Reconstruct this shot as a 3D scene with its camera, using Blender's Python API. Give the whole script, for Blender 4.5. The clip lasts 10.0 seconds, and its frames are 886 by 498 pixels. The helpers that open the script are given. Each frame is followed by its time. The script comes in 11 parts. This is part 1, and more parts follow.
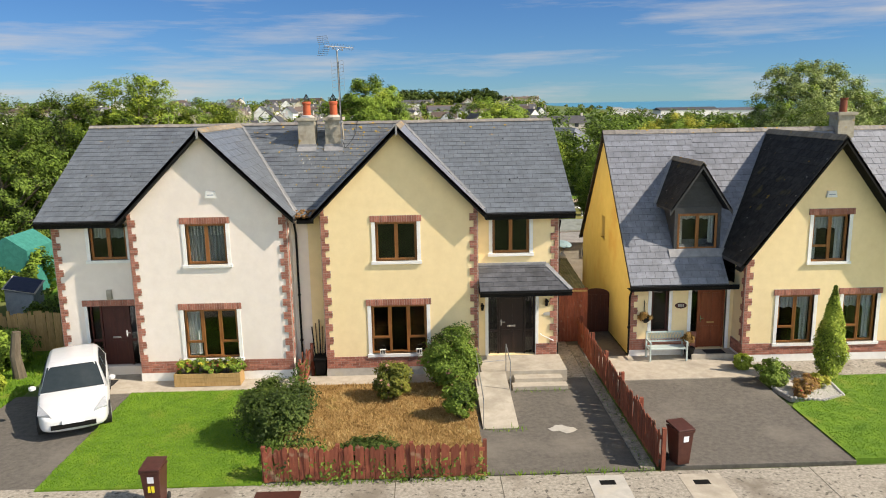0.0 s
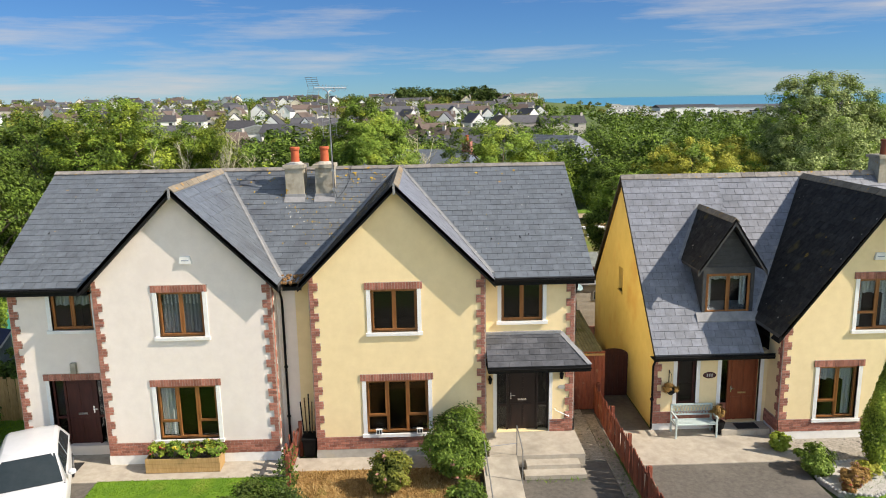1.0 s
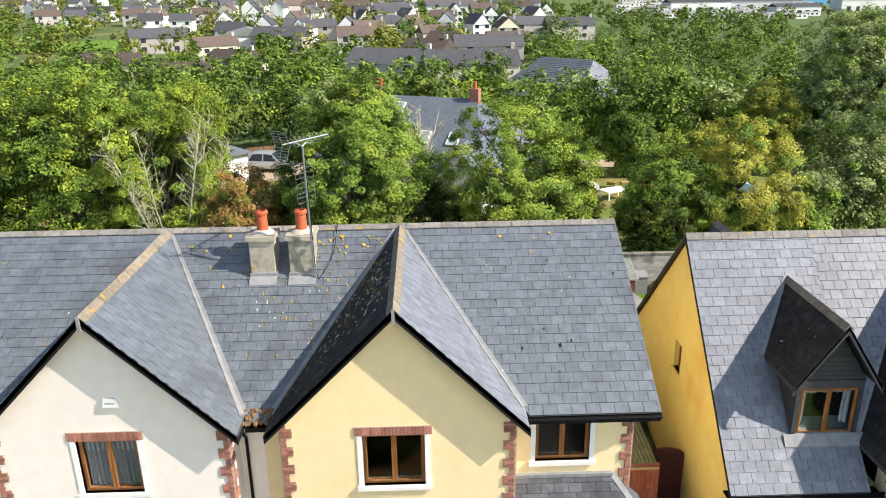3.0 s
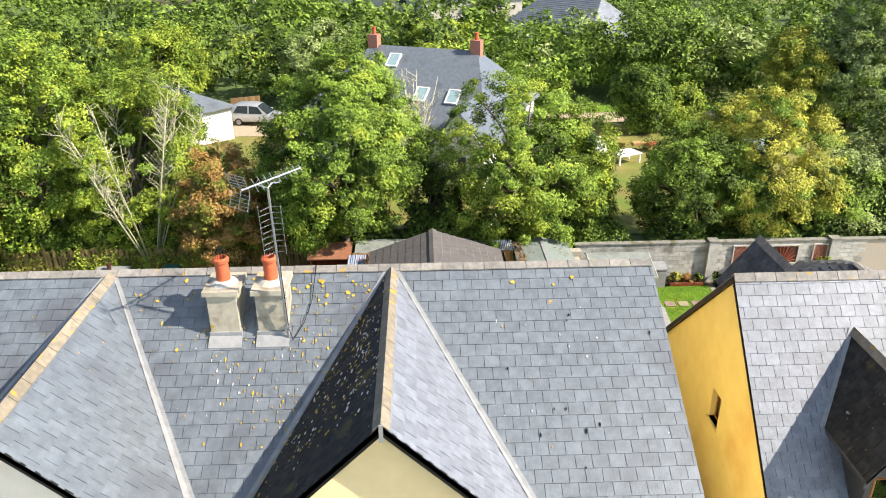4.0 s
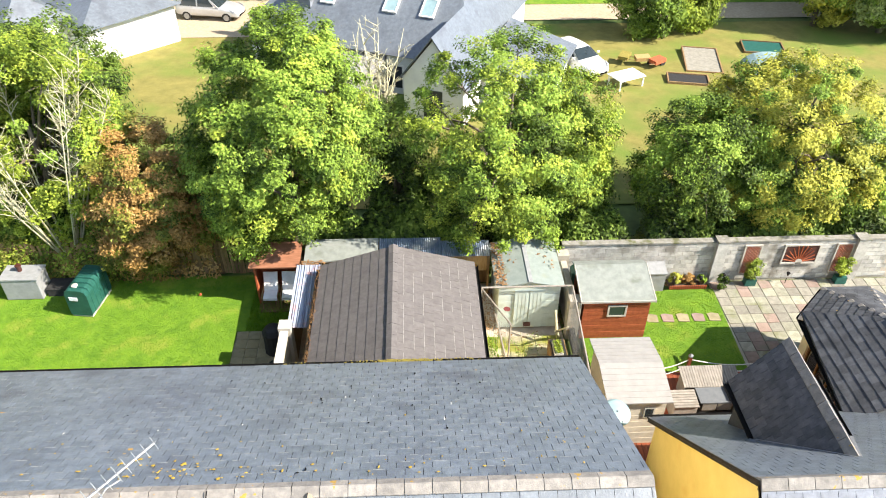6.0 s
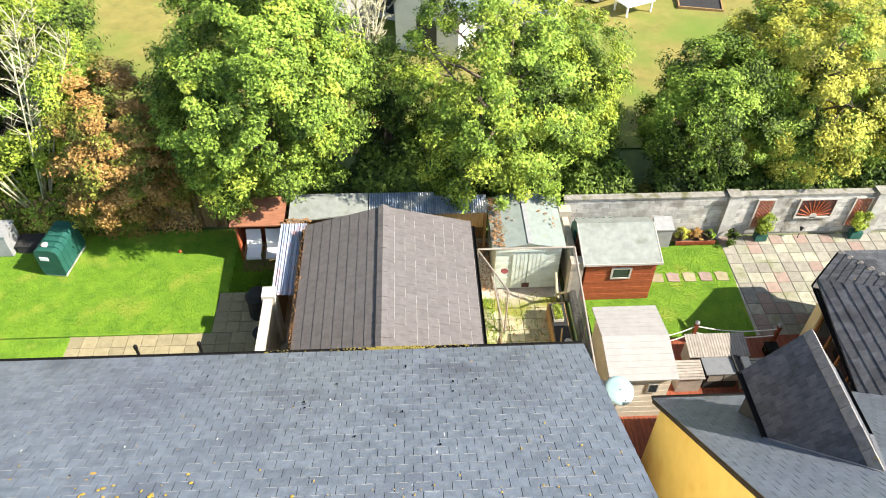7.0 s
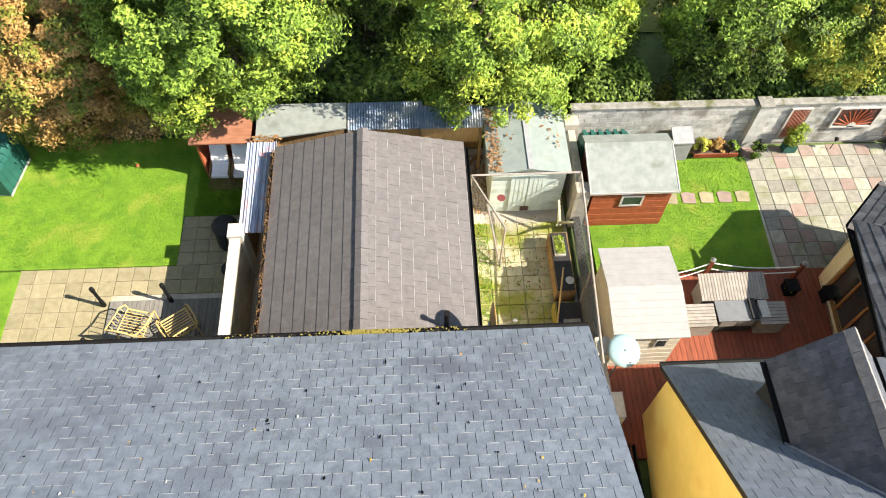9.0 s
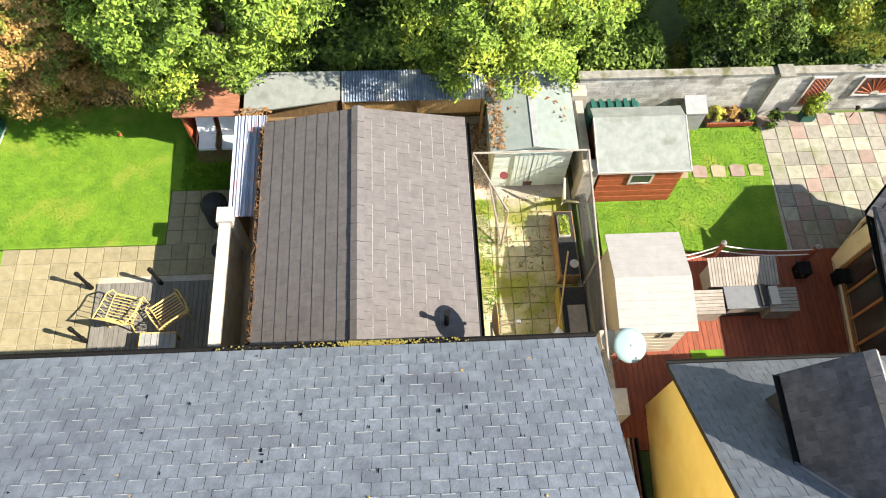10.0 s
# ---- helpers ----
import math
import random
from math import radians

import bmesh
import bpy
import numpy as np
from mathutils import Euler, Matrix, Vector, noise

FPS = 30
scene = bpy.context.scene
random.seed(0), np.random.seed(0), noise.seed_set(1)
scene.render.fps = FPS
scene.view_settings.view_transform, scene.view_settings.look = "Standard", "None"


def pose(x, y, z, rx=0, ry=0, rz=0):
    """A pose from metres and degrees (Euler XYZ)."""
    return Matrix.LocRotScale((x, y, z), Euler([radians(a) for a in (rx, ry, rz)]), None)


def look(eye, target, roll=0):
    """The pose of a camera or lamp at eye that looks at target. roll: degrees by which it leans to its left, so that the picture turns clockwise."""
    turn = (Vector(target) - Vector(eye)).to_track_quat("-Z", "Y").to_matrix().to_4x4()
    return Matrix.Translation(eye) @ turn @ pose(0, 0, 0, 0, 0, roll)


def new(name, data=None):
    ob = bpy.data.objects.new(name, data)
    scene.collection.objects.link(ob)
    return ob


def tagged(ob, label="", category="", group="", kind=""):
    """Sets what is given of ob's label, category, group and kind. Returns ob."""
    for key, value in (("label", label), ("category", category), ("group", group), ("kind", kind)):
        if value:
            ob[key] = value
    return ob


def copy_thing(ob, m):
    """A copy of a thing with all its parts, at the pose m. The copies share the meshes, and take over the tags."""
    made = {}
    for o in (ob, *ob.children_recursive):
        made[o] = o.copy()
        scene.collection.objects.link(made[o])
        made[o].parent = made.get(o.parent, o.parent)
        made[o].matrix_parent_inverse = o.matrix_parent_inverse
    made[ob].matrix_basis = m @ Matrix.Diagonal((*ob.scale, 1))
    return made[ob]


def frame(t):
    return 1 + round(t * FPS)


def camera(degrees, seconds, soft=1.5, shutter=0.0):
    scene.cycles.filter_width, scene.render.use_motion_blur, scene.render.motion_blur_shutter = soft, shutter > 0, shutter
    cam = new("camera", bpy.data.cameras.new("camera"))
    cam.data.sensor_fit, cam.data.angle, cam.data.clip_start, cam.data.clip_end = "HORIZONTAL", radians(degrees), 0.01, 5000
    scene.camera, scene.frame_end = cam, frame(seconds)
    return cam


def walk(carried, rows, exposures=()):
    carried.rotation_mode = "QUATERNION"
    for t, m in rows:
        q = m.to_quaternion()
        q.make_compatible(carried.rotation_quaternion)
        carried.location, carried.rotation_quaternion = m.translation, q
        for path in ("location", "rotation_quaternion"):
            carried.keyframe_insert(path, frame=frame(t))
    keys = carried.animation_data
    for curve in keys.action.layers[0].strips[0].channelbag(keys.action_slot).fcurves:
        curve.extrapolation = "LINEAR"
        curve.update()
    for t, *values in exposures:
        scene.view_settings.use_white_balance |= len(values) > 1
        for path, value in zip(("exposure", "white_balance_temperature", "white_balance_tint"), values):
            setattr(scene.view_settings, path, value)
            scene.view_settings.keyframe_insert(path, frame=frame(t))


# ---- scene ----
cam = camera(61.7, 10.0, soft=1.0)
PATH = [
    (0, (0.799, -22.336, 8.456), (0.852, -20.080, 8.010), -1.0),
    (0.5, (0.767, -20.948, 9.193), (0.823, -18.698, 8.723), -0.9),
    (1, (0.751, -19.544, 9.987), (0.810, -17.291, 9.527), -1.0),
    (1.5, (0.714, -18.142, 10.896), (0.769, -15.900, 10.387), -0.9),
    (2, (0.652, -16.542, 11.909), (0.705, -14.319, 11.322), -0.9),
    (2.5, (0.638, -14.799, 12.790), (0.691, -12.602, 12.114), -0.9),
    (4, (0.683, -9.007, 14.684), (0.742, -6.924, 13.711), -0.5),
    (4.5, (1.159, -7.010, 15.478), (1.218, -4.983, 14.393), -0.3),
    (5, (1.608, -5.108, 16.657), (1.666, -3.144, 15.462), -0.3),
    (6.5, (1.816, -0.780, 18.046), (1.904, 0.944, 16.525), 0.6),
    (7, (1.908, 0.213, 18.084), (1.996, 1.841, 16.462), 0.7),
    (7.5, (1.980, 1.042, 18.101), (2.070, 2.576, 16.389), 0.9),
    (8, (2.084, 1.940, 18.126), (2.171, 3.364, 16.322), 1.1),
    (8.5, (2.151, 3.006, 18.088), (2.238, 4.323, 16.205), 1.4),
    (9, (2.287, 4.102, 18.072), (2.370, 5.306, 16.114), 1.5),
    (9.5, (2.325, 5.071, 18.124), (2.409, 6.165, 16.103), 2.0),
    (10, (2.302, 5.990, 18.167), (2.386, 6.970, 16.087), 2.5),
]
EXPOSURES = [(0, 0.38, 7700, 14), (1, 0.38, 7400, 14), (2.5, 0.52, 7050, 13), (4, 1.05, 7350, 12), (5, 1.3, 7350, 12), (6.5, 1.5, 7200, 12), (10, 1.5, 7350, 12)]
walk(cam, [(t, look(eye, target, roll)) for t, eye, target, roll in PATH], EXPOSURES)
SKY_STRENGTH, SUN_STRENGTH, ZENITH, SUNWARD = 0.075, 4.8, 1.4, 5.0
# ---- light ----
SUN_TO = Vector((1.0, -0.315, 0.90)).normalized()
world = bpy.data.worlds.new("sky")
scene.world = world
world.use_nodes = True
wn, wl = world.node_tree.nodes, world.node_tree.links
wn.clear()
sky = wn.new("ShaderNodeTexSky")
sky.sky_type = "NISHITA"
sky.sun_disc = False
sky.sun_elevation = math.asin(SUN_TO.z)
sky.sun_rotation = math.atan2(SUN_TO.x, SUN_TO.y)
sky.altitude, sky.air_density, sky.dust_density, sky.ozone_density = 2500.0, 1.0, 0.0, 3.0
wcoord = wn.new("ShaderNodeTexCoord")
wmap = wn.new("ShaderNodeMapping")
wmap.inputs["Scale"].default_value = (1.6, 1.6, 17.0)
wmap.inputs["Rotation"].default_value = (0.0, radians(-2.2), 0.0)
wl.new(wcoord.outputs["Generated"], wmap.inputs["Vector"])
wnoise = wn.new("ShaderNodeTexNoise")
wnoise.inputs["Scale"].default_value = 1.7
wnoise.inputs["Detail"].default_value = 7.0
wnoise.inputs["Roughness"].default_value = 0.62
wl.new(wmap.outputs["Vector"], wnoise.inputs["Vector"])
wramp = wn.new("ShaderNodeValToRGB")
wramp.color_ramp.elements[0].position, wramp.color_ramp.elements[0].color = 0.475, (0, 0, 0, 1)
wramp.color_ramp.elements[1].position, wramp.color_ramp.elements[1].color = 0.72, (0.75, 0.75, 0.75, 1)
wl.new(wnoise.outputs["Fac"], wramp.inputs["Fac"])
wmix = wn.new("ShaderNodeMix")
wmix.data_type = "RGBA"
wl.new(wramp.outputs["Color"], wmix.inputs[0])
wsep = wn.new("ShaderNodeSeparateXYZ")
wl.new(wcoord.outputs["Generated"], wsep.inputs[0])
wtint = wn.new("ShaderNodeValToRGB")
wtint.color_ramp.elements[0].position, wtint.color_ramp.elements[0].color = 0.0, (0.35, 0.66, 1.02, 1)
wtint.color_ramp.elements[1].position, wtint.color_ramp.elements[1].color = 0.24, (0.35, 0.74, 1.18, 1)
wtop = wtint.color_ramp.elements.new(0.6)
wtop.color = (1.0, 0.88, 0.72, 1)
wl.new(wsep.outputs["Z"], wtint.inputs["Fac"])
wmul = wn.new("ShaderNodeMix")
wmul.data_type, wmul.blend_type = "RGBA", "MULTIPLY"
wmul.inputs[0].default_value = 1.0
wl.new(sky.outputs["Color"], wmul.inputs[6])
wwarm = wn.new("ShaderNodeMix")
wwarm.data_type = "RGBA"
wl.new(wtint.outputs["Color"], wwarm.inputs[6])
wwarm.inputs[7].default_value = (1.0, 0.72, 0.46, 1)
wl.new(wwarm.outputs[2], wmul.inputs[7])
wgain = wn.new("ShaderNodeMapRange")
wgain.inputs[1].default_value, wgain.inputs[2].default_value = 0.15, 0.6
wgain.inputs[3].default_value, wgain.inputs[4].default_value = 1.0, ZENITH
wl.new(wsep.outputs["Z"], wgain.inputs[0])
wscale = wn.new("ShaderNodeVectorMath")
wscale.operation = "SCALE"
wl.new(wmul.outputs[2], wscale.inputs[0])
# the sky is hazier and brighter on the sun's side
wdot = wn.new("ShaderNodeVectorMath")
wdot.operation = "DOT_PRODUCT"
wl.new(wcoord.outputs["Generated"], wdot.inputs[0])
wdot.inputs[1].default_value = Vector((SUN_TO.x * 0.5, SUN_TO.y - 0.4, 0.0)).normalized()
whaze = wn.new("ShaderNodeMapRange")
whaze.inputs[1].default_value, whaze.inputs[2].default_value = 0.0, 0.9
whaze.inputs[3].default_value, whaze.inputs[4].default_value = 1.0, 1.0 + SUNWARD
wl.new(wdot.outputs["Value"], whaze.inputs[0])
wl.new(wdot.outputs["Value"], wwarm.inputs[0])
wwarm.clamp_factor = True
wboth = wn.new("ShaderNodeMath")
wboth.operation = "MULTIPLY"
wl.new(wgain.outputs[0], wboth.inputs[0])
wl.new(whaze.outputs[0], wboth.inputs[1])
wl.new(wboth.outputs[0], wscale.inputs["Scale"])
wl.new(wscale.outputs[0], wmix.inputs[6])
wmix.inputs[7].default_value = (6.0, 6.4, 7.0, 1)
wbg = wn.new("ShaderNodeBackground")
wbg.inputs["Strength"].default_value = SKY_STRENGTH
wl.new(wmix.outputs[2], wbg.inputs["Color"])
wout = wn.new("ShaderNodeOutputWorld")
wl.new(wbg.outputs["Background"], wout.inputs["Surface"])
sun = new("sun", bpy.data.lights.new("sun", "SUN"))
sun.data.energy, sun.data.angle, sun.data.color = SUN_STRENGTH, radians(0.5), (1.0, 0.965, 0.90)
sun.matrix_world = look(SUN_TO * 60, (0, 0, 0))


# ---- materials ----
def material(name, dark, light, scale=6.0, rough=0.8, bump=0.2, bump_scale=40.0, metal=0.0, spread=0.12,
             stain=None, stain_scale=0.9, stain_at=0.58, stain_soft=0.12, spec=0.4, island=False, stretch=(1, 1, 1), second=None):
    """Two-scale noise between two base colours, a value shift from piece to piece, optional stains."""
    m = bpy.data.materials.new(name)
    m.use_nodes = True
    n, l = m.node_tree.nodes, m.node_tree.links
    b = n["Principled BSDF"]
    b.inputs["Roughness"].default_value = rough
    b.inputs["Metallic"].default_value = metal
    b.inputs["Specular IOR Level"].default_value = spec
    geo = n.new("ShaderNodeNewGeometry")
    mp = n.new("ShaderNodeMapping")
    mp.inputs["Scale"].default_value = stretch
    l.new(geo.outputs["Position"], mp.inputs["Vector"])
    fine = n.new("ShaderNodeTexNoise")
    fine.inputs["Scale"].default_value, fine.inputs["Detail"].default_value, fine.inputs["Roughness"].default_value = scale, 6.0, 0.65
    l.new(mp.outputs["Vector"], fine.inputs["Vector"])
    ramp = n.new("ShaderNodeValToRGB")
    ramp.color_ramp.elements[0].position, ramp.color_ramp.elements[0].color = 0.33, (*dark, 1)
    ramp.color_ramp.elements[1].position, ramp.color_ramp.elements[1].color = 0.67, (*light, 1)
    l.new(fine.outputs["Fac"], ramp.inputs["Fac"])
    colour = ramp.outputs["Color"]
    if spread:
        hsv = n.new("ShaderNodeHueSaturation")
        add = n.new("ShaderNodeMath")
        add.operation = "MULTIPLY_ADD"
        add.inputs[1].default_value, add.inputs[2].default_value = 2 * spread, 1 - spread
        if island:
            l.new(geo.outputs["Random Per Island"], add.inputs[0])
        else:
            info = n.new("ShaderNodeObjectInfo")
            l.new(info.outputs["Random"], add.inputs[0])
        l.new(add.outputs[0], hsv.inputs["Value"])
        l.new(colour, hsv.inputs["Color"])
        colour = hsv.outputs["Color"]
    for tint, tscale, at, soft in ([(stain, stain_scale, stain_at, stain_soft)] if stain else []) + (second or []):
        big = n.new("ShaderNodeTexNoise")
        big.inputs["Scale"].default_value, big.inputs["Detail"].default_value = tscale, 5.0
        l.new(geo.outputs["Position"], big.inputs["Vector"])
        r2 = n.new("ShaderNodeMapRange")
        r2.inputs[1].default_value, r2.inputs[2].default_value = at, at + soft
        l.new(big.outputs["Fac"], r2.inputs[0])
        mx = n.new("ShaderNodeMix")
        mx.data_type = "RGBA"
        l.new(r2.outputs[0], mx.inputs[0])
        l.new(colour, mx.inputs[6])
        mx.inputs[7].default_value = (*tint, 1)
        colour = mx.outputs[2]
    l.new(colour, b.inputs["Base Color"])
    if bump:
        bn = n.new("ShaderNodeTexNoise")
        bn.inputs["Scale"].default_value, bn.inputs["Detail"].default_value = bump_scale, 4.0
        l.new(mp.outputs["Vector"], bn.inputs["Vector"])
        bp = n.new("ShaderNodeBump")
        bp.inputs["Strength"].default_value, bp.inputs["Distance"].default_value = bump, 0.02
        l.new(bn.outputs["Fac"], bp.inputs["Height"])
        l.new(bp.outputs["Normal"], b.inputs["Normal"])
    return m


def leaf_material(name, dark, light, tip=None, scale=0.8):
    """Foliage: colour varies from leaf to leaf and in patches, with some light let through."""
    m = bpy.data.materials.new(name)
    m.use_nodes = True
    n, l = m.node_tree.nodes, m.node_tree.links
    b = n["Principled BSDF"]
    b.inputs["Roughness"].default_value = 0.6
    b.inputs["Specular IOR Level"].default_value = 0.2
    geo = n.new("ShaderNodeNewGeometry")
    noi = n.new("ShaderNodeTexNoise")
    noi.inputs["Scale"].default_value, noi.inputs["Detail"].default_value = scale, 3.0
    l.new(geo.outputs["Position"], noi.inputs["Vector"])
    addn = n.new("ShaderNodeMath")
    addn.operation = "MULTIPLY_ADD"
    addn.inputs[1].default_value = 0.3
    l.new(geo.outputs["Random Per Island"], addn.inputs[0])
    l.new(noi.outputs["Fac"], addn.inputs[2])
    ramp = n.new("ShaderNodeValToRGB")
    e = ramp.color_ramp.elements
    e[0].position, e[0].color = 0.46, (*dark, 1)
    e[1].position, e[1].color = 0.74, (*light, 1)
    if tip:
        x = e.new(0.92)
        x.color = (*tip, 1)
    l.new(addn.outputs[0], ramp.inputs["Fac"])
    l.new(ramp.outputs["Color"], b.inputs["Base Color"])
    tr = n.new("ShaderNodeBsdfTranslucent")
    l.new(ramp.outputs["Color"], tr.inputs["Color"])
    mix = n.new("ShaderNodeMixShader")
    mix.inputs[0].default_value = 0.16
    l.new(b.outputs[0], mix.inputs[1])
    l.new(tr.outputs[0], mix.inputs[2])
    l.new(mix.outputs[0], n["Material Output"].inputs["Surface"])
    return m


def glass_material():
    m = bpy.data.materials.new("window_glass")
    m.use_nodes = True
    b = m.node_tree.nodes["Principled BSDF"]
    b.inputs["Base Color"].default_value = (0.62, 0.66, 0.66, 1)
    b.inputs["Transmission Weight"].default_value = 1.0
    b.inputs["Roughness"].default_value = 0.0
    b.inputs["IOR"].default_value = 1.45
    return m


M_YELLOW = material("yellow_render", (0.80, 0.635, 0.36), (0.86, 0.69, 0.40), 3.0, 0.9, 0.15, 120, spread=0,
                    stain=(0.77, 0.60, 0.335), stain_scale=0.55, stain_at=0.56, stain_soft=0.25)
M_CREAM = material("cream_render", (0.76, 0.68, 0.615), (0.82, 0.74, 0.67), 3.0, 0.9, 0.15, 120, spread=0,
                   stain=(0.72, 0.64, 0.575), stain_scale=0.55, stain_at=0.56, stain_soft=0.25)
M_OCHRE = material("ochre_render", (0.75, 0.61, 0.215), (0.82, 0.67, 0.25), 2.0, 0.9, 0.15, 120, spread=0,
                   stain=(0.70, 0.44, 0.13), stain_scale=0.7, stain_at=0.55, stain_soft=0.25)
M_BRICK = material("red_brick", (0.28, 0.11, 0.078), (0.43, 0.185, 0.13), 14, 0.85, 0.3, 60, spread=0.3, island=True)
M_MORTAR = material("mortar", (0.36, 0.31, 0.26), (0.45, 0.39, 0.33), 20, 0.95, 0.2, 80, spread=0)
M_WHITE = material("white_paint", (0.74, 0.73, 0.70), (0.82, 0.81, 0.78), 5, 0.6, 0.08, 60, spread=0.03)
M_OFFWHITE = material("weathered_white_paint", (0.36, 0.345, 0.31), (0.46, 0.44, 0.395), 4, 0.8, 0.15, 60, spread=0.05,
                      stain=(0.45, 0.41, 0.33), stain_scale=1.2, stain_at=0.58)
M_SLATE = material("slate", (0.093, 0.109, 0.128), (0.150, 0.174, 0.200), 5, 0.42, 0.3, 30, spread=0.1, spec=0.9, island=True,
                   stain=(0.078, 0.085, 0.102), stain_scale=0.8, stain_at=0.55, stain_soft=0.2, second=[((0.45, 0.25, 0.03), 4.3, 0.735, 0.012)])
M_SLATE_PIECE = material("slate_piece", (0.093, 0.109, 0.128), (0.150, 0.174, 0.200), 5, 0.42, 0.3, 30, spread=0.1, spec=0.9,
                         stain=(0.078, 0.085, 0.102), stain_scale=0.8, stain_at=0.55, stain_soft=0.2, second=[((0.45, 0.25, 0.03), 4.3, 0.735, 0.012)])
# Paler slate: sun sheen of the sun-facing slopes put into its colour.
M_SLATE_PALE_LIT = material("pale_lit_slate", (0.138, 0.151, 0.178), (0.205, 0.223, 0.26), 5, 0.5, 0.3, 30, spread=0.12, island=True,
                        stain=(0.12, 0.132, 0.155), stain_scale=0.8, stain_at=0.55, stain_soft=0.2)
M_SLATE_PALE_LIT_PIECE = material("pale_lit_slate_piece", (0.138, 0.151, 0.178), (0.205, 0.223, 0.26), 5, 0.5, 0.3, 30, spread=0.12,
                              stain=(0.12, 0.132, 0.155), stain_scale=0.8, stain_at=0.55, stain_soft=0.2)
# Mossy slate, darkened further: shade of the slopes facing away put into the colour.
M_SLATE_MOSS_SHADED = material("mossy_shaded_slate", (0.026, 0.026, 0.026), (0.052, 0.050, 0.047), 6, 0.85, 0.4, 30, spread=0.2, island=True, spec=0.15,
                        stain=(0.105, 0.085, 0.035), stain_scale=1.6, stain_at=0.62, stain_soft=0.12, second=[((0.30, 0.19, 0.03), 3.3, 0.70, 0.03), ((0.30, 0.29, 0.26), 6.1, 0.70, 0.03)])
M_SLATE_REAR = material("dark_rear_slate", (0.064, 0.068, 0.077), (0.108, 0.113, 0.125), 5, 0.7, 0.35, 30, spread=0.22, island=True, spec=0.15,
                        stain=(0.04, 0.041, 0.045), stain_scale=1.1, stain_at=0.55, stain_soft=0.2, second=[((0.36, 0.25, 0.04), 3.1, 0.74, 0.03)])
M_UNDERLAY = material("roof_underlay", (0.055, 0.057, 0.062), (0.08, 0.083, 0.09), 6, 0.9, 0.1, 40, spread=0)
M_RIDGE = material("ridge_tile", (0.16, 0.15, 0.14), (0.27, 0.25, 0.225), 7, 0.85, 0.35, 40, spread=0.15,
                   stain=(0.36, 0.22, 0.045), stain_scale=6.5, stain_at=0.64, stain_soft=0.04)
M_RIDGE_MOSS = material("lichen_ridge_tile", (0.17, 0.145, 0.11), (0.28, 0.235, 0.175), 7, 0.9, 0.4, 40, spread=0.15,
                        stain=(0.45, 0.24, 0.04), stain_scale=3.5, stain_at=0.63, stain_soft=0.05)
M_LEAD = material("lead_flashing", (0.20, 0.205, 0.215), (0.29, 0.295, 0.30), 5, 0.6, 0.2, 30, spread=0.05)
M_BLACK = material("black_pvc", (0.006, 0.006, 0.006), (0.011, 0.011, 0.011), 8, 0.6, 0.05, 50, spread=0.1, spec=0.12)
M_FASCIA = material("dark_painted_timber", (0.008, 0.008, 0.008), (0.014, 0.014, 0.014), 8, 0.7, 0.15, 50, spread=0.1, spec=0.12)
M_DORMER = material("dark_dormer_boarding", (0.03, 0.033, 0.036), (0.05, 0.053, 0.056), 8, 0.6, 0.15, 50, spread=0.15)
M_OAK = material("golden_oak_frame", (0.23, 0.085, 0.022), (0.36, 0.15, 0.045), 9, 0.45, 0.1, 60, spread=0.06, stretch=(1, 1, 0.2))
M_DOOR = material("mahogany_door", (0.045, 0.012, 0.009), (0.075, 0.019, 0.013), 9, 0.6, 0.1, 60, spread=0.06, stretch=(1, 1, 0.2))
M_DOOR_DARK = material("black_brown_door", (0.012, 0.006, 0.005), (0.022, 0.010, 0.008), 9, 0.4, 0.1, 60, spread=0.06, stretch=(1, 1, 0.2))
M_DOOR_RED = material("red_mahogany_door", (0.16, 0.035, 0.012), (0.24, 0.06, 0.022), 9, 0.4, 0.1, 60, spread=0.06, stretch=(1, 1, 0.2))
M_GLASS = glass_material()
M_CURTAIN = material("net_curtain", (0.60, 0.64, 0.66), (0.74, 0.77, 0.78), 5, 0.9, 0.2, 30, spread=0.03)
M_CURTAIN_GREY = material("grey_blue_curtain", (0.26, 0.29, 0.33), (0.36, 0.39, 0.43), 8, 0.9, 0.2, 30, spread=0.03)
# Rooms behind glass look unlit: shade put into their near-black surfaces.
M_ROOM = material("dark_unlit_room_surfaces", (0.045, 0.04, 0.035), (0.07, 0.062, 0.055), 3, 0.9, 0.0, 30, spread=0)
M_CHROME = material("chrome", (0.6, 0.6, 0.6), (0.7, 0.7, 0.7), 8, 0.25, 0, 30, metal=1.0, spread=0)
M_STEEL = material("galvanised_steel", (0.28, 0.29, 0.30), (0.40, 0.41, 0.42), 8, 0.45, 0.05, 30, metal=0.7, spread=0.05)
M_TERRACOTTA = material("terracotta_pot", (0.42, 0.085, 0.035), (0.52, 0.12, 0.05), 8, 0.8, 0.15, 40, spread=0.08)
M_CHIMNEY = material("weathered_chimney_render", (0.30, 0.27, 0.21), (0.43, 0.39, 0.31), 5, 0.95, 0.3, 40, spread=0.05,
                     stain=(0.20, 0.17, 0.12), stain_scale=2.2, stain_at=0.55, stain_soft=0.15, second=[((0.42, 0.26, 0.05), 3.2, 0.62, 0.05)])
M_CONCRETE = material("concrete", (0.35, 0.31, 0.25), (0.47, 0.425, 0.35), 3.2, 0.92, 0.3, 60, spread=0.05,
                      stain=(0.27, 0.24, 0.19), stain_scale=0.9, stain_at=0.55, stain_soft=0.2)
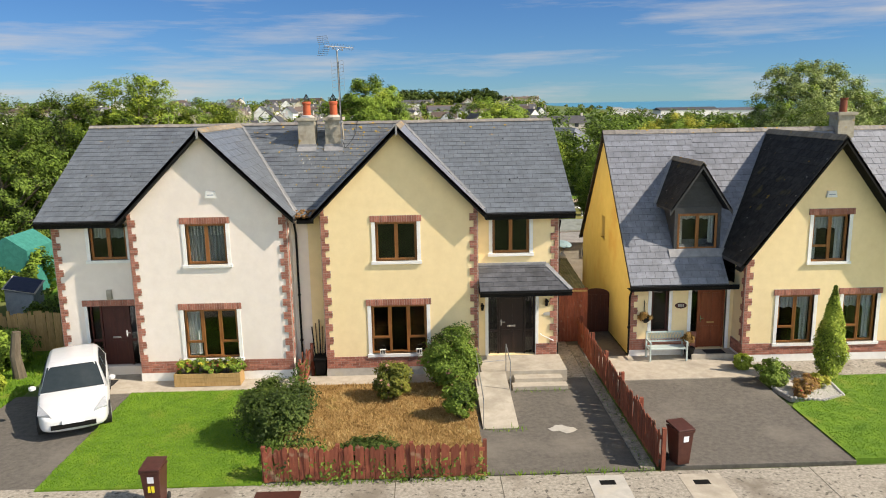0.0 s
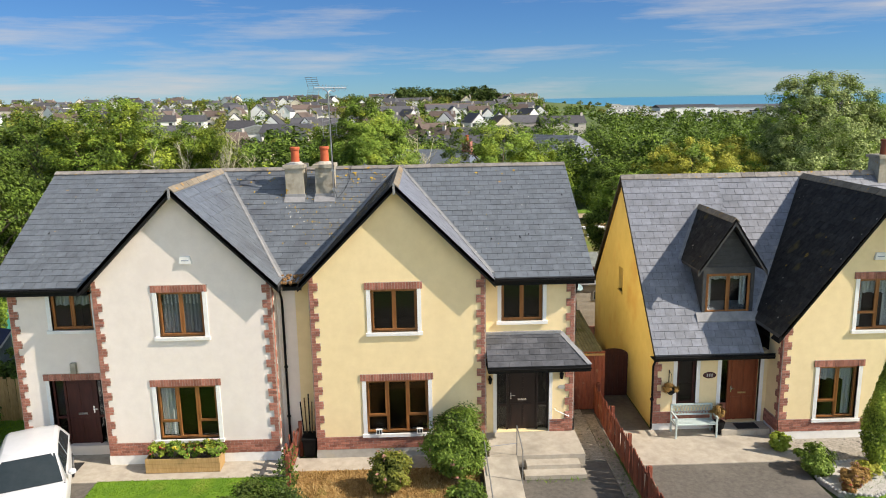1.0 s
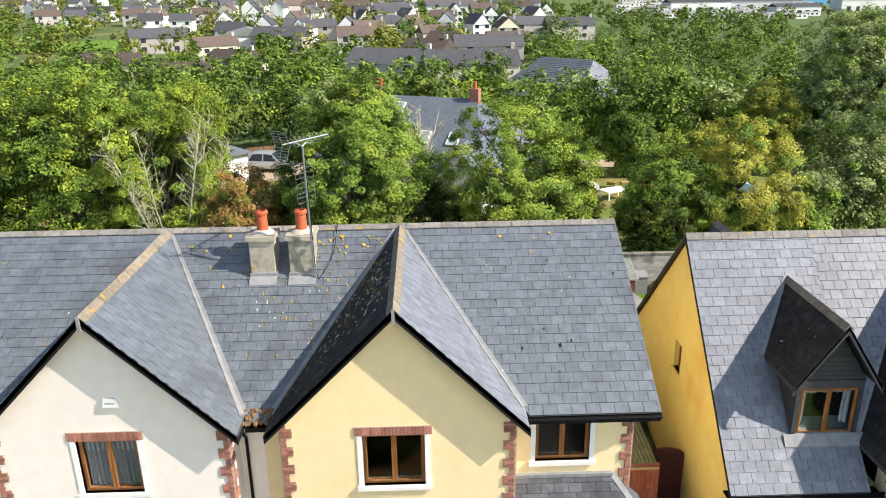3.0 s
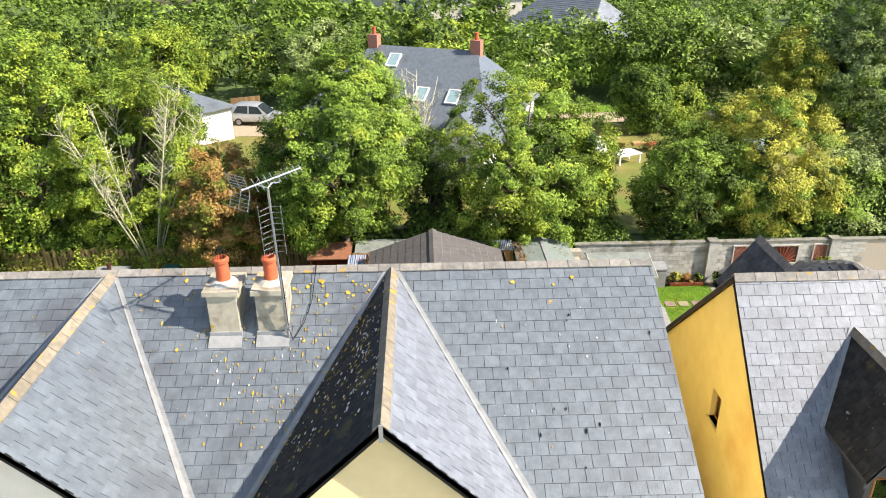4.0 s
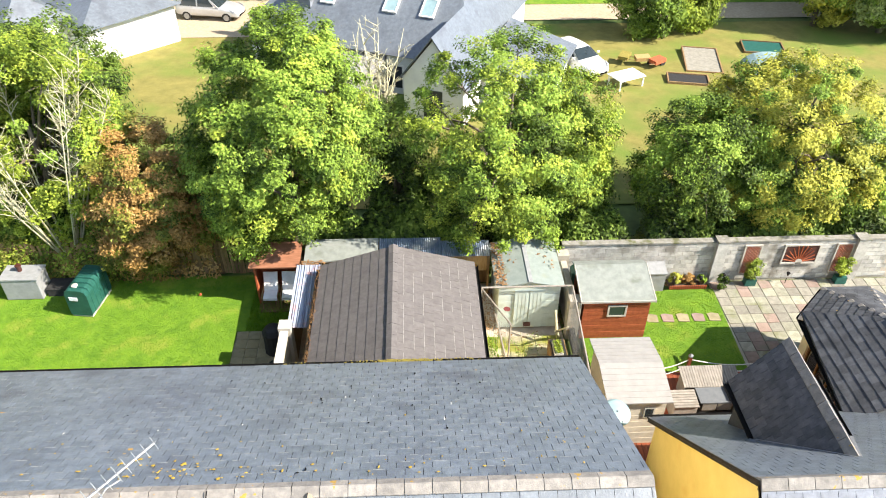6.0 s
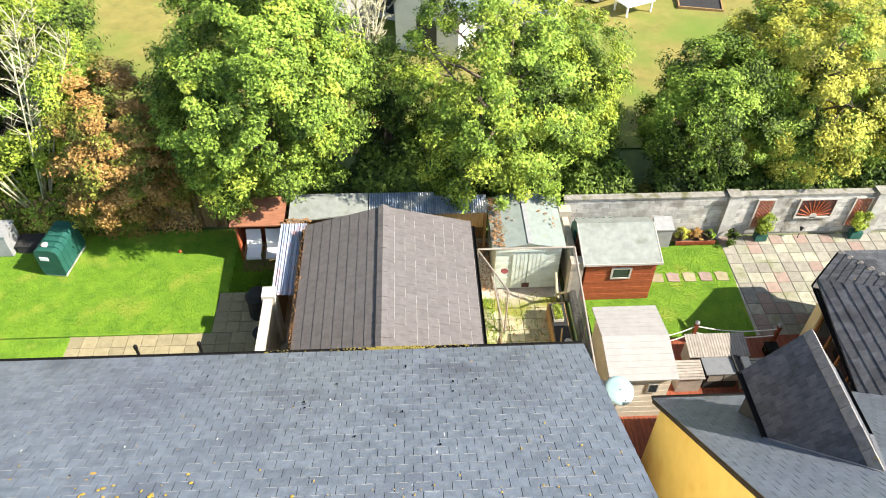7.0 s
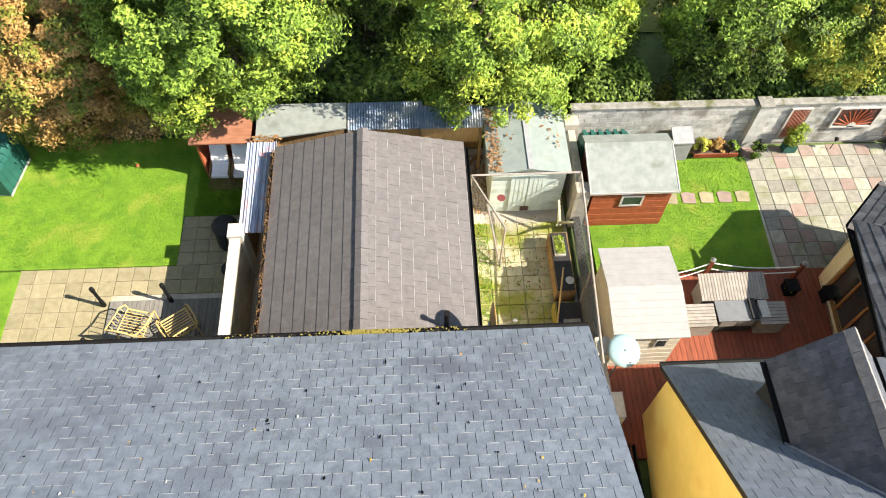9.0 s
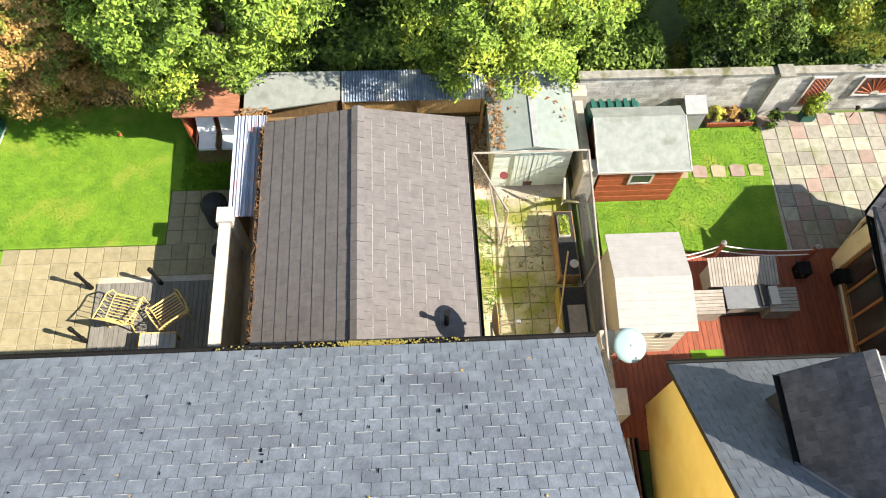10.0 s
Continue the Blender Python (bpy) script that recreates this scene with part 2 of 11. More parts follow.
M_PAVEMENT = material("rough_concrete_pavement", (0.21, 0.19, 0.155), (0.42, 0.385, 0.325), 12.0, 0.95, 0.5, 50, spread=0.05, second=[((0.11, 0.10, 0.082), 7.0, 0.60, 0.06)],
                      stain=(0.19, 0.165, 0.13), stain_scale=0.8, stain_at=0.53, stain_soft=0.15)
M_ASPHALT = material("asphalt", (0.095, 0.086, 0.074), (0.15, 0.137, 0.118), 7, 0.95, 0.5, 90, spread=0,
                     stain=(0.20, 0.18, 0.152), stain_scale=0.5, stain_at=0.52, stain_soft=0.25)
M_LAWN = material("lawn", (0.070, 0.165, 0.010), (0.145, 0.265, 0.018), 2.2, 0.9, 0.6, 90, spread=0,
                  stain=(0.19, 0.25, 0.03), stain_scale=0.9, stain_at=0.55, stain_soft=0.12)
M_DRY = material("dry_cut_grass", (0.25, 0.145, 0.05), (0.42, 0.27, 0.105), 9, 0.95, 0.8, 70, spread=0,
                 stain=(0.24, 0.22, 0.05), stain_scale=1.3, stain_at=0.58, stain_soft=0.12)
M_SOIL = material("soil", (0.07, 0.05, 0.035), (0.12, 0.09, 0.06), 8, 0.95, 0.6, 60, spread=0)
M_GROUND = material("rough_grass_ground", (0.05, 0.085, 0.02), (0.11, 0.16, 0.04), 1.5, 0.95, 0.4, 20, spread=0,
                    stain=(0.20, 0.19, 0.06), stain_scale=0.05, stain_at=0.55, stain_soft=0.2)
M_FENCE_RED = material("red_stained_fence", (0.17, 0.042, 0.024), (0.27, 0.08, 0.045), 6, 0.8, 0.3, 40, spread=0.25, stretch=(3, 3, 0.6),
                       stain=(0.30, 0.20, 0.13), stain_scale=2.6, stain_at=0.62, stain_soft=0.1)
M_FENCE_OLD = material("weathered_timber_fence", (0.15, 0.09, 0.04), (0.25, 0.16, 0.075), 6, 0.9, 0.3, 40, spread=0.25, stretch=(3, 3, 0.5))
M_TIMBER = material("pale_timber", (0.33, 0.20, 0.075), (0.46, 0.30, 0.13), 6, 0.8, 0.2, 40, spread=0.12, stretch=(3, 3, 0.6))
M_VERGE = material("weathered_verge_board", (0.035, 0.028, 0.022), (0.065, 0.053, 0.042), 8, 0.8, 0.25, 50, spread=0.1, spec=0.2)
M_COPING = material("mossy_coping", (0.17, 0.165, 0.14), (0.30, 0.29, 0.26), 5, 0.95, 0.4, 50, spread=0.15,
                    stain=(0.10, 0.105, 0.05), stain_scale=2.2, stain_at=0.55, stain_soft=0.12)
M_BLOCK = material("concrete_block", (0.33, 0.325, 0.30), (0.47, 0.46, 0.43), 6, 0.95, 0.35, 50, spread=0.2,
                   stain=(0.19, 0.18, 0.155), stain_scale=1.3, stain_at=0.54, stain_soft=0.15)
M_PLASTER = material("weathered_grey_plaster", (0.30, 0.27, 0.22), (0.44, 0.40, 0.33), 3, 0.95, 0.3, 40, spread=0.06,
                     stain=(0.20, 0.18, 0.14), stain_scale=0.9, stain_at=0.52, stain_soft=0.2)
M_TILE = material("brown_concrete_tile", (0.094, 0.086, 0.084), (0.128, 0.117, 0.115), 6, 0.75, 0.25, 40, spread=0.06, island=True)
M_EDGE = material("worn_sunlit_tile_edge", (0.16, 0.152, 0.145), (0.27, 0.26, 0.245), 12, 0.9, 0.2, 40, spread=0)
M_TILE_PIECE = material("brown_concrete_tile_piece", (0.094, 0.086, 0.084), (0.128, 0.117, 0.115), 6, 0.75, 0.25, 40, spread=0.06)
M_MOSS = material("yellow_moss", (0.15, 0.125, 0.025), (0.27, 0.22, 0.05), 20, 0.95, 0.6, 60, spread=0.1)
M_DEBRIS = material("dead_leaf_debris", (0.17, 0.085, 0.035), (0.28, 0.16, 0.07), 15, 0.95, 0.6, 60, spread=0.25, island=True)


# ---- mesh helpers ----
class Mesh:
    """Collects boxes, prisms and faces, then becomes one mesh."""

    def __init__(self):
        self.v, self.f = [], []

    def box(self, x0, x1, y0, y1, z0, z1, m=None):
        p = [Vector((x, y, z)) for z in (z0, z1) for y in (y0, y1) for x in (x0, x1)]
        if m is not None:
            p = [m @ q for q in p]
        k = len(self.v)
        self.v += [tuple(q) for q in p]
        self.f += [tuple(k + i for i in q) for q in ((0, 2, 3, 1), (4, 5, 7, 6), (0, 1, 5, 4), (2, 6, 7, 3), (0, 4, 6, 2), (1, 3, 7, 5))]
        return self

    def prism(self, poly, way):
        """A flat polygon (3D points) pushed along the vector way."""
        k, n = len(self.v), len(poly)
        way = Vector(way)
        a = [Vector(p) for p in poly]
        self.v += [tuple(p) for p in a] + [tuple(p + way) for p in a]
        self.f.append(tuple(range(k, k + n)))
        self.f.append(tuple(range(k + 2 * n - 1, k + n - 1, -1)))
        for i in range(n):
            j = (i + 1) % n
            self.f.append((k + i, k + n + i, k + n + j, k + j))
        return self

    def tube(self, points, radii, sides=8, cap=True):
        """A round bar along the points; radii one number or one a point."""
        pts = [Vector(p) for p in points]
        rr = radii if isinstance(radii, (list, tuple)) else [radii] * len(pts)
        k = len(self.v)
        for i, p in enumerate(pts):
            d = (pts[min(i + 1, len(pts) - 1)] - pts[max(i - 1, 0)]).normalized()
            a = d.cross(Vector((0, 0, 1)) if abs(d.z) < 0.95 else Vector((1, 0, 0))).normalized()
            b = d.cross(a)
            for s in range(sides):
                w = 2 * math.pi * s / sides
                self.v.append(tuple(p + (a * math.cos(w) + b * math.sin(w)) * rr[i]))
        for i in range(len(pts) - 1):
            for s in range(sides):
                t = (s + 1) % sides
                self.f.append((k + i * sides + s, k + i * sides + t, k + (i + 1) * sides + t, k + (i + 1) * sides + s))
        if cap:
            self.f.append(tuple(k + s for s in range(sides))[::-1])
            self.f.append(tuple(k + (len(pts) - 1) * sides + s for s in range(sides)))
        return self

    def lathe(self, profile, at=(0, 0, 0), sides=20):
        """A turned shape: (radius, height) pairs round a vertical axis."""
        k, n = len(self.v), len(profile)
        for r, h in profile:
            for s in range(sides):
                w = 2 * math.pi * s / sides
                self.v.append((at[0] + r * math.cos(w), at[1] + r * math.sin(w), at[2] + h))
        for i in range(n - 1):
            for s in range(sides):
                t = (s + 1) % sides
                self.f.append((k + i * sides + s, k + i * sides + t, k + (i + 1) * sides + t, k + (i + 1) * sides + s))
        self.f.append(tuple(k + s for s in range(sides))[::-1])
        self.f.append(tuple(k + (n - 1) * sides + s for s in range(sides)))
        return self

    def data(self, name, mat, smooth=False):
        me = bpy.data.meshes.new(name)
        me.from_pydata(self.v, [], self.f)
        bm = bmesh.new()
        bm.from_mesh(me)
        bmesh.ops.recalc_face_normals(bm, faces=bm.faces)
        bm.to_mesh(me)
        bm.free()
        me.materials.append(mat)
        if smooth:
            me.polygons.foreach_set("use_smooth", [True] * len(me.polygons))
        return me


def part(name, mesh, mat, parent=None, label="", smooth=False, kind=""):
    """One mesh object under a thing or a part (or on its own)."""
    ob = new(name, mesh.data(name, mat, smooth) if isinstance(mesh, Mesh) else mesh)
    if parent is not None:
        ob.parent = parent
        ob.matrix_parent_inverse = parent.matrix_world.inverted()
    return tagged(ob, label, "", "", kind)


def thing(name, label, category, at=(0, 0, 0), turn=0.0, group="", kind=""):
    """An Empty at a thing's base that carries its parts."""
    ob = new(name)
    ob.empty_display_size = 0.2
    ob.matrix_world = pose(*at, 0, 0, turn)
    bpy.context.view_layer.update()
    return tagged(ob, label, category, group, kind)


def local(ob, name, mesh, mat, label="", smooth=False, kind=""):
    """A part whose mesh is written in its thing's own coordinates."""
    child = new(name, mesh.data(name, mat, smooth) if isinstance(mesh, Mesh) else mesh)
    child.parent = ob
    return tagged(child, label, "", "", kind)


def fast_mesh(name, verts, size, mat):
    """A mesh of separate polygons of the given size, from an array of corners."""
    me = bpy.data.meshes.new(name)
    n = len(verts)
    me.vertices.add(n)
    me.vertices.foreach_set("co", np.ascontiguousarray(verts, dtype=np.float32).ravel())
    me.loops.add(n)
    me.loops.foreach_set("vertex_index", np.arange(n, dtype=np.int32))
    me.polygons.add(n // size)
    me.polygons.foreach_set("loop_start", np.arange(0, n, size, dtype=np.int32))
    me.update(calc_edges=True)
    me.materials.append(mat)
    return me


def clip_poly(poly, a, b):
    """The part of a 2D polygon on the left of the line a to b."""
    out = []
    side = lambda p: (b[0] - a[0]) * (p[1] - a[1]) - (b[1] - a[1]) * (p[0] - a[0])
    for i, p in enumerate(poly):
        q = poly[(i + 1) % len(poly)]
        sp, sq = side(p), side(q)
        if sp >= 0:
            out.append(p)
        if sp * sq < 0:
            k = sp / (sp - sq)
            out.append((p[0] + k * (q[0] - p[0]), p[1] + k * (q[1] - p[1])))
    return out


def shingles(parent, plan, height, down, mat, mat_piece, width=0.3, gauge=0.25, near=0, pick=None, name="slate", seed=1, lift=0.012, thick=0.008, wobble=0.005, gap=0.005):
    """Courses of slates on a roof plane. plan: a convex polygon (x, y); height(x, y) gives the plane; down: unit way of fall in plan.
    near: how many become pieces of their own, taken where pick(x, y) holds; the others are one joined part."""
    rnd = random.Random(seed)
    cx, cy = sum(p[0] for p in plan) / len(plan), sum(p[1] for p in plan) / len(plan)
    along = (-down[1], down[0])
    g = height(cx, cy) - height(cx + down[0], cy + down[1])
    run = math.sqrt(1 + g * g)
    uv = [((p[0]) * along[0] + p[1] * along[1], (p[0] * down[0] + p[1] * down[1])) for p in plan]
    area = sum(uv[i][0] * uv[(i + 1) % len(uv)][1] - uv[(i + 1) % len(uv)][0] * uv[i][1] for i in range(len(uv)))
    if area < 0:
        uv = uv[::-1]
    u0, u1 = min(p[0] for p in uv), max(p[0] for p in uv)
    v0, v1 = min(p[1] for p in uv), max(p[1] for p in uv)
    step = gauge / run
    U = Vector((along[0], along[1], 0))
    V = Vector((down[0], down[1], -g)) / run
    N = U.cross(V)
    if N.z < 0:
        N = -N
    place = lambda u, v: Vector((u * along[0] + v * down[0], u * along[1] + v * down[1], height(u * along[0] + v * down[0], u * along[1] + v * down[1])))
    rest, pieces = Mesh(), []
    unit = Mesh()
    w2, l2 = width / 2 - gap, gauge * 1.12 / 2
    unit.v = [(-w2, -l2, -0.004), (w2, -l2, -0.004), (w2, l2, lift), (-w2, l2, lift), (-w2, l2, lift - thick - 0.004), (w2, l2, lift - thick - 0.004)]
    unit.f = [(0, 1, 2, 3), (3, 2, 5, 4), (0, 3, 4), (1, 5, 2)]
    shared = None
    row = 0
    v = v1
    while v > v0 - step:
        off = (row % 2) * width / 2
        k = math.floor((u0 - off) / width)
        while k * width + off < u1:
            a, b = k * width + off, k * width + off + width
            quad = [(a + gap, v - step * 1.1), (b - gap, v - step * 1.1), (b - gap, v), (a + gap, v)]
            inside = quad
            for i in range(len(uv)):
                inside = clip_poly(inside, uv[i], uv[(i + 1) % len(uv)])
                if not inside:
                    break
            k += 1
            if not inside or len(inside) < 3:
                continue
            full = len(inside) == 4 and all(min(abs(p[0] - q[0]) + abs(p[1] - q[1]) for q in inside) < 1e-6 for p in quad)
            mid = place((a + b) / 2, v - step * 0.55)
            if full and near and len(pieces) < near and (pick is None or pick(mid.x, mid.y)):
                pieces.append(mid)
                continue
            up = rnd.uniform(0, wobble)
            top = []
            for u_, v_ in inside:
                t = (v_ - (v - step * 1.1)) / (step * 1.1)
                top.append(place(u_, v_) + N * (-0.004 + (lift + 0.004) * t + up))
            low = [p - N * (thick + 0.004) for p in top]
            j, n = len(rest.v), len(top)
            rest.v += [tuple(p) for p in top + low]
            rest.f.append(tuple(range(j, j + n)))
            for i in range(n):
                o = (i + 1) % n
                rest.f.append((j + i, j + n + i, j + n + o, j + o))
        v -= step
        row += 1
    if pieces:
        shared = bpy.data.meshes.new(name)
        shared.from_pydata(unit.v, [], unit.f)
        shared.materials.append(mat_piece)
        basis = Matrix((U, V, N)).transposed().to_4x4()
        if basis.determinant() < 0:
            basis = Matrix((-U, V, N)).transposed().to_4x4()
        inv = parent.matrix_world.inverted()
        for p in pieces:
            ob = new(name, shared)
            ob.parent = parent
            ob.matrix_local = inv @ Matrix.Translation(p + N * rnd.uniform(0, wobble)) @ basis @ pose(0, 0, 0, 0, 0, rnd.uniform(-0.5, 0.5))
    if rest.f:
        me = bpy.data.meshes.new(name + "_course")
        me.from_pydata(rest.v, [], rest.f)
        me.materials.append(mat)
        ob = new(name + "_course", me)
        ob.parent = parent
        ob.matrix_parent_inverse = parent.matrix_world.inverted()
        tagged(ob, kind="stuff")


def wall(mesh, x0, x1, z0, z1, y0, y1, holes=(), axis="x"):
    """A straight wall with openings right through it, one connected shell. axis: the way it runs."""
    xs = sorted({x0, x1, *[h[k] for h in holes for k in (0, 1) if x0 < h[k] < x1]})
    zs = sorted({z0, z1, *[h[k] for h in holes for k in (2, 3) if z0 < h[k] < z1]})
    nx, nz = len(xs) - 1, len(zs) - 1
    solid = lambda i, j: 0 <= i < nx and 0 <= j < nz and not any(h[0] < (xs[i] + xs[i + 1]) / 2 < h[1] and h[2] < (zs[j] + zs[j + 1]) / 2 < h[3] for h in holes)
    k = len(mesh.v)
    at = {}

    def v(i, j, s):
        if (i, j, s) not in at:
            at[i, j, s] = len(mesh.v)
            y = (y0, y1)[s]
            mesh.v.append((xs[i], y, zs[j]) if axis == "x" else (y, xs[i], zs[j]))
        return at[i, j, s]

    for i in range(nx):
        for j in range(nz):
            if not solid(i, j):
                continue
            for s in (0, 1):
                mesh.f.append((v(i, j, s), v(i + 1, j, s), v(i + 1, j + 1, s), v(i, j + 1, s)))
            for di, dj, p, q in ((-1, 0, (i, j), (i, j + 1)), (1, 0, (i + 1, j), (i + 1, j + 1)), (0, -1, (i, j), (i + 1, j)), (0, 1, (i, j + 1), (i + 1, j + 1))):
                if not solid(i + di, j + dj):
                    mesh.f.append((v(*p, 0), v(*q, 0), v(*q, 1), v(*p, 1)))
    return mesh


def bricks(mesh, x0, x1, z0, z1, y, depth=0.02, length=0.215, high=0.065, joint=0.01, soldier=False, axis="x", sign=-1, seed=0):
    """Brick faces proud of a wall plane; axis x: the face looks along y by sign; axis y: along x."""
    rnd = random.Random(seed)
    L, Hh = (high, z1 - z0 - joint) if soldier else (length, high)
    row, z = 0, z0
    while z < z1 - 0.02:
        x = x0 - (0 if soldier or row % 2 == 0 else (L + joint) / 2)
        while x < x1 - 0.01:
            a, b = max(x, x0), min(x + L, x1)
            if b - a > 0.02:
                d = depth + rnd.uniform(-0.004, 0.004)
                lo, hi = (y - d, y) if sign < 0 else (y, y + d)
                if axis == "x":
                    mesh.box(a, b, lo, hi, z, min(z + Hh, z1))
                else:
                    mesh.box(lo, hi, a, b, z, min(z + Hh, z1))
            x += L + joint
        z += Hh + joint
        row += 1
    return mesh


# ---- ground ----
def land(x, y):
    """Height of the land: level plots, a gentle fall behind, a low hill with the town, and the shore to the right."""
    if y < 20:
        return -0.12
    s = lambda a, b, v: (lambda k: k * k * (3 - 2 * k))(min(1, max(0, (v - a) / (b - a))))
    z = -0.12 - 1.3 * s(20, 55, y) - 3.0 * s(55, 140, y)
    shore = s(-0.05, 0.3, x / max(y, 1) - 0.12)
    z += (1 - shore) * (11.6 * s(170, 660, y)) - shore * 4.0 * s(200, 520, y) - 30 * s(720, 1000, y)
    return z


def build_ground():
    xs = sorted({-3000, -1800, -1100, -800, -600, -450, *range(-360, 361, 30), 450, 600, 800, 1100, 1800, 3000, *range(-25, 31, 5)})
    ys = sorted({-300, -150, -80, -40, -20, 0, *range(20, 60, 5), *range(60, 200, 14), *range(200, 1040, 40), 1300})
    m = Mesh()
    for y in ys:
        for x in xs:
            m.v.append((x, y, land(x, y)))
    n = len(xs)
    for j in range(len(ys) - 1):
        for i in range(n - 1):
            m.f.append((j * n + i, j * n + i + 1, (j + 1) * n + i + 1, (j + 1) * n + i))
    tagged(part("ground", m, M_GROUND, None, "rough grass ground falling away to a low hill", smooth=True), category="ground", kind="structure")


build_ground()
M_SEA = material("sea", (0.05, 0.24, 0.36), (0.06, 0.28, 0.40), 0.01, 0.35, 0.1, 0.4, spread=0)
sea = Mesh()
sea.v = [(-4800, 700, -9), (4800, 700, -9), (4800, 4900, -9), (-4800, 4900, -9)]
sea.f = [(0, 1, 2, 3)]
tagged(part("water", sea, M_SEA, None, "blue-green sea out to the horizon"), category="sea", kind="structure")


def slab(name, plan, z0, z1, mat, label, category="ground", kind="structure"):
    return tagged(part(name, Mesh().prism([(x, y, z0) for x, y in plan], (0, 0, z1 - z0)), mat, None, label), category=category, kind=kind)


def rect(x0, x1, y0, y1):
    return [(x0, y0), (x1, y0), (x1, y1), (x0, y1)]


# street
slab("road", rect(-90, 90, -15.5, -8.75), -0.2, -0.09, M_ASPHALT, "grey asphalt road", "road")
slab("kerb", rect(-90, 90, -8.75, -8.6), -0.2, 0.0, M_CONCRETE, "concrete kerb", "kerb")
# front plots
slab("drive_asphalt", rect(2.1, 6.02, -6.55, 0.0), -0.2, -0.01, M_ASPHALT, "worn asphalt drive beside the ramp", "driveway")
slab("passage_path", rect(5.0, 7.5, 0.0, 10.2), -0.2, -0.012, M_ASPHALT, "shaded side passage", "path")
slab("drive_edging", rect(5.70, 6.03, -6.5, 2.4), -0.2, 0.03, M_PAVEMENT, "mossy concrete edging beside the boundary fence", "edging")
slab("passage_apron", rect(5.0, 5.69, -0.6, 3.2), -0.2, 0.008, M_PAVEMENT, "worn concrete at the mouth of the side passage", "path")
slab("neighbour_drive", rect(6.22, 10.85, -6.4, -0.98), -0.2, -0.005, M_ASPHALT, "wide asphalt drive", "driveway")
slab("neighbour_apron", rect(6.22, 11.0, -0.98, 1.2), -0.2, 0.02, M_CONCRETE, "pale concrete apron", "apron")
slab("gable_path", rect(11.0, 20.0, -1.05, 0.35), -0.2, 0.01, M_PAVEMENT, "brown concrete path along the gable", "path")
slab("neighbour_lawn", [(10.85, -6.35), (24.0, -6.2), (24.0, -1.05), (12.9, -1.05), (12.7, -2.6), (11.0, -3.05), (10.85, -3.3)], -0.2, 0.03, M_LAWN, "mown green lawn", "lawn")
slab("front_lawn", rect(-8.15, -3.05, -6.75, -1.0), -0.2, 0.03, M_LAWN, "mown green front lawn", "lawn")
slab("white_house_apron", rect(-10.9, -2.95, -1.0, 0.62), -0.2, 0.015, M_CONCRETE, "concrete apron before the house", "apron")
slab("white_house_drive", rect(-11.6, -8.15, -6.75, -1.0), -0.2, -0.005, M_ASPHALT, "asphalt drive", "driveway")
slab("side_grass", rect(-20.0, -11.6, -6.75, 4.0), -0.2, 0.02, M_LAWN, "rough grass verge", "lawn")
slab("dry_garden", rect(-2.95, 2.1, -6.6, -0.75), -0.2, 0.02, M_DRY, "bare garden of dry cut straw-coloured grass", "garden")
slab("house_path", rect(-2.95, 2.4, -0.75, 0.0), -0.2, 0.03, M_CONCRETE, "concrete path along the wall", "path")
# pavement slabs
for i in range(-16, 14):
    slab("pavement", rect(i * 2.4, i * 2.4 + 2.385, -8.6, -6.62), -0.2, -0.004 - 0.004 * (i % 2), M_PAVEMENT, "rough worn concrete pavement", "pavement")
# back plots
slab("back_lawn", rect(-17.0, -4.45, 14.96, 19.6), -0.2, 0.02, M_LAWN, "bright green back lawn", "lawn")
slab("back_lawn", rect(-4.45, -2.4, 16.62, 19.6), -0.2, 0.018, M_LAWN, "rough back lawn by the arbour", "lawn")
slab("side_paving_base", rect(-4.45, -2.4, 14.9, 16.62), -0.2, -0.03, M_CONCRETE, "paving base", "patio")
slab("neighbour_back_lawn", [(7.35, 14.2), (12.45, 14.2), (12.6, 18.2), (9.7, 18.2), (7.35, 18.4)], -0.2, 0.02, M_LAWN, "small mown back lawn", "lawn")
slab("yard_base", rect(-2.4, 6.7, 9.9, 18.9), -0.2, -0.05, M_CONCRETE, "concrete yard base", "yard")
slab("patio_base", rect(-13.5, -2.4, 9.9, 14.9), -0.2, -0.03, M_CONCRETE, "patio base", "patio")
slab("terrace_base", [(12.45, 14.1), (20, 14.1), (20, 18.6), (12.6, 18.6)], -0.2, -0.03, M_CONCRETE, "terrace base", "terrace")
slab("deck_base", rect(6.7, 14.0, 9.9, 14.2), -0.2, -0.05, M_SOIL, "soil below the deck", "ground")


# ---- the pair of houses ----
RIDGE_Y, RIDGE_Z = 4.95, 7.8
FRONT_FALL, BACK_FALL, GABLE_FALL = 0.584, 0.535, 1.0
EAVE_Y, BACK_Y = 0.30, 10.28
PARTY = -2.9


def front_plane(x, y):
    return RIDGE_Z - FRONT_FALL * (RIDGE_Y - y)


def back_plane(x, y):
    return RIDGE_Z - BACK_FALL * (y - RIDGE_Y)


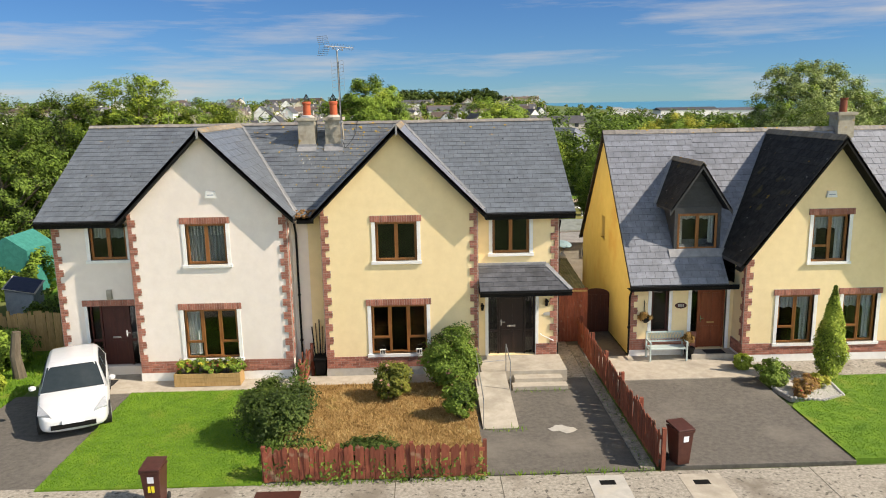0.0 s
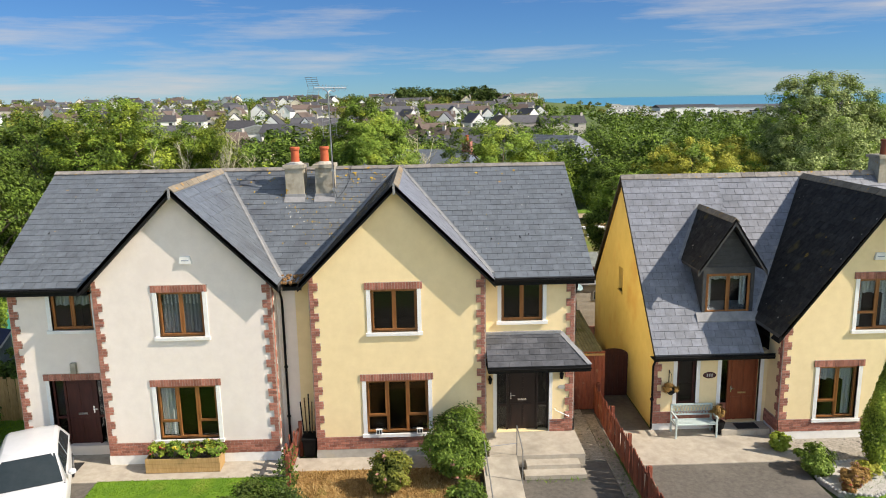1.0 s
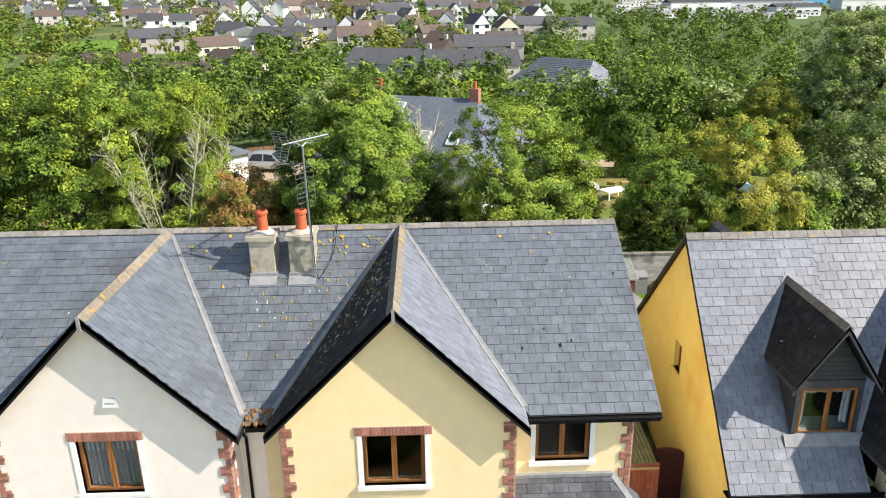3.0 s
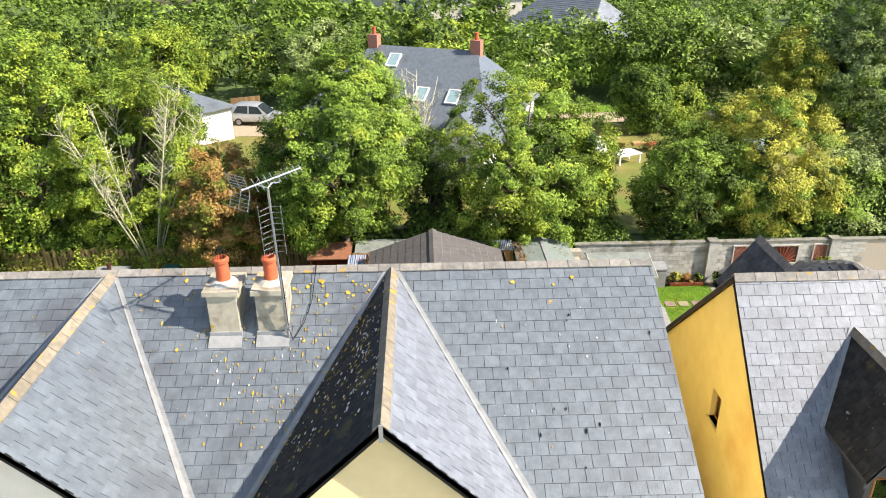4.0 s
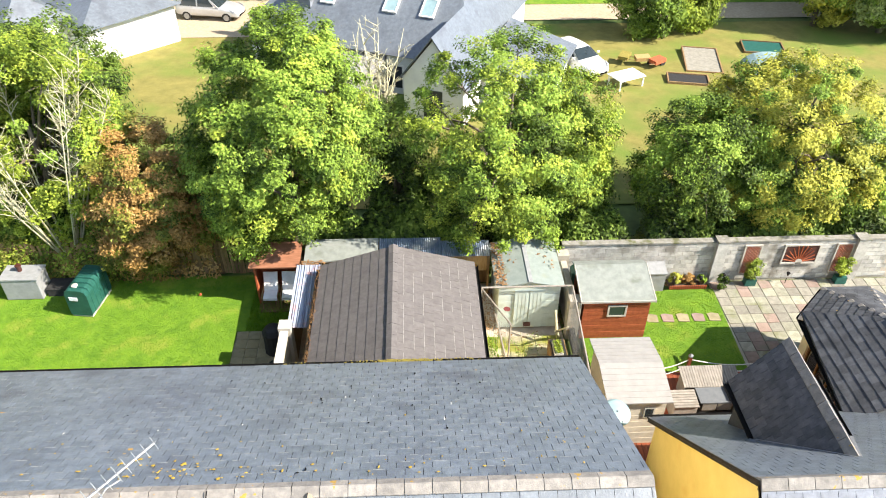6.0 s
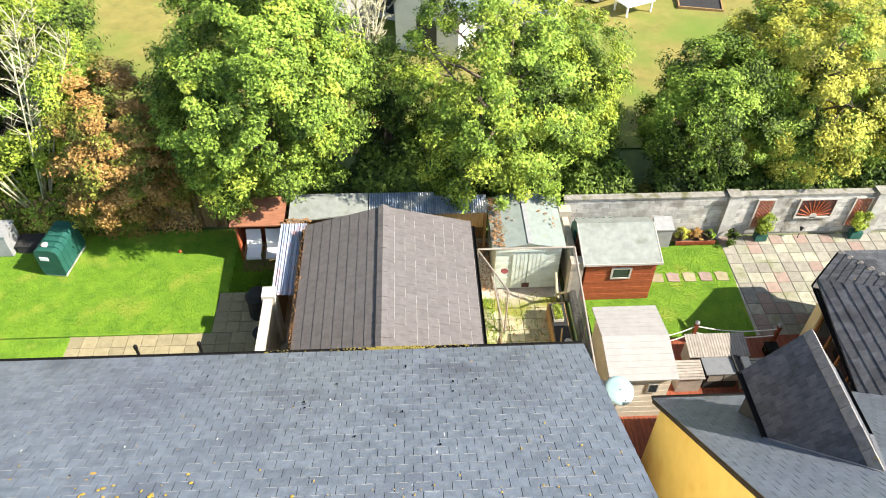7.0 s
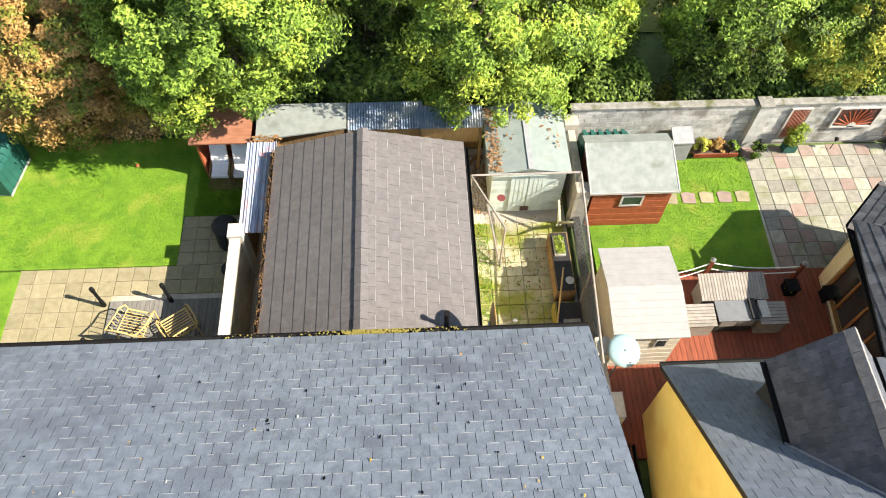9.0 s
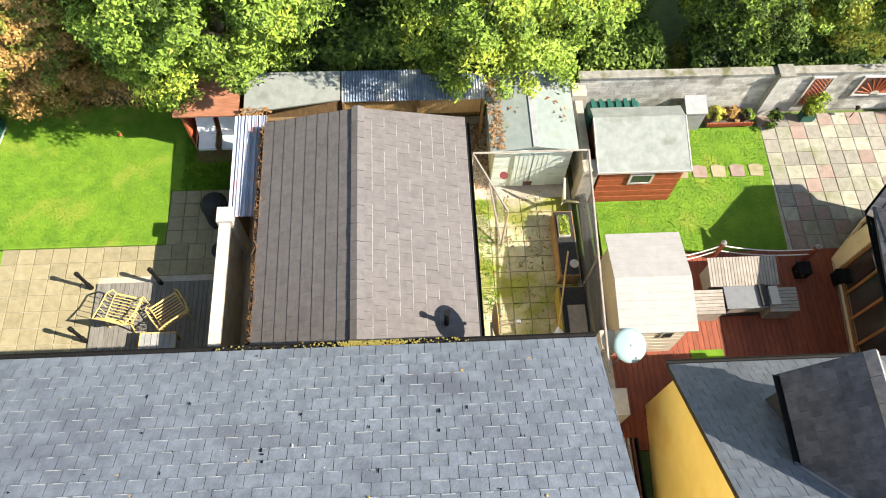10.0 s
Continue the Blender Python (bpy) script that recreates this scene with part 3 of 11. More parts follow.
def casement(parent, x0, x1, z0, z1, y, lights, bar=0.05, transom=None, curtain=None, frame_mat=None, open_light=None):
    """A window set in an opening at the wall plane y: frame with mullions, panes, sill and curtains."""
    mat = frame_mat or M_OAK
    f = Mesh()
    yy0, yy1 = y + 0.09, y + 0.16
    w = (x1 - x0) / lights
    rail = lambda i: z0 + (z1 - z0) * 0.32 if transom and i in transom else None
    holes, sashes = [], []
    for i in range(lights):
        a, b = x0 + w * i + (bar / 2 if i else bar), x0 + w * (i + 1) - (bar / 2 if i < lights - 1 else bar)
        low = z0 + bar
        if rail(i):
            holes.append((a, b, low, rail(i) - bar / 2))
            low = rail(i) + bar / 2
        holes.append((a, b, low, z1 - bar))
        sashes.append((a, b, low, z1 - bar))
    wall(f, x0, x1, z0, z1, yy0, yy1, holes)
    win = part("window", f, mat, parent, "golden oak casement window frame")
    for a, b, c, d in sashes:
        part("sash", wall(Mesh(), a, b, c, d, yy0 - 0.015, yy0 + 0.02, [(a + 0.03, b - 0.03, c + 0.03, d - 0.03)]), mat, win)
    for i in range(lights):
        a, b = x0 + w * i + bar / 2, x0 + w * (i + 1) - bar / 2
        pane = part("pane", Mesh().box(a, b, yy0 + 0.03, yy0 + 0.036, z0 + bar * 0.8, z1 - bar * 0.8), M_GLASS, win)
        pane.visible_shadow = False
    if curtain:
        for kind_, a, b, c, d, cm in curtain:
            cm_mesh = Mesh()
            n = max(8, int((b - a) / 0.03))
            k = len(cm_mesh.v)
            for i in range(n + 1):
                xx = a + (b - a) * i / n
                low = c
                if kind_ == "scallop":
                    low = c + 0.05 * abs(math.sin(i / n * math.pi * 4))
                elif kind_ == "left":
                    low = c
                dy = 0.02 * math.sin(i * 1.9) + 0.012 * math.sin(i * 0.7)
                cm_mesh.v += [(xx, yy1 + 0.08 + dy, low), (xx, yy1 + 0.08 + dy, d)]
            for i in range(n):
                cm_mesh.f.append((k + 2 * i, k + 2 * i + 2, k + 2 * i + 3, k + 2 * i + 1))
            me = bpy.data.meshes.new("curtain")
            me.from_pydata(cm_mesh.v, [], cm_mesh.f)
            me.materials.append(cm)
            cu = part("curtain", me, cm, win, "net curtain behind the glass" if cm is M_CURTAIN else "grey curtain behind the glass")
            so = cu.modifiers.new("cloth", "SOLIDIFY")
            so.thickness = 0.004
    return win


def surround(parent, x0, x1, z0, z1, y, sill=True, width=0.11, mat=None):
    """A painted plaster band round an opening, proud of the wall, with a sill."""
    mat = mat or M_WHITE
    for a, b in ((x0 - width, x0), (x1, x1 + width)):
        part("surround", Mesh().box(a, b, y - 0.02, y + 0.1, z0, z1), mat, parent, "white painted plaster band")
    if sill:
        part("sill", Mesh().box(x0 - width - 0.03, x1 + width + 0.03, y - 0.07, y + 0.15, z0 - 0.09, z0), mat, parent, "white painted sill")


def lintel(parent, x0, x1, z0, z1, y, seed=0):
    m = Mesh()
    bricks(m, x0, x1, z0, z1, y, 0.03, soldier=True, seed=seed)
    ob = part("lintel", m, M_BRICK, parent, "soldier course of red brick", kind="stuff")
    part("lintel_mortar", Mesh().box(x0, x1, y - 0.018, y + 0.001, z0, z1), M_MORTAR, ob)
    return ob


def quoin(parent, corner_x, way, z0, z1, y, side_depth=0.0, seed=0):
    """Toothed brick corner: way is +1 when it runs to greater x from the corner."""
    m, k = Mesh(), 0
    z = z0
    back = Mesh()
    while z < z1 - 0.05:
        top = min(z + (0.2 if k % 2 else 0.225), z1)
        w = 0.235 if k % 2 == 0 else 0.11
        a, b = (corner_x, corner_x + w) if way > 0 else (corner_x - w, corner_x)
        bricks(m, a, b, z + 0.005, top, y, 0.03, seed=seed + k)
        back.box(a, b, y - 0.02, y + 0.001, z, top)
        if side_depth:
            sx = corner_x
            s = 0.11 if k % 2 == 0 else 0.235
            bricks(m, y, y + s, z + 0.005, top, sx, 0.03, axis="y", sign=-way, seed=seed + k + 50)
            lo, hi = (sx - 0.02, sx) if way > 0 else (sx, sx + 0.02)
            back.box(lo, hi, y - 0.02, y + s, z, top)
        z = top
        k += 1
    ob = part("quoin", m, M_BRICK, parent, "toothed red brick corner", kind="stuff")
    part("quoin_mortar", back, M_MORTAR, ob)


def gable_roof_side(parent, roof, xc, s, mat, mat_piece, near, seed, lead=True):
    """One slope of the front gable: s is -1 or +1."""
    half = 2.62
    plane = lambda x, y: RIDGE_Z - GABLE_FALL * abs(x - xc)
    join = lambda d: RIDGE_Y - d * GABLE_FALL / FRONT_FALL
    plan = [(xc, -0.31), (xc, RIDGE_Y), (xc + s * half, join(half)), (xc + s * half, -0.31)]
    slab = Mesh().prism([(x, y, plane(x, y) - 0.01) for x, y in plan], (0, 0, -0.1))
    part("roof_deck", slab, M_UNDERLAY, roof)
    shingles(roof, plan, plane, (s, 0), mat, mat_piece, near=near, seed=seed)
    if lead:
        a = Vector((xc, RIDGE_Y, RIDGE_Z + 0.03))
        b = Vector((xc + s * half, join(half), RIDGE_Z - half * GABLE_FALL + 0.03))
        d = (b - a).normalized()
        m = Mesh()
        wide = 0.05
        m.prism([a + Vector((s * wide, 0, -wide)) + Vector((0, 0, .012)), a + Vector((0, 0, .0)), b + Vector((0, 0, 0)), b + Vector((-s * wide * 1.2, -.14, 0.06))], (0, 0, -0.02))
        w0 = Vector((s * 0.085, 0, 0))
        m.prism([a, a + w0, b + w0 * 0.9, b], (0, 0, -0.02))
        part("valley_flashing", m, M_LEAD, roof, "lead valley flashing")
    # bargeboard at the front edge
    top = Vector((xc, -0.31, RIDGE_Z + 0.01))
    low = Vector((xc + s * (half + 0.03), -0.31, RIDGE_Z - half - 0.02))
    b = Mesh().prism([top, low, low + Vector((0, 0, -0.19)), top + Vector((0, 0, -0.19))], (0, 0.035, 0))
    part("bargeboard", b, M_FASCIA, parent, "black painted bargeboard")
    sf = Mesh().prism([top + Vector((0, 0.035, -0.15)), low + Vector((0, 0.035, -0.15)), low + Vector((0, 0.035, -0.17)), top + Vector((0, 0.035, -0.17))], (0, 0.6, 0))
    part("soffit", sf, M_FASCIA, parent)


def ridge_tiles(parent, a, b, mat, fall=0.57, length=0.45, size=0.15):
    """Angled ridge tiles from a to b."""
    a, b = Vector(a), Vector(b)
    d = b - a
    n = max(1, round(d.length / length))
    way = d.normalized()
    side = way.cross(Vector((0, 0, 1))).normalized()
    L = d.length / n
    shared = Mesh()
    shared.prism([(-size, 0, -size * fall), (0, 0, 0.0), (size, 0, -size * fall), (size, 0, -size * fall - 0.02), (0, 0, -0.025), (-size, 0, -size * fall - 0.02)], (0, L - 0.012, 0))
    me = shared.data("ridge_tile", mat)
    basis = Matrix((side, way, Vector((0, 0, 1)))).transposed().to_4x4()
    inv = parent.matrix_world.inverted()
    rnd = random.Random(int(abs(a.x * 10)) + n)
    for i in range(n):
        ob = new("ridge_tile", me)
        ob.parent = parent
        ob.matrix_local = inv @ Matrix.Translation(a + way * L * i + Vector((0, 0, 0.045 + rnd.uniform(0, 0.008)))) @ basis


def gutter(parent, a, b, name="gutter"):
    """A half-round black gutter along an eave."""
    a, b = Vector(a), Vector(b)
    m = Mesh()
    d = (b - a).normalized()
    out = d.cross(Vector((0, 0, 1))).normalized()
    n = 8
    prof = []
    for i in range(n + 1):
        w = math.pi * i / n
        prof.append((math.cos(w) * 0.06, -math.sin(w) * 0.06))
    for i in range(n, -1, -1):
        w = math.pi * i / n
        prof.append((math.cos(w) * 0.052, -math.sin(w) * 0.052))
    m.prism([a + out * p[0] + Vector((0, 0, p[1])) for p in prof], b - a)
    return part(name, m, M_BLACK, parent, "black plastic gutter")


def semi(s, xc, render_mat, label, seed, curtains):
    """One of the two houses. s = +1: the wing lies on the greater-x side; -1: mirrored."""
    X = lambda x: xc + s * x
    span = lambda a, b: tuple(sorted((X(a), X(b))))
    house = thing("semi_detached_house", label, "house", (X(1.2), 4.9, 0))
    half, wing, WY = 2.38, 4.98, 0.62
    # openings, in the house's own x
    gf, ff = ((-0.95, 0.78, 0.72, 2.30), (-0.74, 0.53, 3.70, 4.92)) if s > 0 else ((-0.70, 0.94, 0.72, 2.30), (-0.54, 0.68, 3.72, 4.98))
    wff = (2.90, 4.07, 3.74, 4.93) if s > 0 else (2.72, 3.86, 3.80, 4.93)
    door = (2.76, 4.28, 0.36, 2.36) if s > 0 else (2.62, 4.15, 0.30, 2.32)
    W = Mesh()
    hole = lambda o: (*span(o[0], o[1]), o[2], o[3])
    g0, g1 = span(-half, half)
    wall(W, g0, g1, 0.02, 5.2, 0.0, 0.28, [hole(gf), hole(ff)])
    part("gable_wall", W, render_mat, house)
    part("gable_top", Mesh().prism([(g0, 0.0, 5.2), (g1, 0.0, 5.2), (g1, 0, 5.30), (X(0), 0.0, 7.66), (g0, 0, 5.30)], (0, 0.28, 0)), render_mat, house)
    W = Mesh()
    w0, w1 = span(half, wing)
    wall(W, w0, w1, 0.02, 5.15, WY, WY + 0.28, [hole(wff), hole(door)])
    part("wing_wall", W, render_mat, house)
    W = Mesh()
    r0, r1 = span(-2.9, -half)
    W.box(r0, r1, WY + 0.1, WY + 0.38, 0.02, 5.15)
    for a, b in ((-half, -half + 0.28), (half - 0.28, half)):
        q0, q1 = span(a, b)
        part("return_wall", Mesh().box(q0, q1, 0.28, 1.2, 0.02, 5.3), render_mat, house)
    # flank wall with its raked top, and the back wall
    f0, f1 = span(wing - 0.28, wing)
    part("recess_wall", W, render_mat, house)
    W = Mesh()
    W.prism([(f0, WY + 0.28, 0.02), (f0, 9.9, 0.02), (f0, 9.9, back_plane(0, 9.9) - 0.15), (f0, RIDGE_Y, RIDGE_Z - 0.16), (f0, WY + 0.28, front_plane(0, WY + 0.28) - 0.15)], (f1 - f0, 0, 0))
    part("flank_wall", W, render_mat, house)
    W = Mesh()
    b0, b1 = span(-2.9, wing)
    wall(W, b0, b1, 0.02, 4.85, 9.62, 9.9, [(*span(-1.5, -0.3), 3.4, 4.5), (*span(2.6, 3.8), 3.4, 4.5)] + ([] if s > 0 else [(*span(-1.7, 0.4), 0.3, 2.35)]))
    part("back_wall", W, render_mat, house)
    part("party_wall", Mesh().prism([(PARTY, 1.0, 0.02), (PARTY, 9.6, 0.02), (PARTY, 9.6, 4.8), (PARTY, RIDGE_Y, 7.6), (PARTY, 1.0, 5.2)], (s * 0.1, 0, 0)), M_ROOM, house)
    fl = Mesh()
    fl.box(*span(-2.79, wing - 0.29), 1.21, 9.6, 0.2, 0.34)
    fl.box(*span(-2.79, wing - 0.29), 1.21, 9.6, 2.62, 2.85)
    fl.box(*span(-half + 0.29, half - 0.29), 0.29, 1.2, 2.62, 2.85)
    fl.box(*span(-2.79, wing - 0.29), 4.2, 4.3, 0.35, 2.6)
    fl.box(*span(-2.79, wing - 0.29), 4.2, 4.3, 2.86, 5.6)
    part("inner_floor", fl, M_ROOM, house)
    # painted base and brick band
    base = Mesh()
    base.box(g0 - 0.02, g1 + 0.02, -0.025, 0.0, 0.0, 0.28)
    base.box(*span(-half - 0.02, -half), 0.0, WY + 0.1, 0.0, 0.28)
    base.box(*span(half, half + 0.02), 0.0, WY, 0.0, 0.28)
    base.box(*span(4.28, wing + 0.02), WY - 0.025, WY, 0.0, 0.30)
    part("painted_base", base, M_OFFWHITE if s > 0 else M_WHITE, house, "painted base course")
    bb, bm_ = Mesh(), Mesh()
    bricks(bb, g0, g1, 0.285, 0.655, 0, 0.03, seed=seed)
    bm_.box(g0, g1, -0.018, 0.001, 0.28, 0.655)
    qa, qb = span(4.30, wing)
    bricks(bb, qa, qb, 0.36, 0.73, WY, 0.03, seed=seed + 1)
    bm_.box(qa, qb, WY - 0.018, WY + 0.001, 0.36, 0.73)
    bo = part("brick_band", bb, M_BRICK, house, "low band of red brick", kind="stuff")
    part("band_mortar", bm_, M_MORTAR, bo)
    quoin(house, X(-half), s, 0.66, 5.32, 0, 0.3, seed)
    quoin(house, X(half), -s, 0.66, 5.32, 0, 0.3, seed + 200)
    quoin(house, X(wing), -s, 0.74, 4.98, WY, 0.3, seed + 400)
    # windows
    for o, lights, tr, lt in ((gf, 3, (0, 2), True), (ff, 2, None, True), (wff, 2, None, False)):
        x0, x1 = span(o[0], o[1])
        y = 0.0 if o is not wff else WY
        cu = curtains(o, x0, x1)
        casement(house, x0, x1, o[2], o[3], y, lights, transom=tr, curtain=cu)
        surround(house, x0, x1, o[2], o[3], y, mat=M_WHITE)
        if lt:
            lintel(house, x0 - 0.15, x1 + 0.15, o[3] + 0.0, o[3] + 0.2, y, seed)
    for o in ((-1.5, -0.3, 3.4, 4.5), (2.6, 3.8, 3.4, 4.5)):
        x0, x1 = span(o[0], o[1])
        casement(house, x0, x1, o[2], o[3], 9.62, 2)
    if s < 0:
        x0, x1 = span(-1.7, 0.4)
        casement(house, x0, x1, 0.3, 2.35, 9.62, 3)
    # door with side lights
    x0, x1 = span(door[0], door[1])
    if s < 0:
        lintel(house, x0 - 0.14, x1 + 0.14, door[3], door[3] + 0.2, WY, seed + 9)
    dy = WY + 0.16
    fr = Mesh()
    for a, b in ((x0, x0 + 0.05), (x0 + 0.30, x0 + 0.36), (x1 - 0.36, x1 - 0.30), (x1 - 0.05, x1)):
        fr.box(a, b, dy, dy + 0.09, door[2], door[3])
    fr.box(x0 + 0.05, x1 - 0.05, dy + 0.002, dy + 0.088, door[3] - 0.05, door[3] - 0.001)
    fr.box(x0 + 0.05, x0 + 0.30, dy + 0.002, dy + 0.088, 1.1, 1.17)
    fr.box(x1 - 0.30, x1 - 0.05, dy + 0.002, dy + 0.088, 1.1, 1.17)
    door_mat = M_DOOR_DARK if s > 0 else M_DOOR
    dp = part("door_frame", fr, door_mat, house, "dark mahogany door frame with side lights")
    for a, b in ((x0 + 0.05, x0 + 0.30), (x1 - 0.30, x1 - 0.05)):
        p = part("side_light", Mesh().box(a, b, dy + 0.04, dy + 0.046, door[2], door[3] - 0.05), M_GLASS, dp)
        p.visible_shadow = False
    lf = Mesh()
    d0, d1 = x0 + 0.37, x1 - 0.37
    lf.box(d0, d1, dy + 0.03, dy + 0.075, door[2] + 0.01, door[3] - 0.055)
    for a, b in ((0.08, 0.46), (0.54, 0.92)):
        for c, d in ((0.08, 0.40), (0.50, 0.92)):
            lf.box(d0 + (d1 - d0) * a, d0 + (d1 - d0) * b, dy + 0.015, dy + 0.03, door[2] + (door[3] - door[2]) * c, door[2] + (door[3] - door[2]) * d)
    leaf = part("front_door", lf, door_mat, house, "panelled dark mahogany front door, closed")
    part("letter_plate", Mesh().box((d0 + d1) / 2 - 0.13, (d0 + d1) / 2 + 0.13, dy + 0.008, dy + 0.02, door[2] + 0.9, door[2] + 0.96), M_CHROME, leaf, "chrome letter plate")
    hx = d0 + 0.06 if s > 0 else d1 - 0.06
    part("door_handle", Mesh().box(hx - 0.02, hx + 0.02, dy, dy + 0.03, door[2] + 0.95, door[2] + 1.15).box(hx - 0.02, hx + 0.12, dy - 0.03, dy - 0.01, door[2] + 1.06, door[2] + 1.085), M_CHROME, leaf, "chrome door handle")
    for a in (x0 - 0.1, x1):
        part("door_band", Mesh().box(a, a + 0.1, WY - 0.02, WY + 0.2, door[2], door[3]), M_WHITE, house, "white painted band beside the door")
    # roof
    roof = part("roof", Mesh().box(*sorted((X(wing - 0.2), X(wing + 0.33))), RIDGE_Y - 0.05, RIDGE_Y + 0.05, RIDGE_Z - 0.3, RIDGE_Z - 0.1), M_FASCIA, house, "slate roof with lichen")
    edge, edge_b = (5.46, 5.62) if s > 0 else (5.35, 5.35)
    right = [(X(0), RIDGE_Y), (X(edge), RIDGE_Y), (X(edge), EAVE_Y), (X(2.7), EAVE_Y)]
    left = [(X(0), RIDGE_Y), (X(-2.9), RIDGE_Y), (X(-2.9), EAVE_Y), (X(-2.7), EAVE_Y)]
    back = [(X(-2.9), RIDGE_Y), (X(edge), RIDGE_Y), (X(edge_b), BACK_Y), (X(-2.9), BACK_Y)]
    for plan, plane in ((right, front_plane), (left, front_plane), (back, back_plane)):
        part("roof_deck", Mesh().prism([(x, y, plane(x, y) - 0.01) for x, y in plan], (0, 0, -0.1)), M_UNDERLAY, roof)
    if s > 0:
        shingles(roof, right, front_plane, (0, -1), M_SLATE, M_SLATE_PIECE, near=150, pick=lambda x, y: 2.0 < x < 5.2 and 2.6 < y < 4.9, seed=seed)
        shingles(roof, left, front_plane, (0, -1), M_SLATE, M_SLATE_PIECE, seed=seed + 1)
        shingles(roof, back, back_plane, (0, 1), M_SLATE, M_SLATE_PIECE, near=150, pick=lambda x, y: -0.2 < x < 4.2 and 6.6 < y < 9.3, seed=seed + 2)
    else:
        shingles(roof, right, front_plane, (0, -1), M_SLATE, M_SLATE_PIECE, near=120, pick=lambda x, y: -10.5 < x < -7.5 and 2.0 < y < 4.6, seed=seed)
        shingles(roof, left, front_plane, (0, -1), M_SLATE, M_SLATE_PIECE, seed=seed + 1)
        shingles(roof, back, back_plane, (0, 1), M_SLATE, M_SLATE_PIECE, near=150, pick=lambda x, y: -6.5 < x < -3.2 and 6.8 < y < 9.4, seed=seed + 2)
    # Shaded slope gets the darker mossy slate, sunlit slope the paler one.
    gable_roof_side(house, roof, xc, -1, M_SLATE_MOSS_SHADED if s > 0 else M_SLATE, M_SLATE_PIECE, 0, seed + 3)
    gable_roof_side(house, roof, xc, 1, M_SLATE_PALE_LIT if s > 0 else M_SLATE, M_SLATE_PIECE, 0, seed + 4)
    finial = Mesh().box(xc - 0.03, xc + 0.03, -0.345, -0.312, RIDGE_Z - 0.27, RIDGE_Z + 0.03)
    part("finial", finial, M_LEAD, house, "small pale gable finial")
    a, b = sorted((X(-2.9), X(edge)))
    ridge_tiles(roof, (a, RIDGE_Y, RIDGE_Z), (b, RIDGE_Y, RIDGE_Z), M_RIDGE)
    ridge_tiles(roof, (xc, -0.31, RIDGE_Z), (xc, RIDGE_Y - 0.1, RIDGE_Z), M_RIDGE_MOSS, 1.0, size=0.13)
    # verge boards on the flank, fascias and gutters
    ve = Mesh()
    for y0, y1, x1, pl in ((EAVE_Y, RIDGE_Y, edge, front_plane), (RIDGE_Y, BACK_Y, edge_b, back_plane)):
        ve.prism([(X(edge), y0, pl(0, y0) - 0.02), (X(x1), y1, pl(0, y1) - 0.02), (X(x1), y1, pl(0, y1) - 0.2), (X(edge), y0, pl(0, y0) - 0.2)], (-s * 0.04, 0, 0))
    part("verge_board", ve, M_FASCIA, house, "black verge board")
    ez, bz = front_plane(0, EAVE_Y), back_plane(0, BACK_Y)
    part("fascia", Mesh().box(*span(2.66, edge), EAVE_Y, EAVE_Y + 0.03, ez - 0.22, ez - 0.03), M_FASCIA, house, "black fascia")
    part("soffit", Mesh().box(*span(2.66, edge), EAVE_Y + 0.03, WY + 0.01, ez - 0.22, ez - 0.2), M_FASCIA, house)
    part("fascia", Mesh().box(*span(-2.9, -2.64), EAVE_Y, EAVE_Y + 0.03, ez - 0.22, ez - 0.03), M_FASCIA, house)
    part("fascia", Mesh().box(*span(-2.9, edge_b - 0.04), BACK_Y - 0.03, BACK_Y, bz - 0.22, bz - 0.03), M_FASCIA, house)
    part("soffit", Mesh().box(*span(-2.9, edge_b - 0.06), 9.9, BACK_Y - 0.03, bz - 0.22, bz - 0.2), M_FASCIA, house)
    e0, e1 = span(2.66, edge)
    gutter(house, (e0, EAVE_Y - 0.07, ez - 0.05), (e1, EAVE_Y - 0.07, ez - 0.05))
    e0, e1 = span(-2.9, edge_b)
    gutter(house, (e0, BACK_Y + 0.07, bz - 0.05), (e1, BACK_Y + 0.07, bz - 0.05))
    return house


def curtains_yellow(o, x0, x1):
    return None


def curtains_white(o, x0, x1):
    z0, z1 = o[2], o[3]
    if z0 < 1:
        return [("left", x0 + 0.05, x0 + 0.42, z0 + 0.05, z1 - 0.05, M_CURTAIN)]
    if x1 - x0 > 1.2:
        return [("scallop", x0 + 0.05, x1 - 0.05, z1 - 0.42, z1 - 0.04, M_CURTAIN), ("left", x0 + 0.06, x1 - 0.06, z0 + 0.05, z1 - 0.05, M_CURTAIN_GREY)]
    return [("scallop", x0 + 0.05, x1 - 0.05, z1 - 0.5, z1 - 0.04, M_CURTAIN)]


yellow_house = semi(1, 0.0, M_YELLOW, "pale yellow rendered semi-detached house with red brick corners and slate roof", 11, curtains_yellow)
white_house = semi(-1, -5.8, M_CREAM, "cream rendered semi-detached house with red brick corners and slate roof", 31, curtains_white)


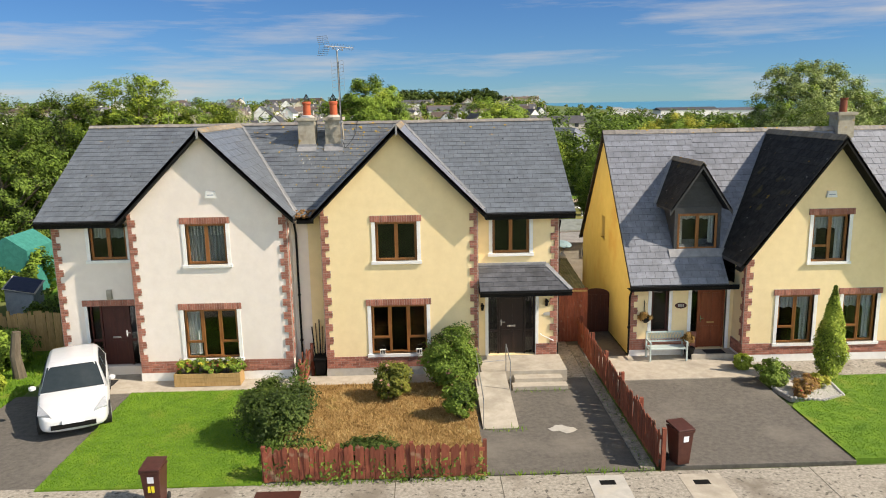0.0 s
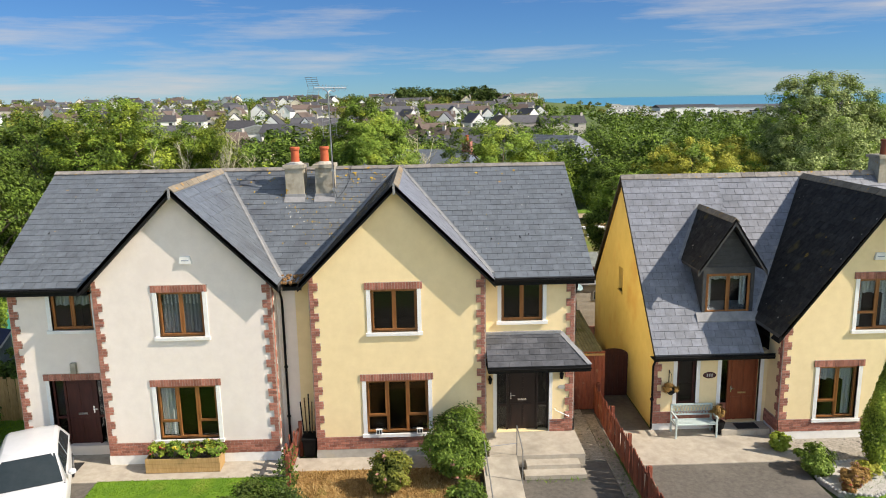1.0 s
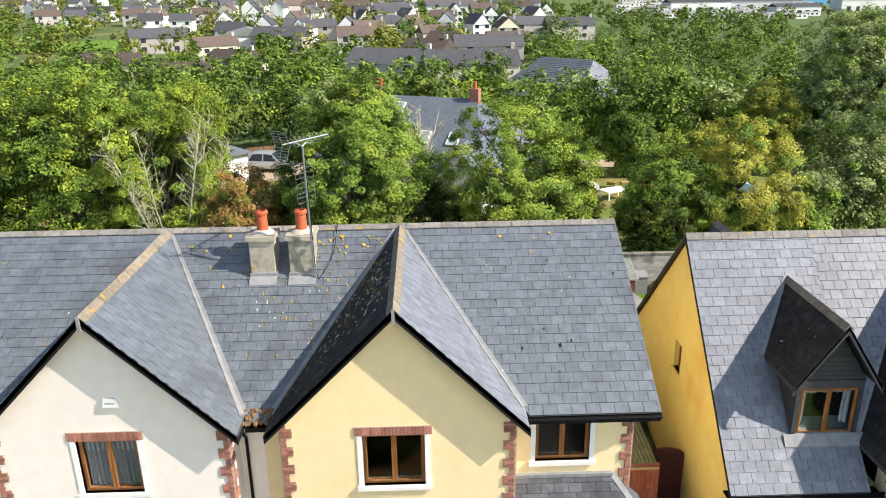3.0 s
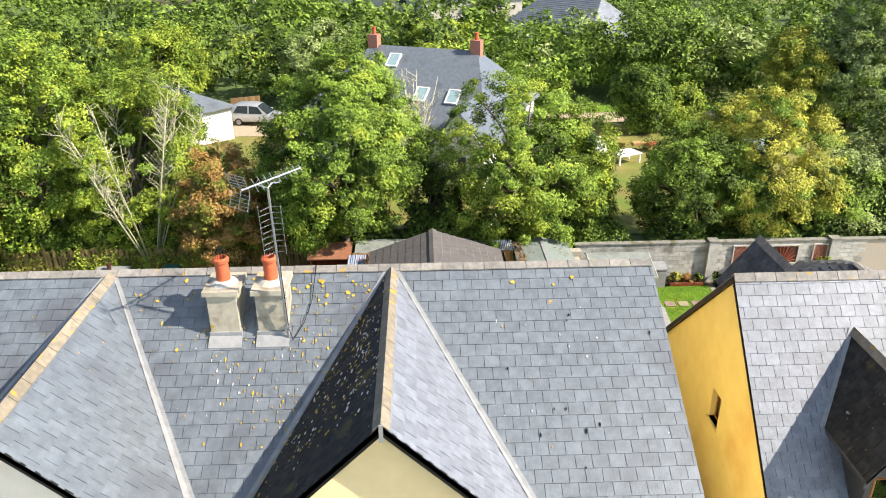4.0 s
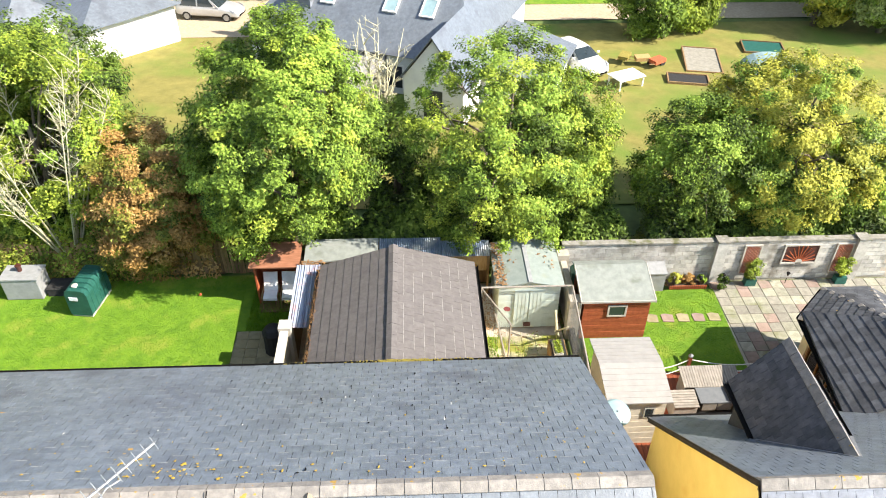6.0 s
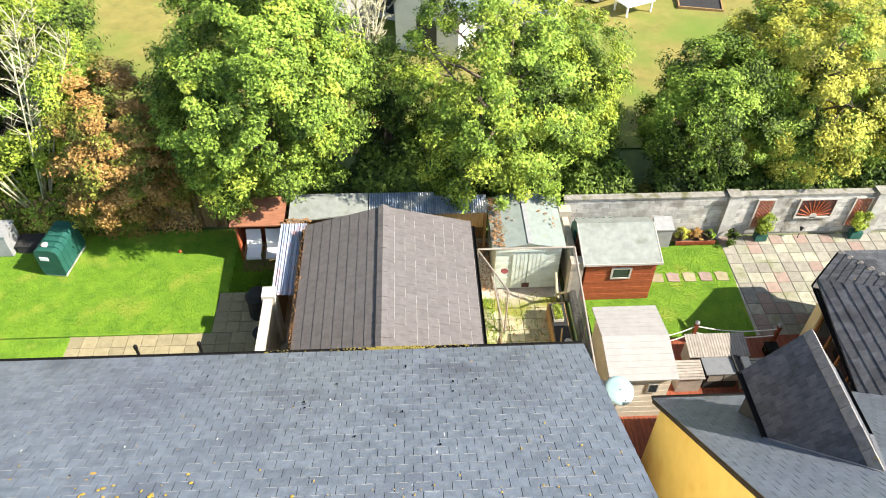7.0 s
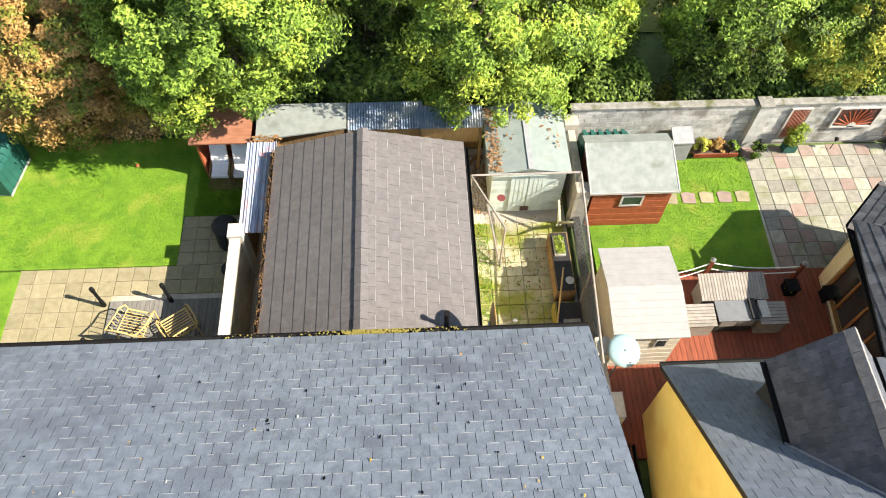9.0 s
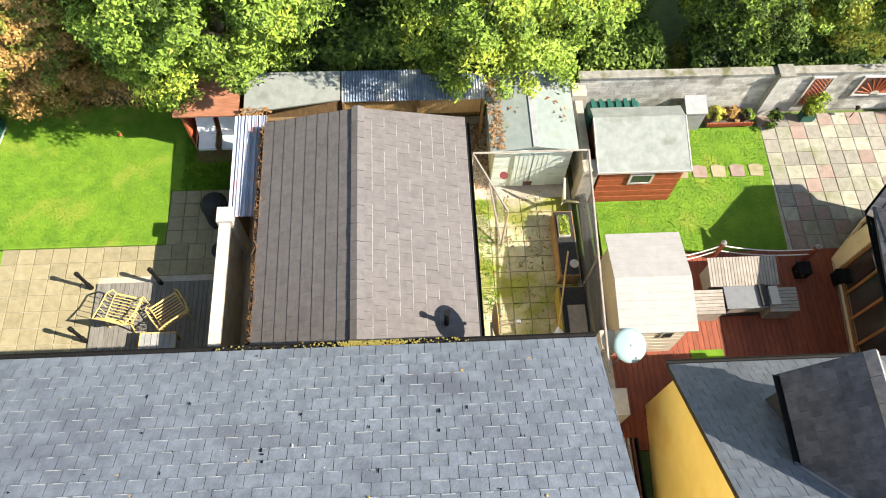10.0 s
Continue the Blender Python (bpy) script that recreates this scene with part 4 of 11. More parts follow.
# porch of the yellow house
def porch():
    x0, x1, y0, y1 = 2.42, 5.22, -0.55, 0.62
    plane = lambda x, y: 3.38 - 0.5 * (y1 - y)
    hip = 0.62
    front = [(x0, y1), (x1 - hip, y1), (x1, y0), (x0, y0)]
    po = part("porch_roof", Mesh().prism([(x, y, plane(x, y) - 0.02) for x, y in front], (0, 0, -0.09)), M_UNDERLAY, yellow_house, "lean-to slate porch roof with hipped end")
    shingles(po, front, plane, (0, -1), M_SLATE_REAR, M_SLATE_PIECE, near=0, seed=5, gauge=0.22)
    po_s = Mesh().prism([(x1 - hip, y1, 3.37), (x1, y1, 2.80), (x1, y0, 2.80)], (0, 0, -0.06))
    part("porch_hip", po_s, M_SLATE_REAR, po)
    part("hip_flashing", Mesh().prism([(x1 - hip - 0.09, y1, 3.40), (x1 - hip + 0.06, y1, 3.40), (x1 + 0.03, y0, 2.84), (x1 - 0.1, y0, 2.84)], (0, 0, -0.02)), M_LEAD, po, "lead hip flashing")
    part("wall_flashing", Mesh().box(x0, x1 - hip, y1 - 0.09, y1 - 0.002, 3.36, 3.44), M_LEAD, po, "lead wall flashing")
    part("porch_fascia", Mesh().box(x0, x1, y0 - 0.01, y0 + 0.02, 2.62, 2.79).box(x1 - 0.02, x1, y0 + 0.02, y1, 2.62, 2.79).box(x0, x1 - 0.02, y0 + 0.02, y1 - 0.002, 2.62, 2.645), M_FASCIA, po, "black porch fascia")
    gutter(po, (x0, y0 - 0.08, 2.77), (x1, y0 - 0.08, 2.77))


porch()


def chimney(x, y, label):
    """A rendered stack on the slope with a cap and one clay pot with its wire guard."""
    c = thing("chimney", label, "chimney", (x, y, 6.6), group="chimneys on the ridge")
    zb = front_plane(x, y - 0.28)
    base = Mesh().box(x - 0.31, x + 0.31, y - 0.31, y + 0.5, zb - 0.1, zb + 0.12)
    part("flashing", base, M_LEAD, c, "lead apron flashing")
    part("apron", Mesh().prism([(x - 0.32, y - 0.31, zb + 0.04), (x + 0.32, y - 0.31, zb + 0.04), (x + 0.32, y - 0.52, front_plane(x, y - 0.52) + 0.04), (x - 0.32, y - 0.52, front_plane(x, y - 0.52) + 0.04)], (0, 0, -0.02)), M_LEAD, c, "pale lead apron")
    part("shaft", Mesh().box(x - 0.28, x + 0.28, y - 0.28, y + 0.46, zb - 0.1, 7.92), M_CHIMNEY, c, "weathered cement rendered stack")
    part("cap", Mesh().box(x - 0.34, x + 0.34, y - 0.34, y + 0.52, 7.92, 8.02), M_CHIMNEY, c)
    part("flaunching", Mesh().lathe([(0.28, 8.02), (0.2, 8.08), (0.16, 8.1)], (x, y + 0.08, 0), 12), M_OFFWHITE, c, "rough mortar bed")
    pot = part("pot", Mesh().lathe([(0.135, 8.06), (0.125, 8.45), (0.15, 8.47), (0.155, 8.53), (0.125, 8.56), (0.10, 8.56), (0.095, 8.3)], (x, y + 0.08, 0), 24), M_TERRACOTTA, c, "orange clay chimney pot", smooth=False)
    g = Mesh()
    for k in range(10):
        w = 2 * math.pi * k / 10
        g.tube([(x + 0.1 * math.cos(w), y + 0.08 + 0.1 * math.sin(w), 8.54), (x + 0.09 * math.cos(w), y + 0.08 + 0.09 * math.sin(w), 8.66), (x, y + 0.08, 8.82)], 0.006, 4)
    part("wire_guard", g, M_BLACK, pot, "dark wire bird guard")
    return c


chimney(-3.22, 3.86, "weathered rendered chimney stack with an orange clay pot")
chimney(-2.30, 3.86, "weathered rendered chimney stack with pot and aerial mast")


def aerial():
    """A mast strapped to the stack with a long X-element aerial on top and a stacked one below it."""
    a = thing("tv_aerial", "grey metal television aerial on a tall mast", "aerial", (-2.0, 3.52, 7.0))
    foot, top = Vector((-2.0, 3.52, 6.85)), Vector((-2.02, 3.26, 10.2))
    part("mast", Mesh().tube([foot, top], 0.024, 8), M_STEEL, a)
    for k in (0.12, 0.30):
        q = foot.lerp(top, k)
        part("clamp", Mesh().box(q.x - 0.05, q.x + 0.05, q.y - 0.03, q.y + 0.07, q.z - 0.03, q.z + 0.03), M_STEEL, a)
    p0, p1 = Vector((-2.37, 2.80, 10.33)), Vector((-1.54, 3.93, 10.33))
    d = (p1 - p0).normalized()
    side, up = d.cross(Vector((0, 0, 1))).normalized(), Vector((0, 0, 1))
    part("boom", Mesh().tube([p0, p1], 0.017, 6), M_STEEL, a)
    part("bracket", Mesh().tube([top, top + up * 0.06 + d * 0.1, top + up * 0.02 + d * 0.28, p0.lerp(p1, 0.62)], 0.013, 6).tube([top, top - d * 0.1 + up * 0.05, p0.lerp(p1, 0.25)], 0.013, 6), M_STEEL, a, "curved boom bracket")
    for i in range(9):
        q = p0.lerp(p1, 0.22 + 0.78 * i / 8)
        r = 0.105 - 0.004 * i
        for u in (1, -1):
            part("element", Mesh().tube([q - side * r * 0.8 + up * r * u, q, q + side * r * 0.8 + up * r * u], 0.006, 4), M_STEEL, a)
    for u in (1, -1):
        tip = p0 - d * 0.10 + up * 0.30 * u
        for k in range(5):
            q = p0.lerp(tip, 0.2 + 0.2 * k)
            part("reflector_rod", Mesh().tube([q - side * 0.24, q + side * 0.24], 0.006, 4), M_STEEL, a)
        for w in (-0.22, 0, 0.22):
            part("reflector_rib", Mesh().tube([p0 + side * w, tip + side * w], 0.006, 4), M_STEEL, a)
    for i in range(9):
        q = foot.lerp(top, 0.62 + 0.034 * i)
        w = 0.21 if i % 2 else 0.17
        for u in (1, -1):
            part("element", Mesh().tube([q, q + Vector((u * w, -0.10, 0.045 * u))], 0.005, 4), M_STEEL, a)
    m0, m1 = foot.lerp(top, 0.61), foot.lerp(top, 0.91)
    for u in (-0.20, 0.20):
        part("side_rod", Mesh().tube([m0 + Vector((u, -0.10, 0)), m1 + Vector((u, -0.10, 0))], 0.004, 4), M_STEEL, a)
    part("cable", Mesh().tube([foot.lerp(top, 0.9) + Vector((0.03, 0, 0)), foot.lerp(top, 0.1) + Vector((0.03, 0, 0)), (-1.9, 3.45, 6.98), (-1.72, 3.75, 7.17), (-1.6, 4.2, 7.42), (-1.56, 4.9, 7.88)], 0.008, 5), M_BLACK, a, "black cable down to the roof")


aerial()


def downpipe(x, y, z0, z1, name="downpipe", parent=None):
    m = Mesh().tube([(x, y - 0.25, z1), (x, y - 0.2, z1 - 0.1), (x, y, z1 - 0.35), (x, y, z0)], 0.034, 8)
    for z in (z0 + 0.9, z0 + 2.4):
        if z < z1:
            m.box(x - 0.05, x + 0.05, y - 0.02, y + 0.05, z, z + 0.05)
    return part(name, m, M_BLACK, parent, "black plastic downpipe")


downpipe(-3.26, 0.66, 0.1, 4.85, parent=white_house)
downpipe(5.06, 0.95, 0.1, 4.75, parent=yellow_house)


def alarm_box(x, y, z, parent):
    m = Mesh().prism([(x - 0.17, y, z - 0.1), (x + 0.17, y, z - 0.1), (x + 0.13, y, z + 0.1), (x - 0.13, y, z + 0.1)], (0, -0.07, 0))
    ob = part("alarm_box", m, M_WHITE, parent, "white alarm box")
    part("alarm_marking", Mesh().box(x - 0.1, x + 0.1, y - 0.074, y - 0.07, z - 0.02, z + 0.01), M_CURTAIN_GREY, ob)


alarm_box(-5.62, 0, 5.86, white_house)

# moss in the gutter between the two gables
moss = Mesh()
rnd = random.Random(4)
for i in range(60):
    x, y = rnd.uniform(-3.2, -2.6), 0.26 + rnd.uniform(-0.06, 0.3)
    r = rnd.uniform(0.025, 0.06)
    moss.lathe([(r * 0.4, -r), (r, 0), (r * 0.5, r * 0.8)], (x, y, front_plane(x, max(y, 0.3)) + 0.01), 6)
tagged(part("gutter_moss", moss, M_DEBRIS, None, "brown moss and debris in the gutter between gables"), category="moss", kind="stuff")


# ---- the dormer house next door ----
B_RIDGE_Y, B_RIDGE_Z, B_FALL = 5.15, 7.30, 1.09
B_X0, B_EAVE_Y, B_BACK_Y, B_BACK_FALL = 7.40, 0.78, 10.38, 0.914
B_SPLAY = 0.062
BG_X, BG_HALF, BG_FALL = 13.55, 2.95, 1.32
BWY, BGY = 1.2, 0.35


def b_front(x, y):
    return B_RIDGE_Z - B_FALL * (B_RIDGE_Y - y)


def b_back(x, y):
    return B_RIDGE_Z - B_BACK_FALL * (y - B_RIDGE_Y)


def dormer_house():
    house = thing("dormer_house", "yellow rendered one-and-a-half storey house with steep slate roof", "house", (13.5, 5.0, 0))
    W = Mesh()
    # front wall of the wing, gable wall
    wall(W, 7.524, 10.95, 0.02, 2.45, BWY, BWY + 0.28, [(8.22, 8.80, 0.80, 2.30), (9.55, 10.72, 0.2, 2.30)])
    part("wing_wall", W, M_YELLOW, house)
    W = Mesh()
    holes = [(12.05, 13.20, 0.62, 2.22), (14.15, 15.25, 0.62, 2.22), (12.98, 14.12, 3.30, 4.80)]
    wall(W, BG_X - 2.6, BG_X + 2.6, 0.02, 3.60, BGY, BGY + 0.28, holes[:2] + [(12.98, 14.12, 3.30, 3.7)])
    part("gable_wall", W, M_YELLOW, house)
    W = Mesh()
    a = 2.6
    top = lambda d: 7.18 - d * BG_FALL
    W.prism([(BG_X - a, BGY, 3.6), (12.98, BGY, 3.6), (12.98, BGY, top(BG_X - 12.98)), (BG_X - a, BGY, top(a))], (0, 0.28, 0))
    W.prism([(14.12, BGY, 3.6), (BG_X + a, BGY, 3.6), (BG_X + a, BGY, top(a)), (14.12, BGY, top(14.12 - BG_X))], (0, 0.28, 0))
    W.prism([(12.98, BGY, 4.80), (14.12, BGY, 4.80), (14.12, BGY, top(14.12 - BG_X)), (BG_X, BGY, top(0)), (12.98, BGY, top(BG_X - 12.98))], (0, 0.28, 0))
    part("gable_top", W, M_YELLOW, house)
    W = Mesh()
    part("wall", Mesh().box(BG_X - 2.6, BG_X - 2.32, BGY + 0.28, BWY, 0.02, 3.6), M_YELLOW, house)
    part("wall", Mesh().box(BG_X + 2.32, BG_X + 2.6, BGY + 0.28, 3.0, 0.02, 3.6), M_YELLOW, house)
    part("wall", wall(Mesh(), BG_X + 2.6, 21.0, 0.02, 2.45, BWY, BWY + 0.28), M_YELLOW, house)
    part("wall", wall(Mesh(), 8.1, 21.0, 0.02, 2.4, 9.8, 10.08), M_YELLOW, house)
    W.prism([(20.72, 1.48, 0.02), (20.72, 9.8, 0.02), (20.72, 9.8, 2.4), (20.72, B_RIDGE_Y, 7.1), (20.72, 1.48, 2.6)], (0.28, 0, 0))
    part("wall", W, M_YELLOW, house)
    F = Mesh()
    # flank wall with a small window: built round the opening
    wy0, wy1, wz0, wz1 = 4.91, 5.41, 3.34, 4.16
    F.prism([(7.52, 1.21, 0.02), (7.52, wy0, 0.02), (7.52, wy0, b_front(0, wy0) - 0.12), (7.52, 1.21, b_front(0, 1.2) - 0.12)], (-0.002 + 0.28, 0, 0))
    F.prism([(7.52, wy1, 0.02), (7.83, 10.08, 0.02), (7.83, 10.08, b_back(0, 10.08) - 0.12), (7.52, wy1, b_back(0, wy1) - 0.12)], (0.278, 0, 0))
    F.prism([(7.52, wy0, 0.02), (7.52, wy1, 0.02), (7.52, wy1, wz0), (7.52, wy0, wz0)], (0.278, 0, 0))
    F.prism([(7.52, wy0, wz1), (7.52, wy1, wz1), (7.52, wy1, b_back(0, wy1) - 0.12), (7.52, B_RIDGE_Y, B_RIDGE_Z - 0.12), (7.52, wy0, b_front(0, wy0) - 0.12)], (0.278, 0, 0))
    part("flank_wall", F, M_OCHRE, house, "ochre yellow rendered flank wall")
    fw = Mesh()
    wall(fw, wy0, wy1, wz0, wz1, 7.65, 7.71, [(wy0 + 0.05, wy1 - 0.05, wz0 + 0.05, wz1 - 0.05)], "y")
    win = part("window", fw, M_OAK, house, "narrow flank window")
    p = part("pane", Mesh().box(7.675, 7.68, wy0 + 0.04, wy1 - 0.04, wz0 + 0.04, wz1 - 0.04), M_GLASS, win)
    p.visible_shadow = False
    part("sill", Mesh().box(7.46, 7.645, wy0 - 0.06, wy1 + 0.06, wz0 - 0.07, wz0), M_OCHRE, win)
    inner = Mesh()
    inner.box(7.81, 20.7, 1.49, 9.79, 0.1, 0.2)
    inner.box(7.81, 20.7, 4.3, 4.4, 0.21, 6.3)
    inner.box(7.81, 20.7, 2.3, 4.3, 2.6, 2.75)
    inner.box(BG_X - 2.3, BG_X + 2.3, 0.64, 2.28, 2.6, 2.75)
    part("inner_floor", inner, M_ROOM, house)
    base = Mesh()
    base.box(BG_X - 2.62, BG_X + 2.62, BGY - 0.025, BGY, 0.0, 0.25)
    base.box(BG_X - 2.62, BG_X - 2.6, BGY, BWY, 0.0, 0.25)
    base.box(7.5, 9.5, BWY - 0.025, BWY, 0.0, 0.22)
    part("painted_base", base, M_WHITE, house, "white painted base course")
    bb, bm_ = Mesh(), Mesh()
    bricks(bb, BG_X - 2.6, BG_X + 2.6, 0.255, 0.63, BGY, 0.03, seed=71)
    bm_.box(BG_X - 2.6, BG_X + 2.6, BGY - 0.018, BGY + 0.001, 0.25, 0.63)
    bricks(bb, BGY, BWY, 0.255, 0.63, BG_X - 2.6, 0.03, axis="y", sign=-1, seed=72)
    bm_.box(BG_X - 2.618, BG_X - 2.599, BGY, BWY, 0.25, 0.63)
    bricks(bb, 7.52, 9.45, 0.225, 0.6, BWY, 0.03, seed=73)
    bm_.box(7.52, 9.45, BWY - 0.018, BWY + 0.001, 0.22, 0.6)
    bo = part("brick_band", bb, M_BRICK, house, "low band of red brick", kind="stuff")
    part("band_mortar", bm_, M_MORTAR, bo)
    quoin(house, BG_X - 2.6, 1, 0.64, 3.55, BGY, 0.3, 75)
    quoin(house, 7.52, 1, 0.61, 2.40, BWY, 0.0, 76)
    for i, (x0, x1, z0, z1) in enumerate(holes):
        cu = [("scallop", x0 + 0.05, x1 - 0.05, z1 - 0.5, z1 - 0.04, M_CURTAIN), ("left", x1 - 0.30, x1 - 0.06, z0 + 0.05, z1 - 0.06, M_CURTAIN)]
        if i == 2:
            cu.append(("left", x0 + 0.06, x0 + 0.24, z0 + 0.05, z1 - 0.06, M_CURTAIN))
        casement(house, x0, x1, z0, z1, BGY, 2, transom=(0,), curtain=cu)
        surround(house, x0, x1, z0, z1, BGY)
        lintel(house, x0 - 0.16, x1 + 0.16, z1, z1 + 0.2, BGY, 80 + i)
    # hall window, door
    casement(house, 8.22, 8.80, 0.80, 2.30, BWY, 1, frame_mat=M_DOOR)
    surround(house, 8.22, 8.80, 0.80, 2.30, BWY, sill=False)
    dy = BWY + 0.14
    fr = Mesh().box(9.55, 9.60, dy, dy + 0.09, 0.2, 2.3).box(9.82, 9.88, dy, dy + 0.09, 0.2, 2.3).box(10.67, 10.72, dy, dy + 0.09, 0.2, 2.3).box(9.60, 10.67, dy + 0.002, dy + 0.088, 2.25, 2.3)
    df = part("door_frame", fr, M_DOOR_RED, house, "red mahogany door frame")
    sl = part("side_light", Mesh().box(9.6, 9.82, dy + 0.04, dy + 0.046, 0.75, 2.25), M_GLASS, df)
    sl.visible_shadow = False
    part("side_panel", Mesh().box(9.6, 9.82, dy + 0.03, dy + 0.06, 0.2, 0.75), M_BRICK, df)
    lf = Mesh().box(9.885, 10.665, dy + 0.03, dy + 0.075, 0.21, 2.245)
    for a_, b_ in ((9.95, 10.24), (10.31, 10.60)):
        for c, d in ((0.35, 0.95), (1.15, 2.1)):
            lf.box(a_, b_, dy + 0.016, dy + 0.03, c, d)
    leaf = part("front_door", lf, M_DOOR_RED, house, "panelled red mahogany front door, closed")
    part("letter_plate", Mesh().box(10.15, 10.40, dy + 0.008, dy + 0.02, 1.05, 1.1), M_TIMBER, leaf, "brass letter plate")
    part("door_handle", Mesh().box(9.92, 9.95, dy, dy + 0.03, 1.1, 1.3).box(9.92, 10.03, dy - 0.03, dy - 0.01, 1.2, 1.225), M_CHROME, leaf)
    surround(house, 9.55, 10.72, 0.2, 2.3, BWY, sill=False)
    part("door_step", Mesh().box(9.45, 10.9, BWY - 0.55, BWY + 0.28, 0.0, 0.19), M_CONCRETE, house, "concrete door step")
    pl = Mesh().lathe([(0.001, 0), (0.1, 0.0), (0.1, 0.02), (0.001, 0.025)], (0, 0, 0), 16)
    plate = local(house, "oval_plaque", pl, M_DOOR, "dark oval plaque with unreadable marks")
    plate.matrix_local = house.matrix_world.inverted() @ pose(9.20, BWY - 0.002, 1.72, 90, 0, 0) @ Matrix.Diagonal((2.0, 1, 1, 1))
    part("plaque_marking", Mesh().box(9.11, 9.15, BWY - 0.032, BWY - 0.026, 1.68, 1.77).box(9.18, 9.22, BWY - 0.032, BWY - 0.026, 1.68, 1.77).box(9.25, 9.29, BWY - 0.032, BWY - 0.026, 1.68, 1.77), M_OFFWHITE, house)
    alarm_box(13.47, BGY, 5.45, house)
    # roofs
    roof = part("roof", Mesh().box(B_X0 + 0.05, 20.9, B_RIDGE_Y - 0.06, B_RIDGE_Y + 0.06, B_RIDGE_Z - 0.32, B_RIDGE_Z - 0.12), M_FASCIA, house, "steep slate roof with lichen on the ridge")
    vy = lambda d: B_RIDGE_Y - (d * BG_FALL + (B_RIDGE_Z - 7.25)) / B_FALL
    GZ = 7.25
    dl = BG_HALF
    left = [(B_X0, B_RIDGE_Y), (BG_X - dl, B_RIDGE_Y), (BG_X - dl, B_EAVE_Y), (B_X0, B_EAVE_Y)]
    left_top = [(BG_X - dl, B_RIDGE_Y), (BG_X, B_RIDGE_Y), (BG_X - dl, vy(dl))]
    right = [(BG_X + dl, B_RIDGE_Y), (21.1, B_RIDGE_Y), (21.1, B_EAVE_Y), (BG_X + dl, B_EAVE_Y)]
    right_top = [(BG_X, B_RIDGE_Y), (BG_X + dl, B_RIDGE_Y), (BG_X + dl, vy(dl))]
    out = lambda y: B_SPLAY * max(0.0, y - B_RIDGE_Y)
    back = [(B_X0, B_RIDGE_Y), (21.1, B_RIDGE_Y), (21.1, B_BACK_Y), (B_X0 + out(B_BACK_Y), B_BACK_Y)]
    for plan, plane in ((left, b_front), (left_top, b_front), (right, b_front), (right_top, b_front), (back, b_back)):
        part("roof_deck", Mesh().prism([(x, y, plane(x, y) - 0.01) for x, y in plan], (0, 0, -0.1)), M_UNDERLAY, roof)
    shingles(roof, left, b_front, (0, -1), M_SLATE_PALE_LIT, M_SLATE_PALE_LIT_PIECE, near=200, pick=lambda x, y: 7.5 < x < 11.5 and (y > 3.2 or x < 9.0), seed=91)
    shingles(roof, left_top, b_front, (0, -1), M_SLATE_PALE_LIT, M_SLATE_PALE_LIT_PIECE, seed=94)
    shingles(roof, right, b_front, (0, -1), M_SLATE_PALE_LIT, M_SLATE_PALE_LIT_PIECE, seed=92)
    shingles(roof, right_top, b_front, (0, -1), M_SLATE_PALE_LIT, M_SLATE_PALE_LIT_PIECE, seed=98)
    shingles(roof, back, b_back, (0, 1), M_SLATE, M_SLATE_PIECE, near=100, pick=lambda x, y: x < 11 and y > 6, seed=93)
    gp = lambda x, y: GZ - BG_FALL * abs(x - BG_X)
    for s in (-1, 1):
        plan = [(BG_X, BGY - 0.5), (BG_X, B_RIDGE_Y), (BG_X + s * dl, vy(dl)), (BG_X + s * dl, BGY - 0.5)]
        part("roof_deck", Mesh().prism([(x, y, gp(x, y) - 0.01) for x, y in plan], (0, 0, -0.1)), M_UNDERLAY, roof)
        shingles(roof, plan, gp, (s, 0), M_SLATE_MOSS_SHADED, M_SLATE_PIECE, seed=95 + s)
        a = Vector((BG_X, B_RIDGE_Y, GZ + 0.03))
        b = Vector((BG_X + s * dl, vy(dl), GZ - dl * BG_FALL + 0.03))
        part("valley_flashing", Mesh().prism([a, a + Vector((s * 0.085, 0, 0)), b + Vector((s * 0.085, 0, 0)), b], (0, 0, -0.02)), M_LEAD, roof)
        top_ = Vector((BG_X, BGY - 0.5, GZ - 0.02))
        low = Vector((BG_X + s * (dl + 0.04), BGY - 0.5, GZ - dl * BG_FALL - 0.06))
        part("bargeboard", Mesh().prism([top_, low, low + Vector((0, 0, -0.18)), top_ + Vector((0, 0, -0.18))], (0, 0.035, 0)), M_FASCIA, house, "black bargeboard")
        part("soffit", Mesh().prism([top_ + Vector((0, 0.035, -0.16)), low + Vector((0, 0.035, -0.16)), low + Vector((0, 0.035, -0.175)), top_ + Vector((0, 0.035, -0.175))], (0, 0.47, 0)), M_FASCIA, house)
    ridge_tiles(roof, (B_X0, B_RIDGE_Y, B_RIDGE_Z), (21.0, B_RIDGE_Y, B_RIDGE_Z), M_RIDGE, 1.0, size=0.14)
    ridge_tiles(roof, (BG_X, BGY - 0.5, GZ), (BG_X, B_RIDGE_Y - 0.1, GZ), M_RIDGE_MOSS, 1.2, size=0.13)
    ve = Mesh()
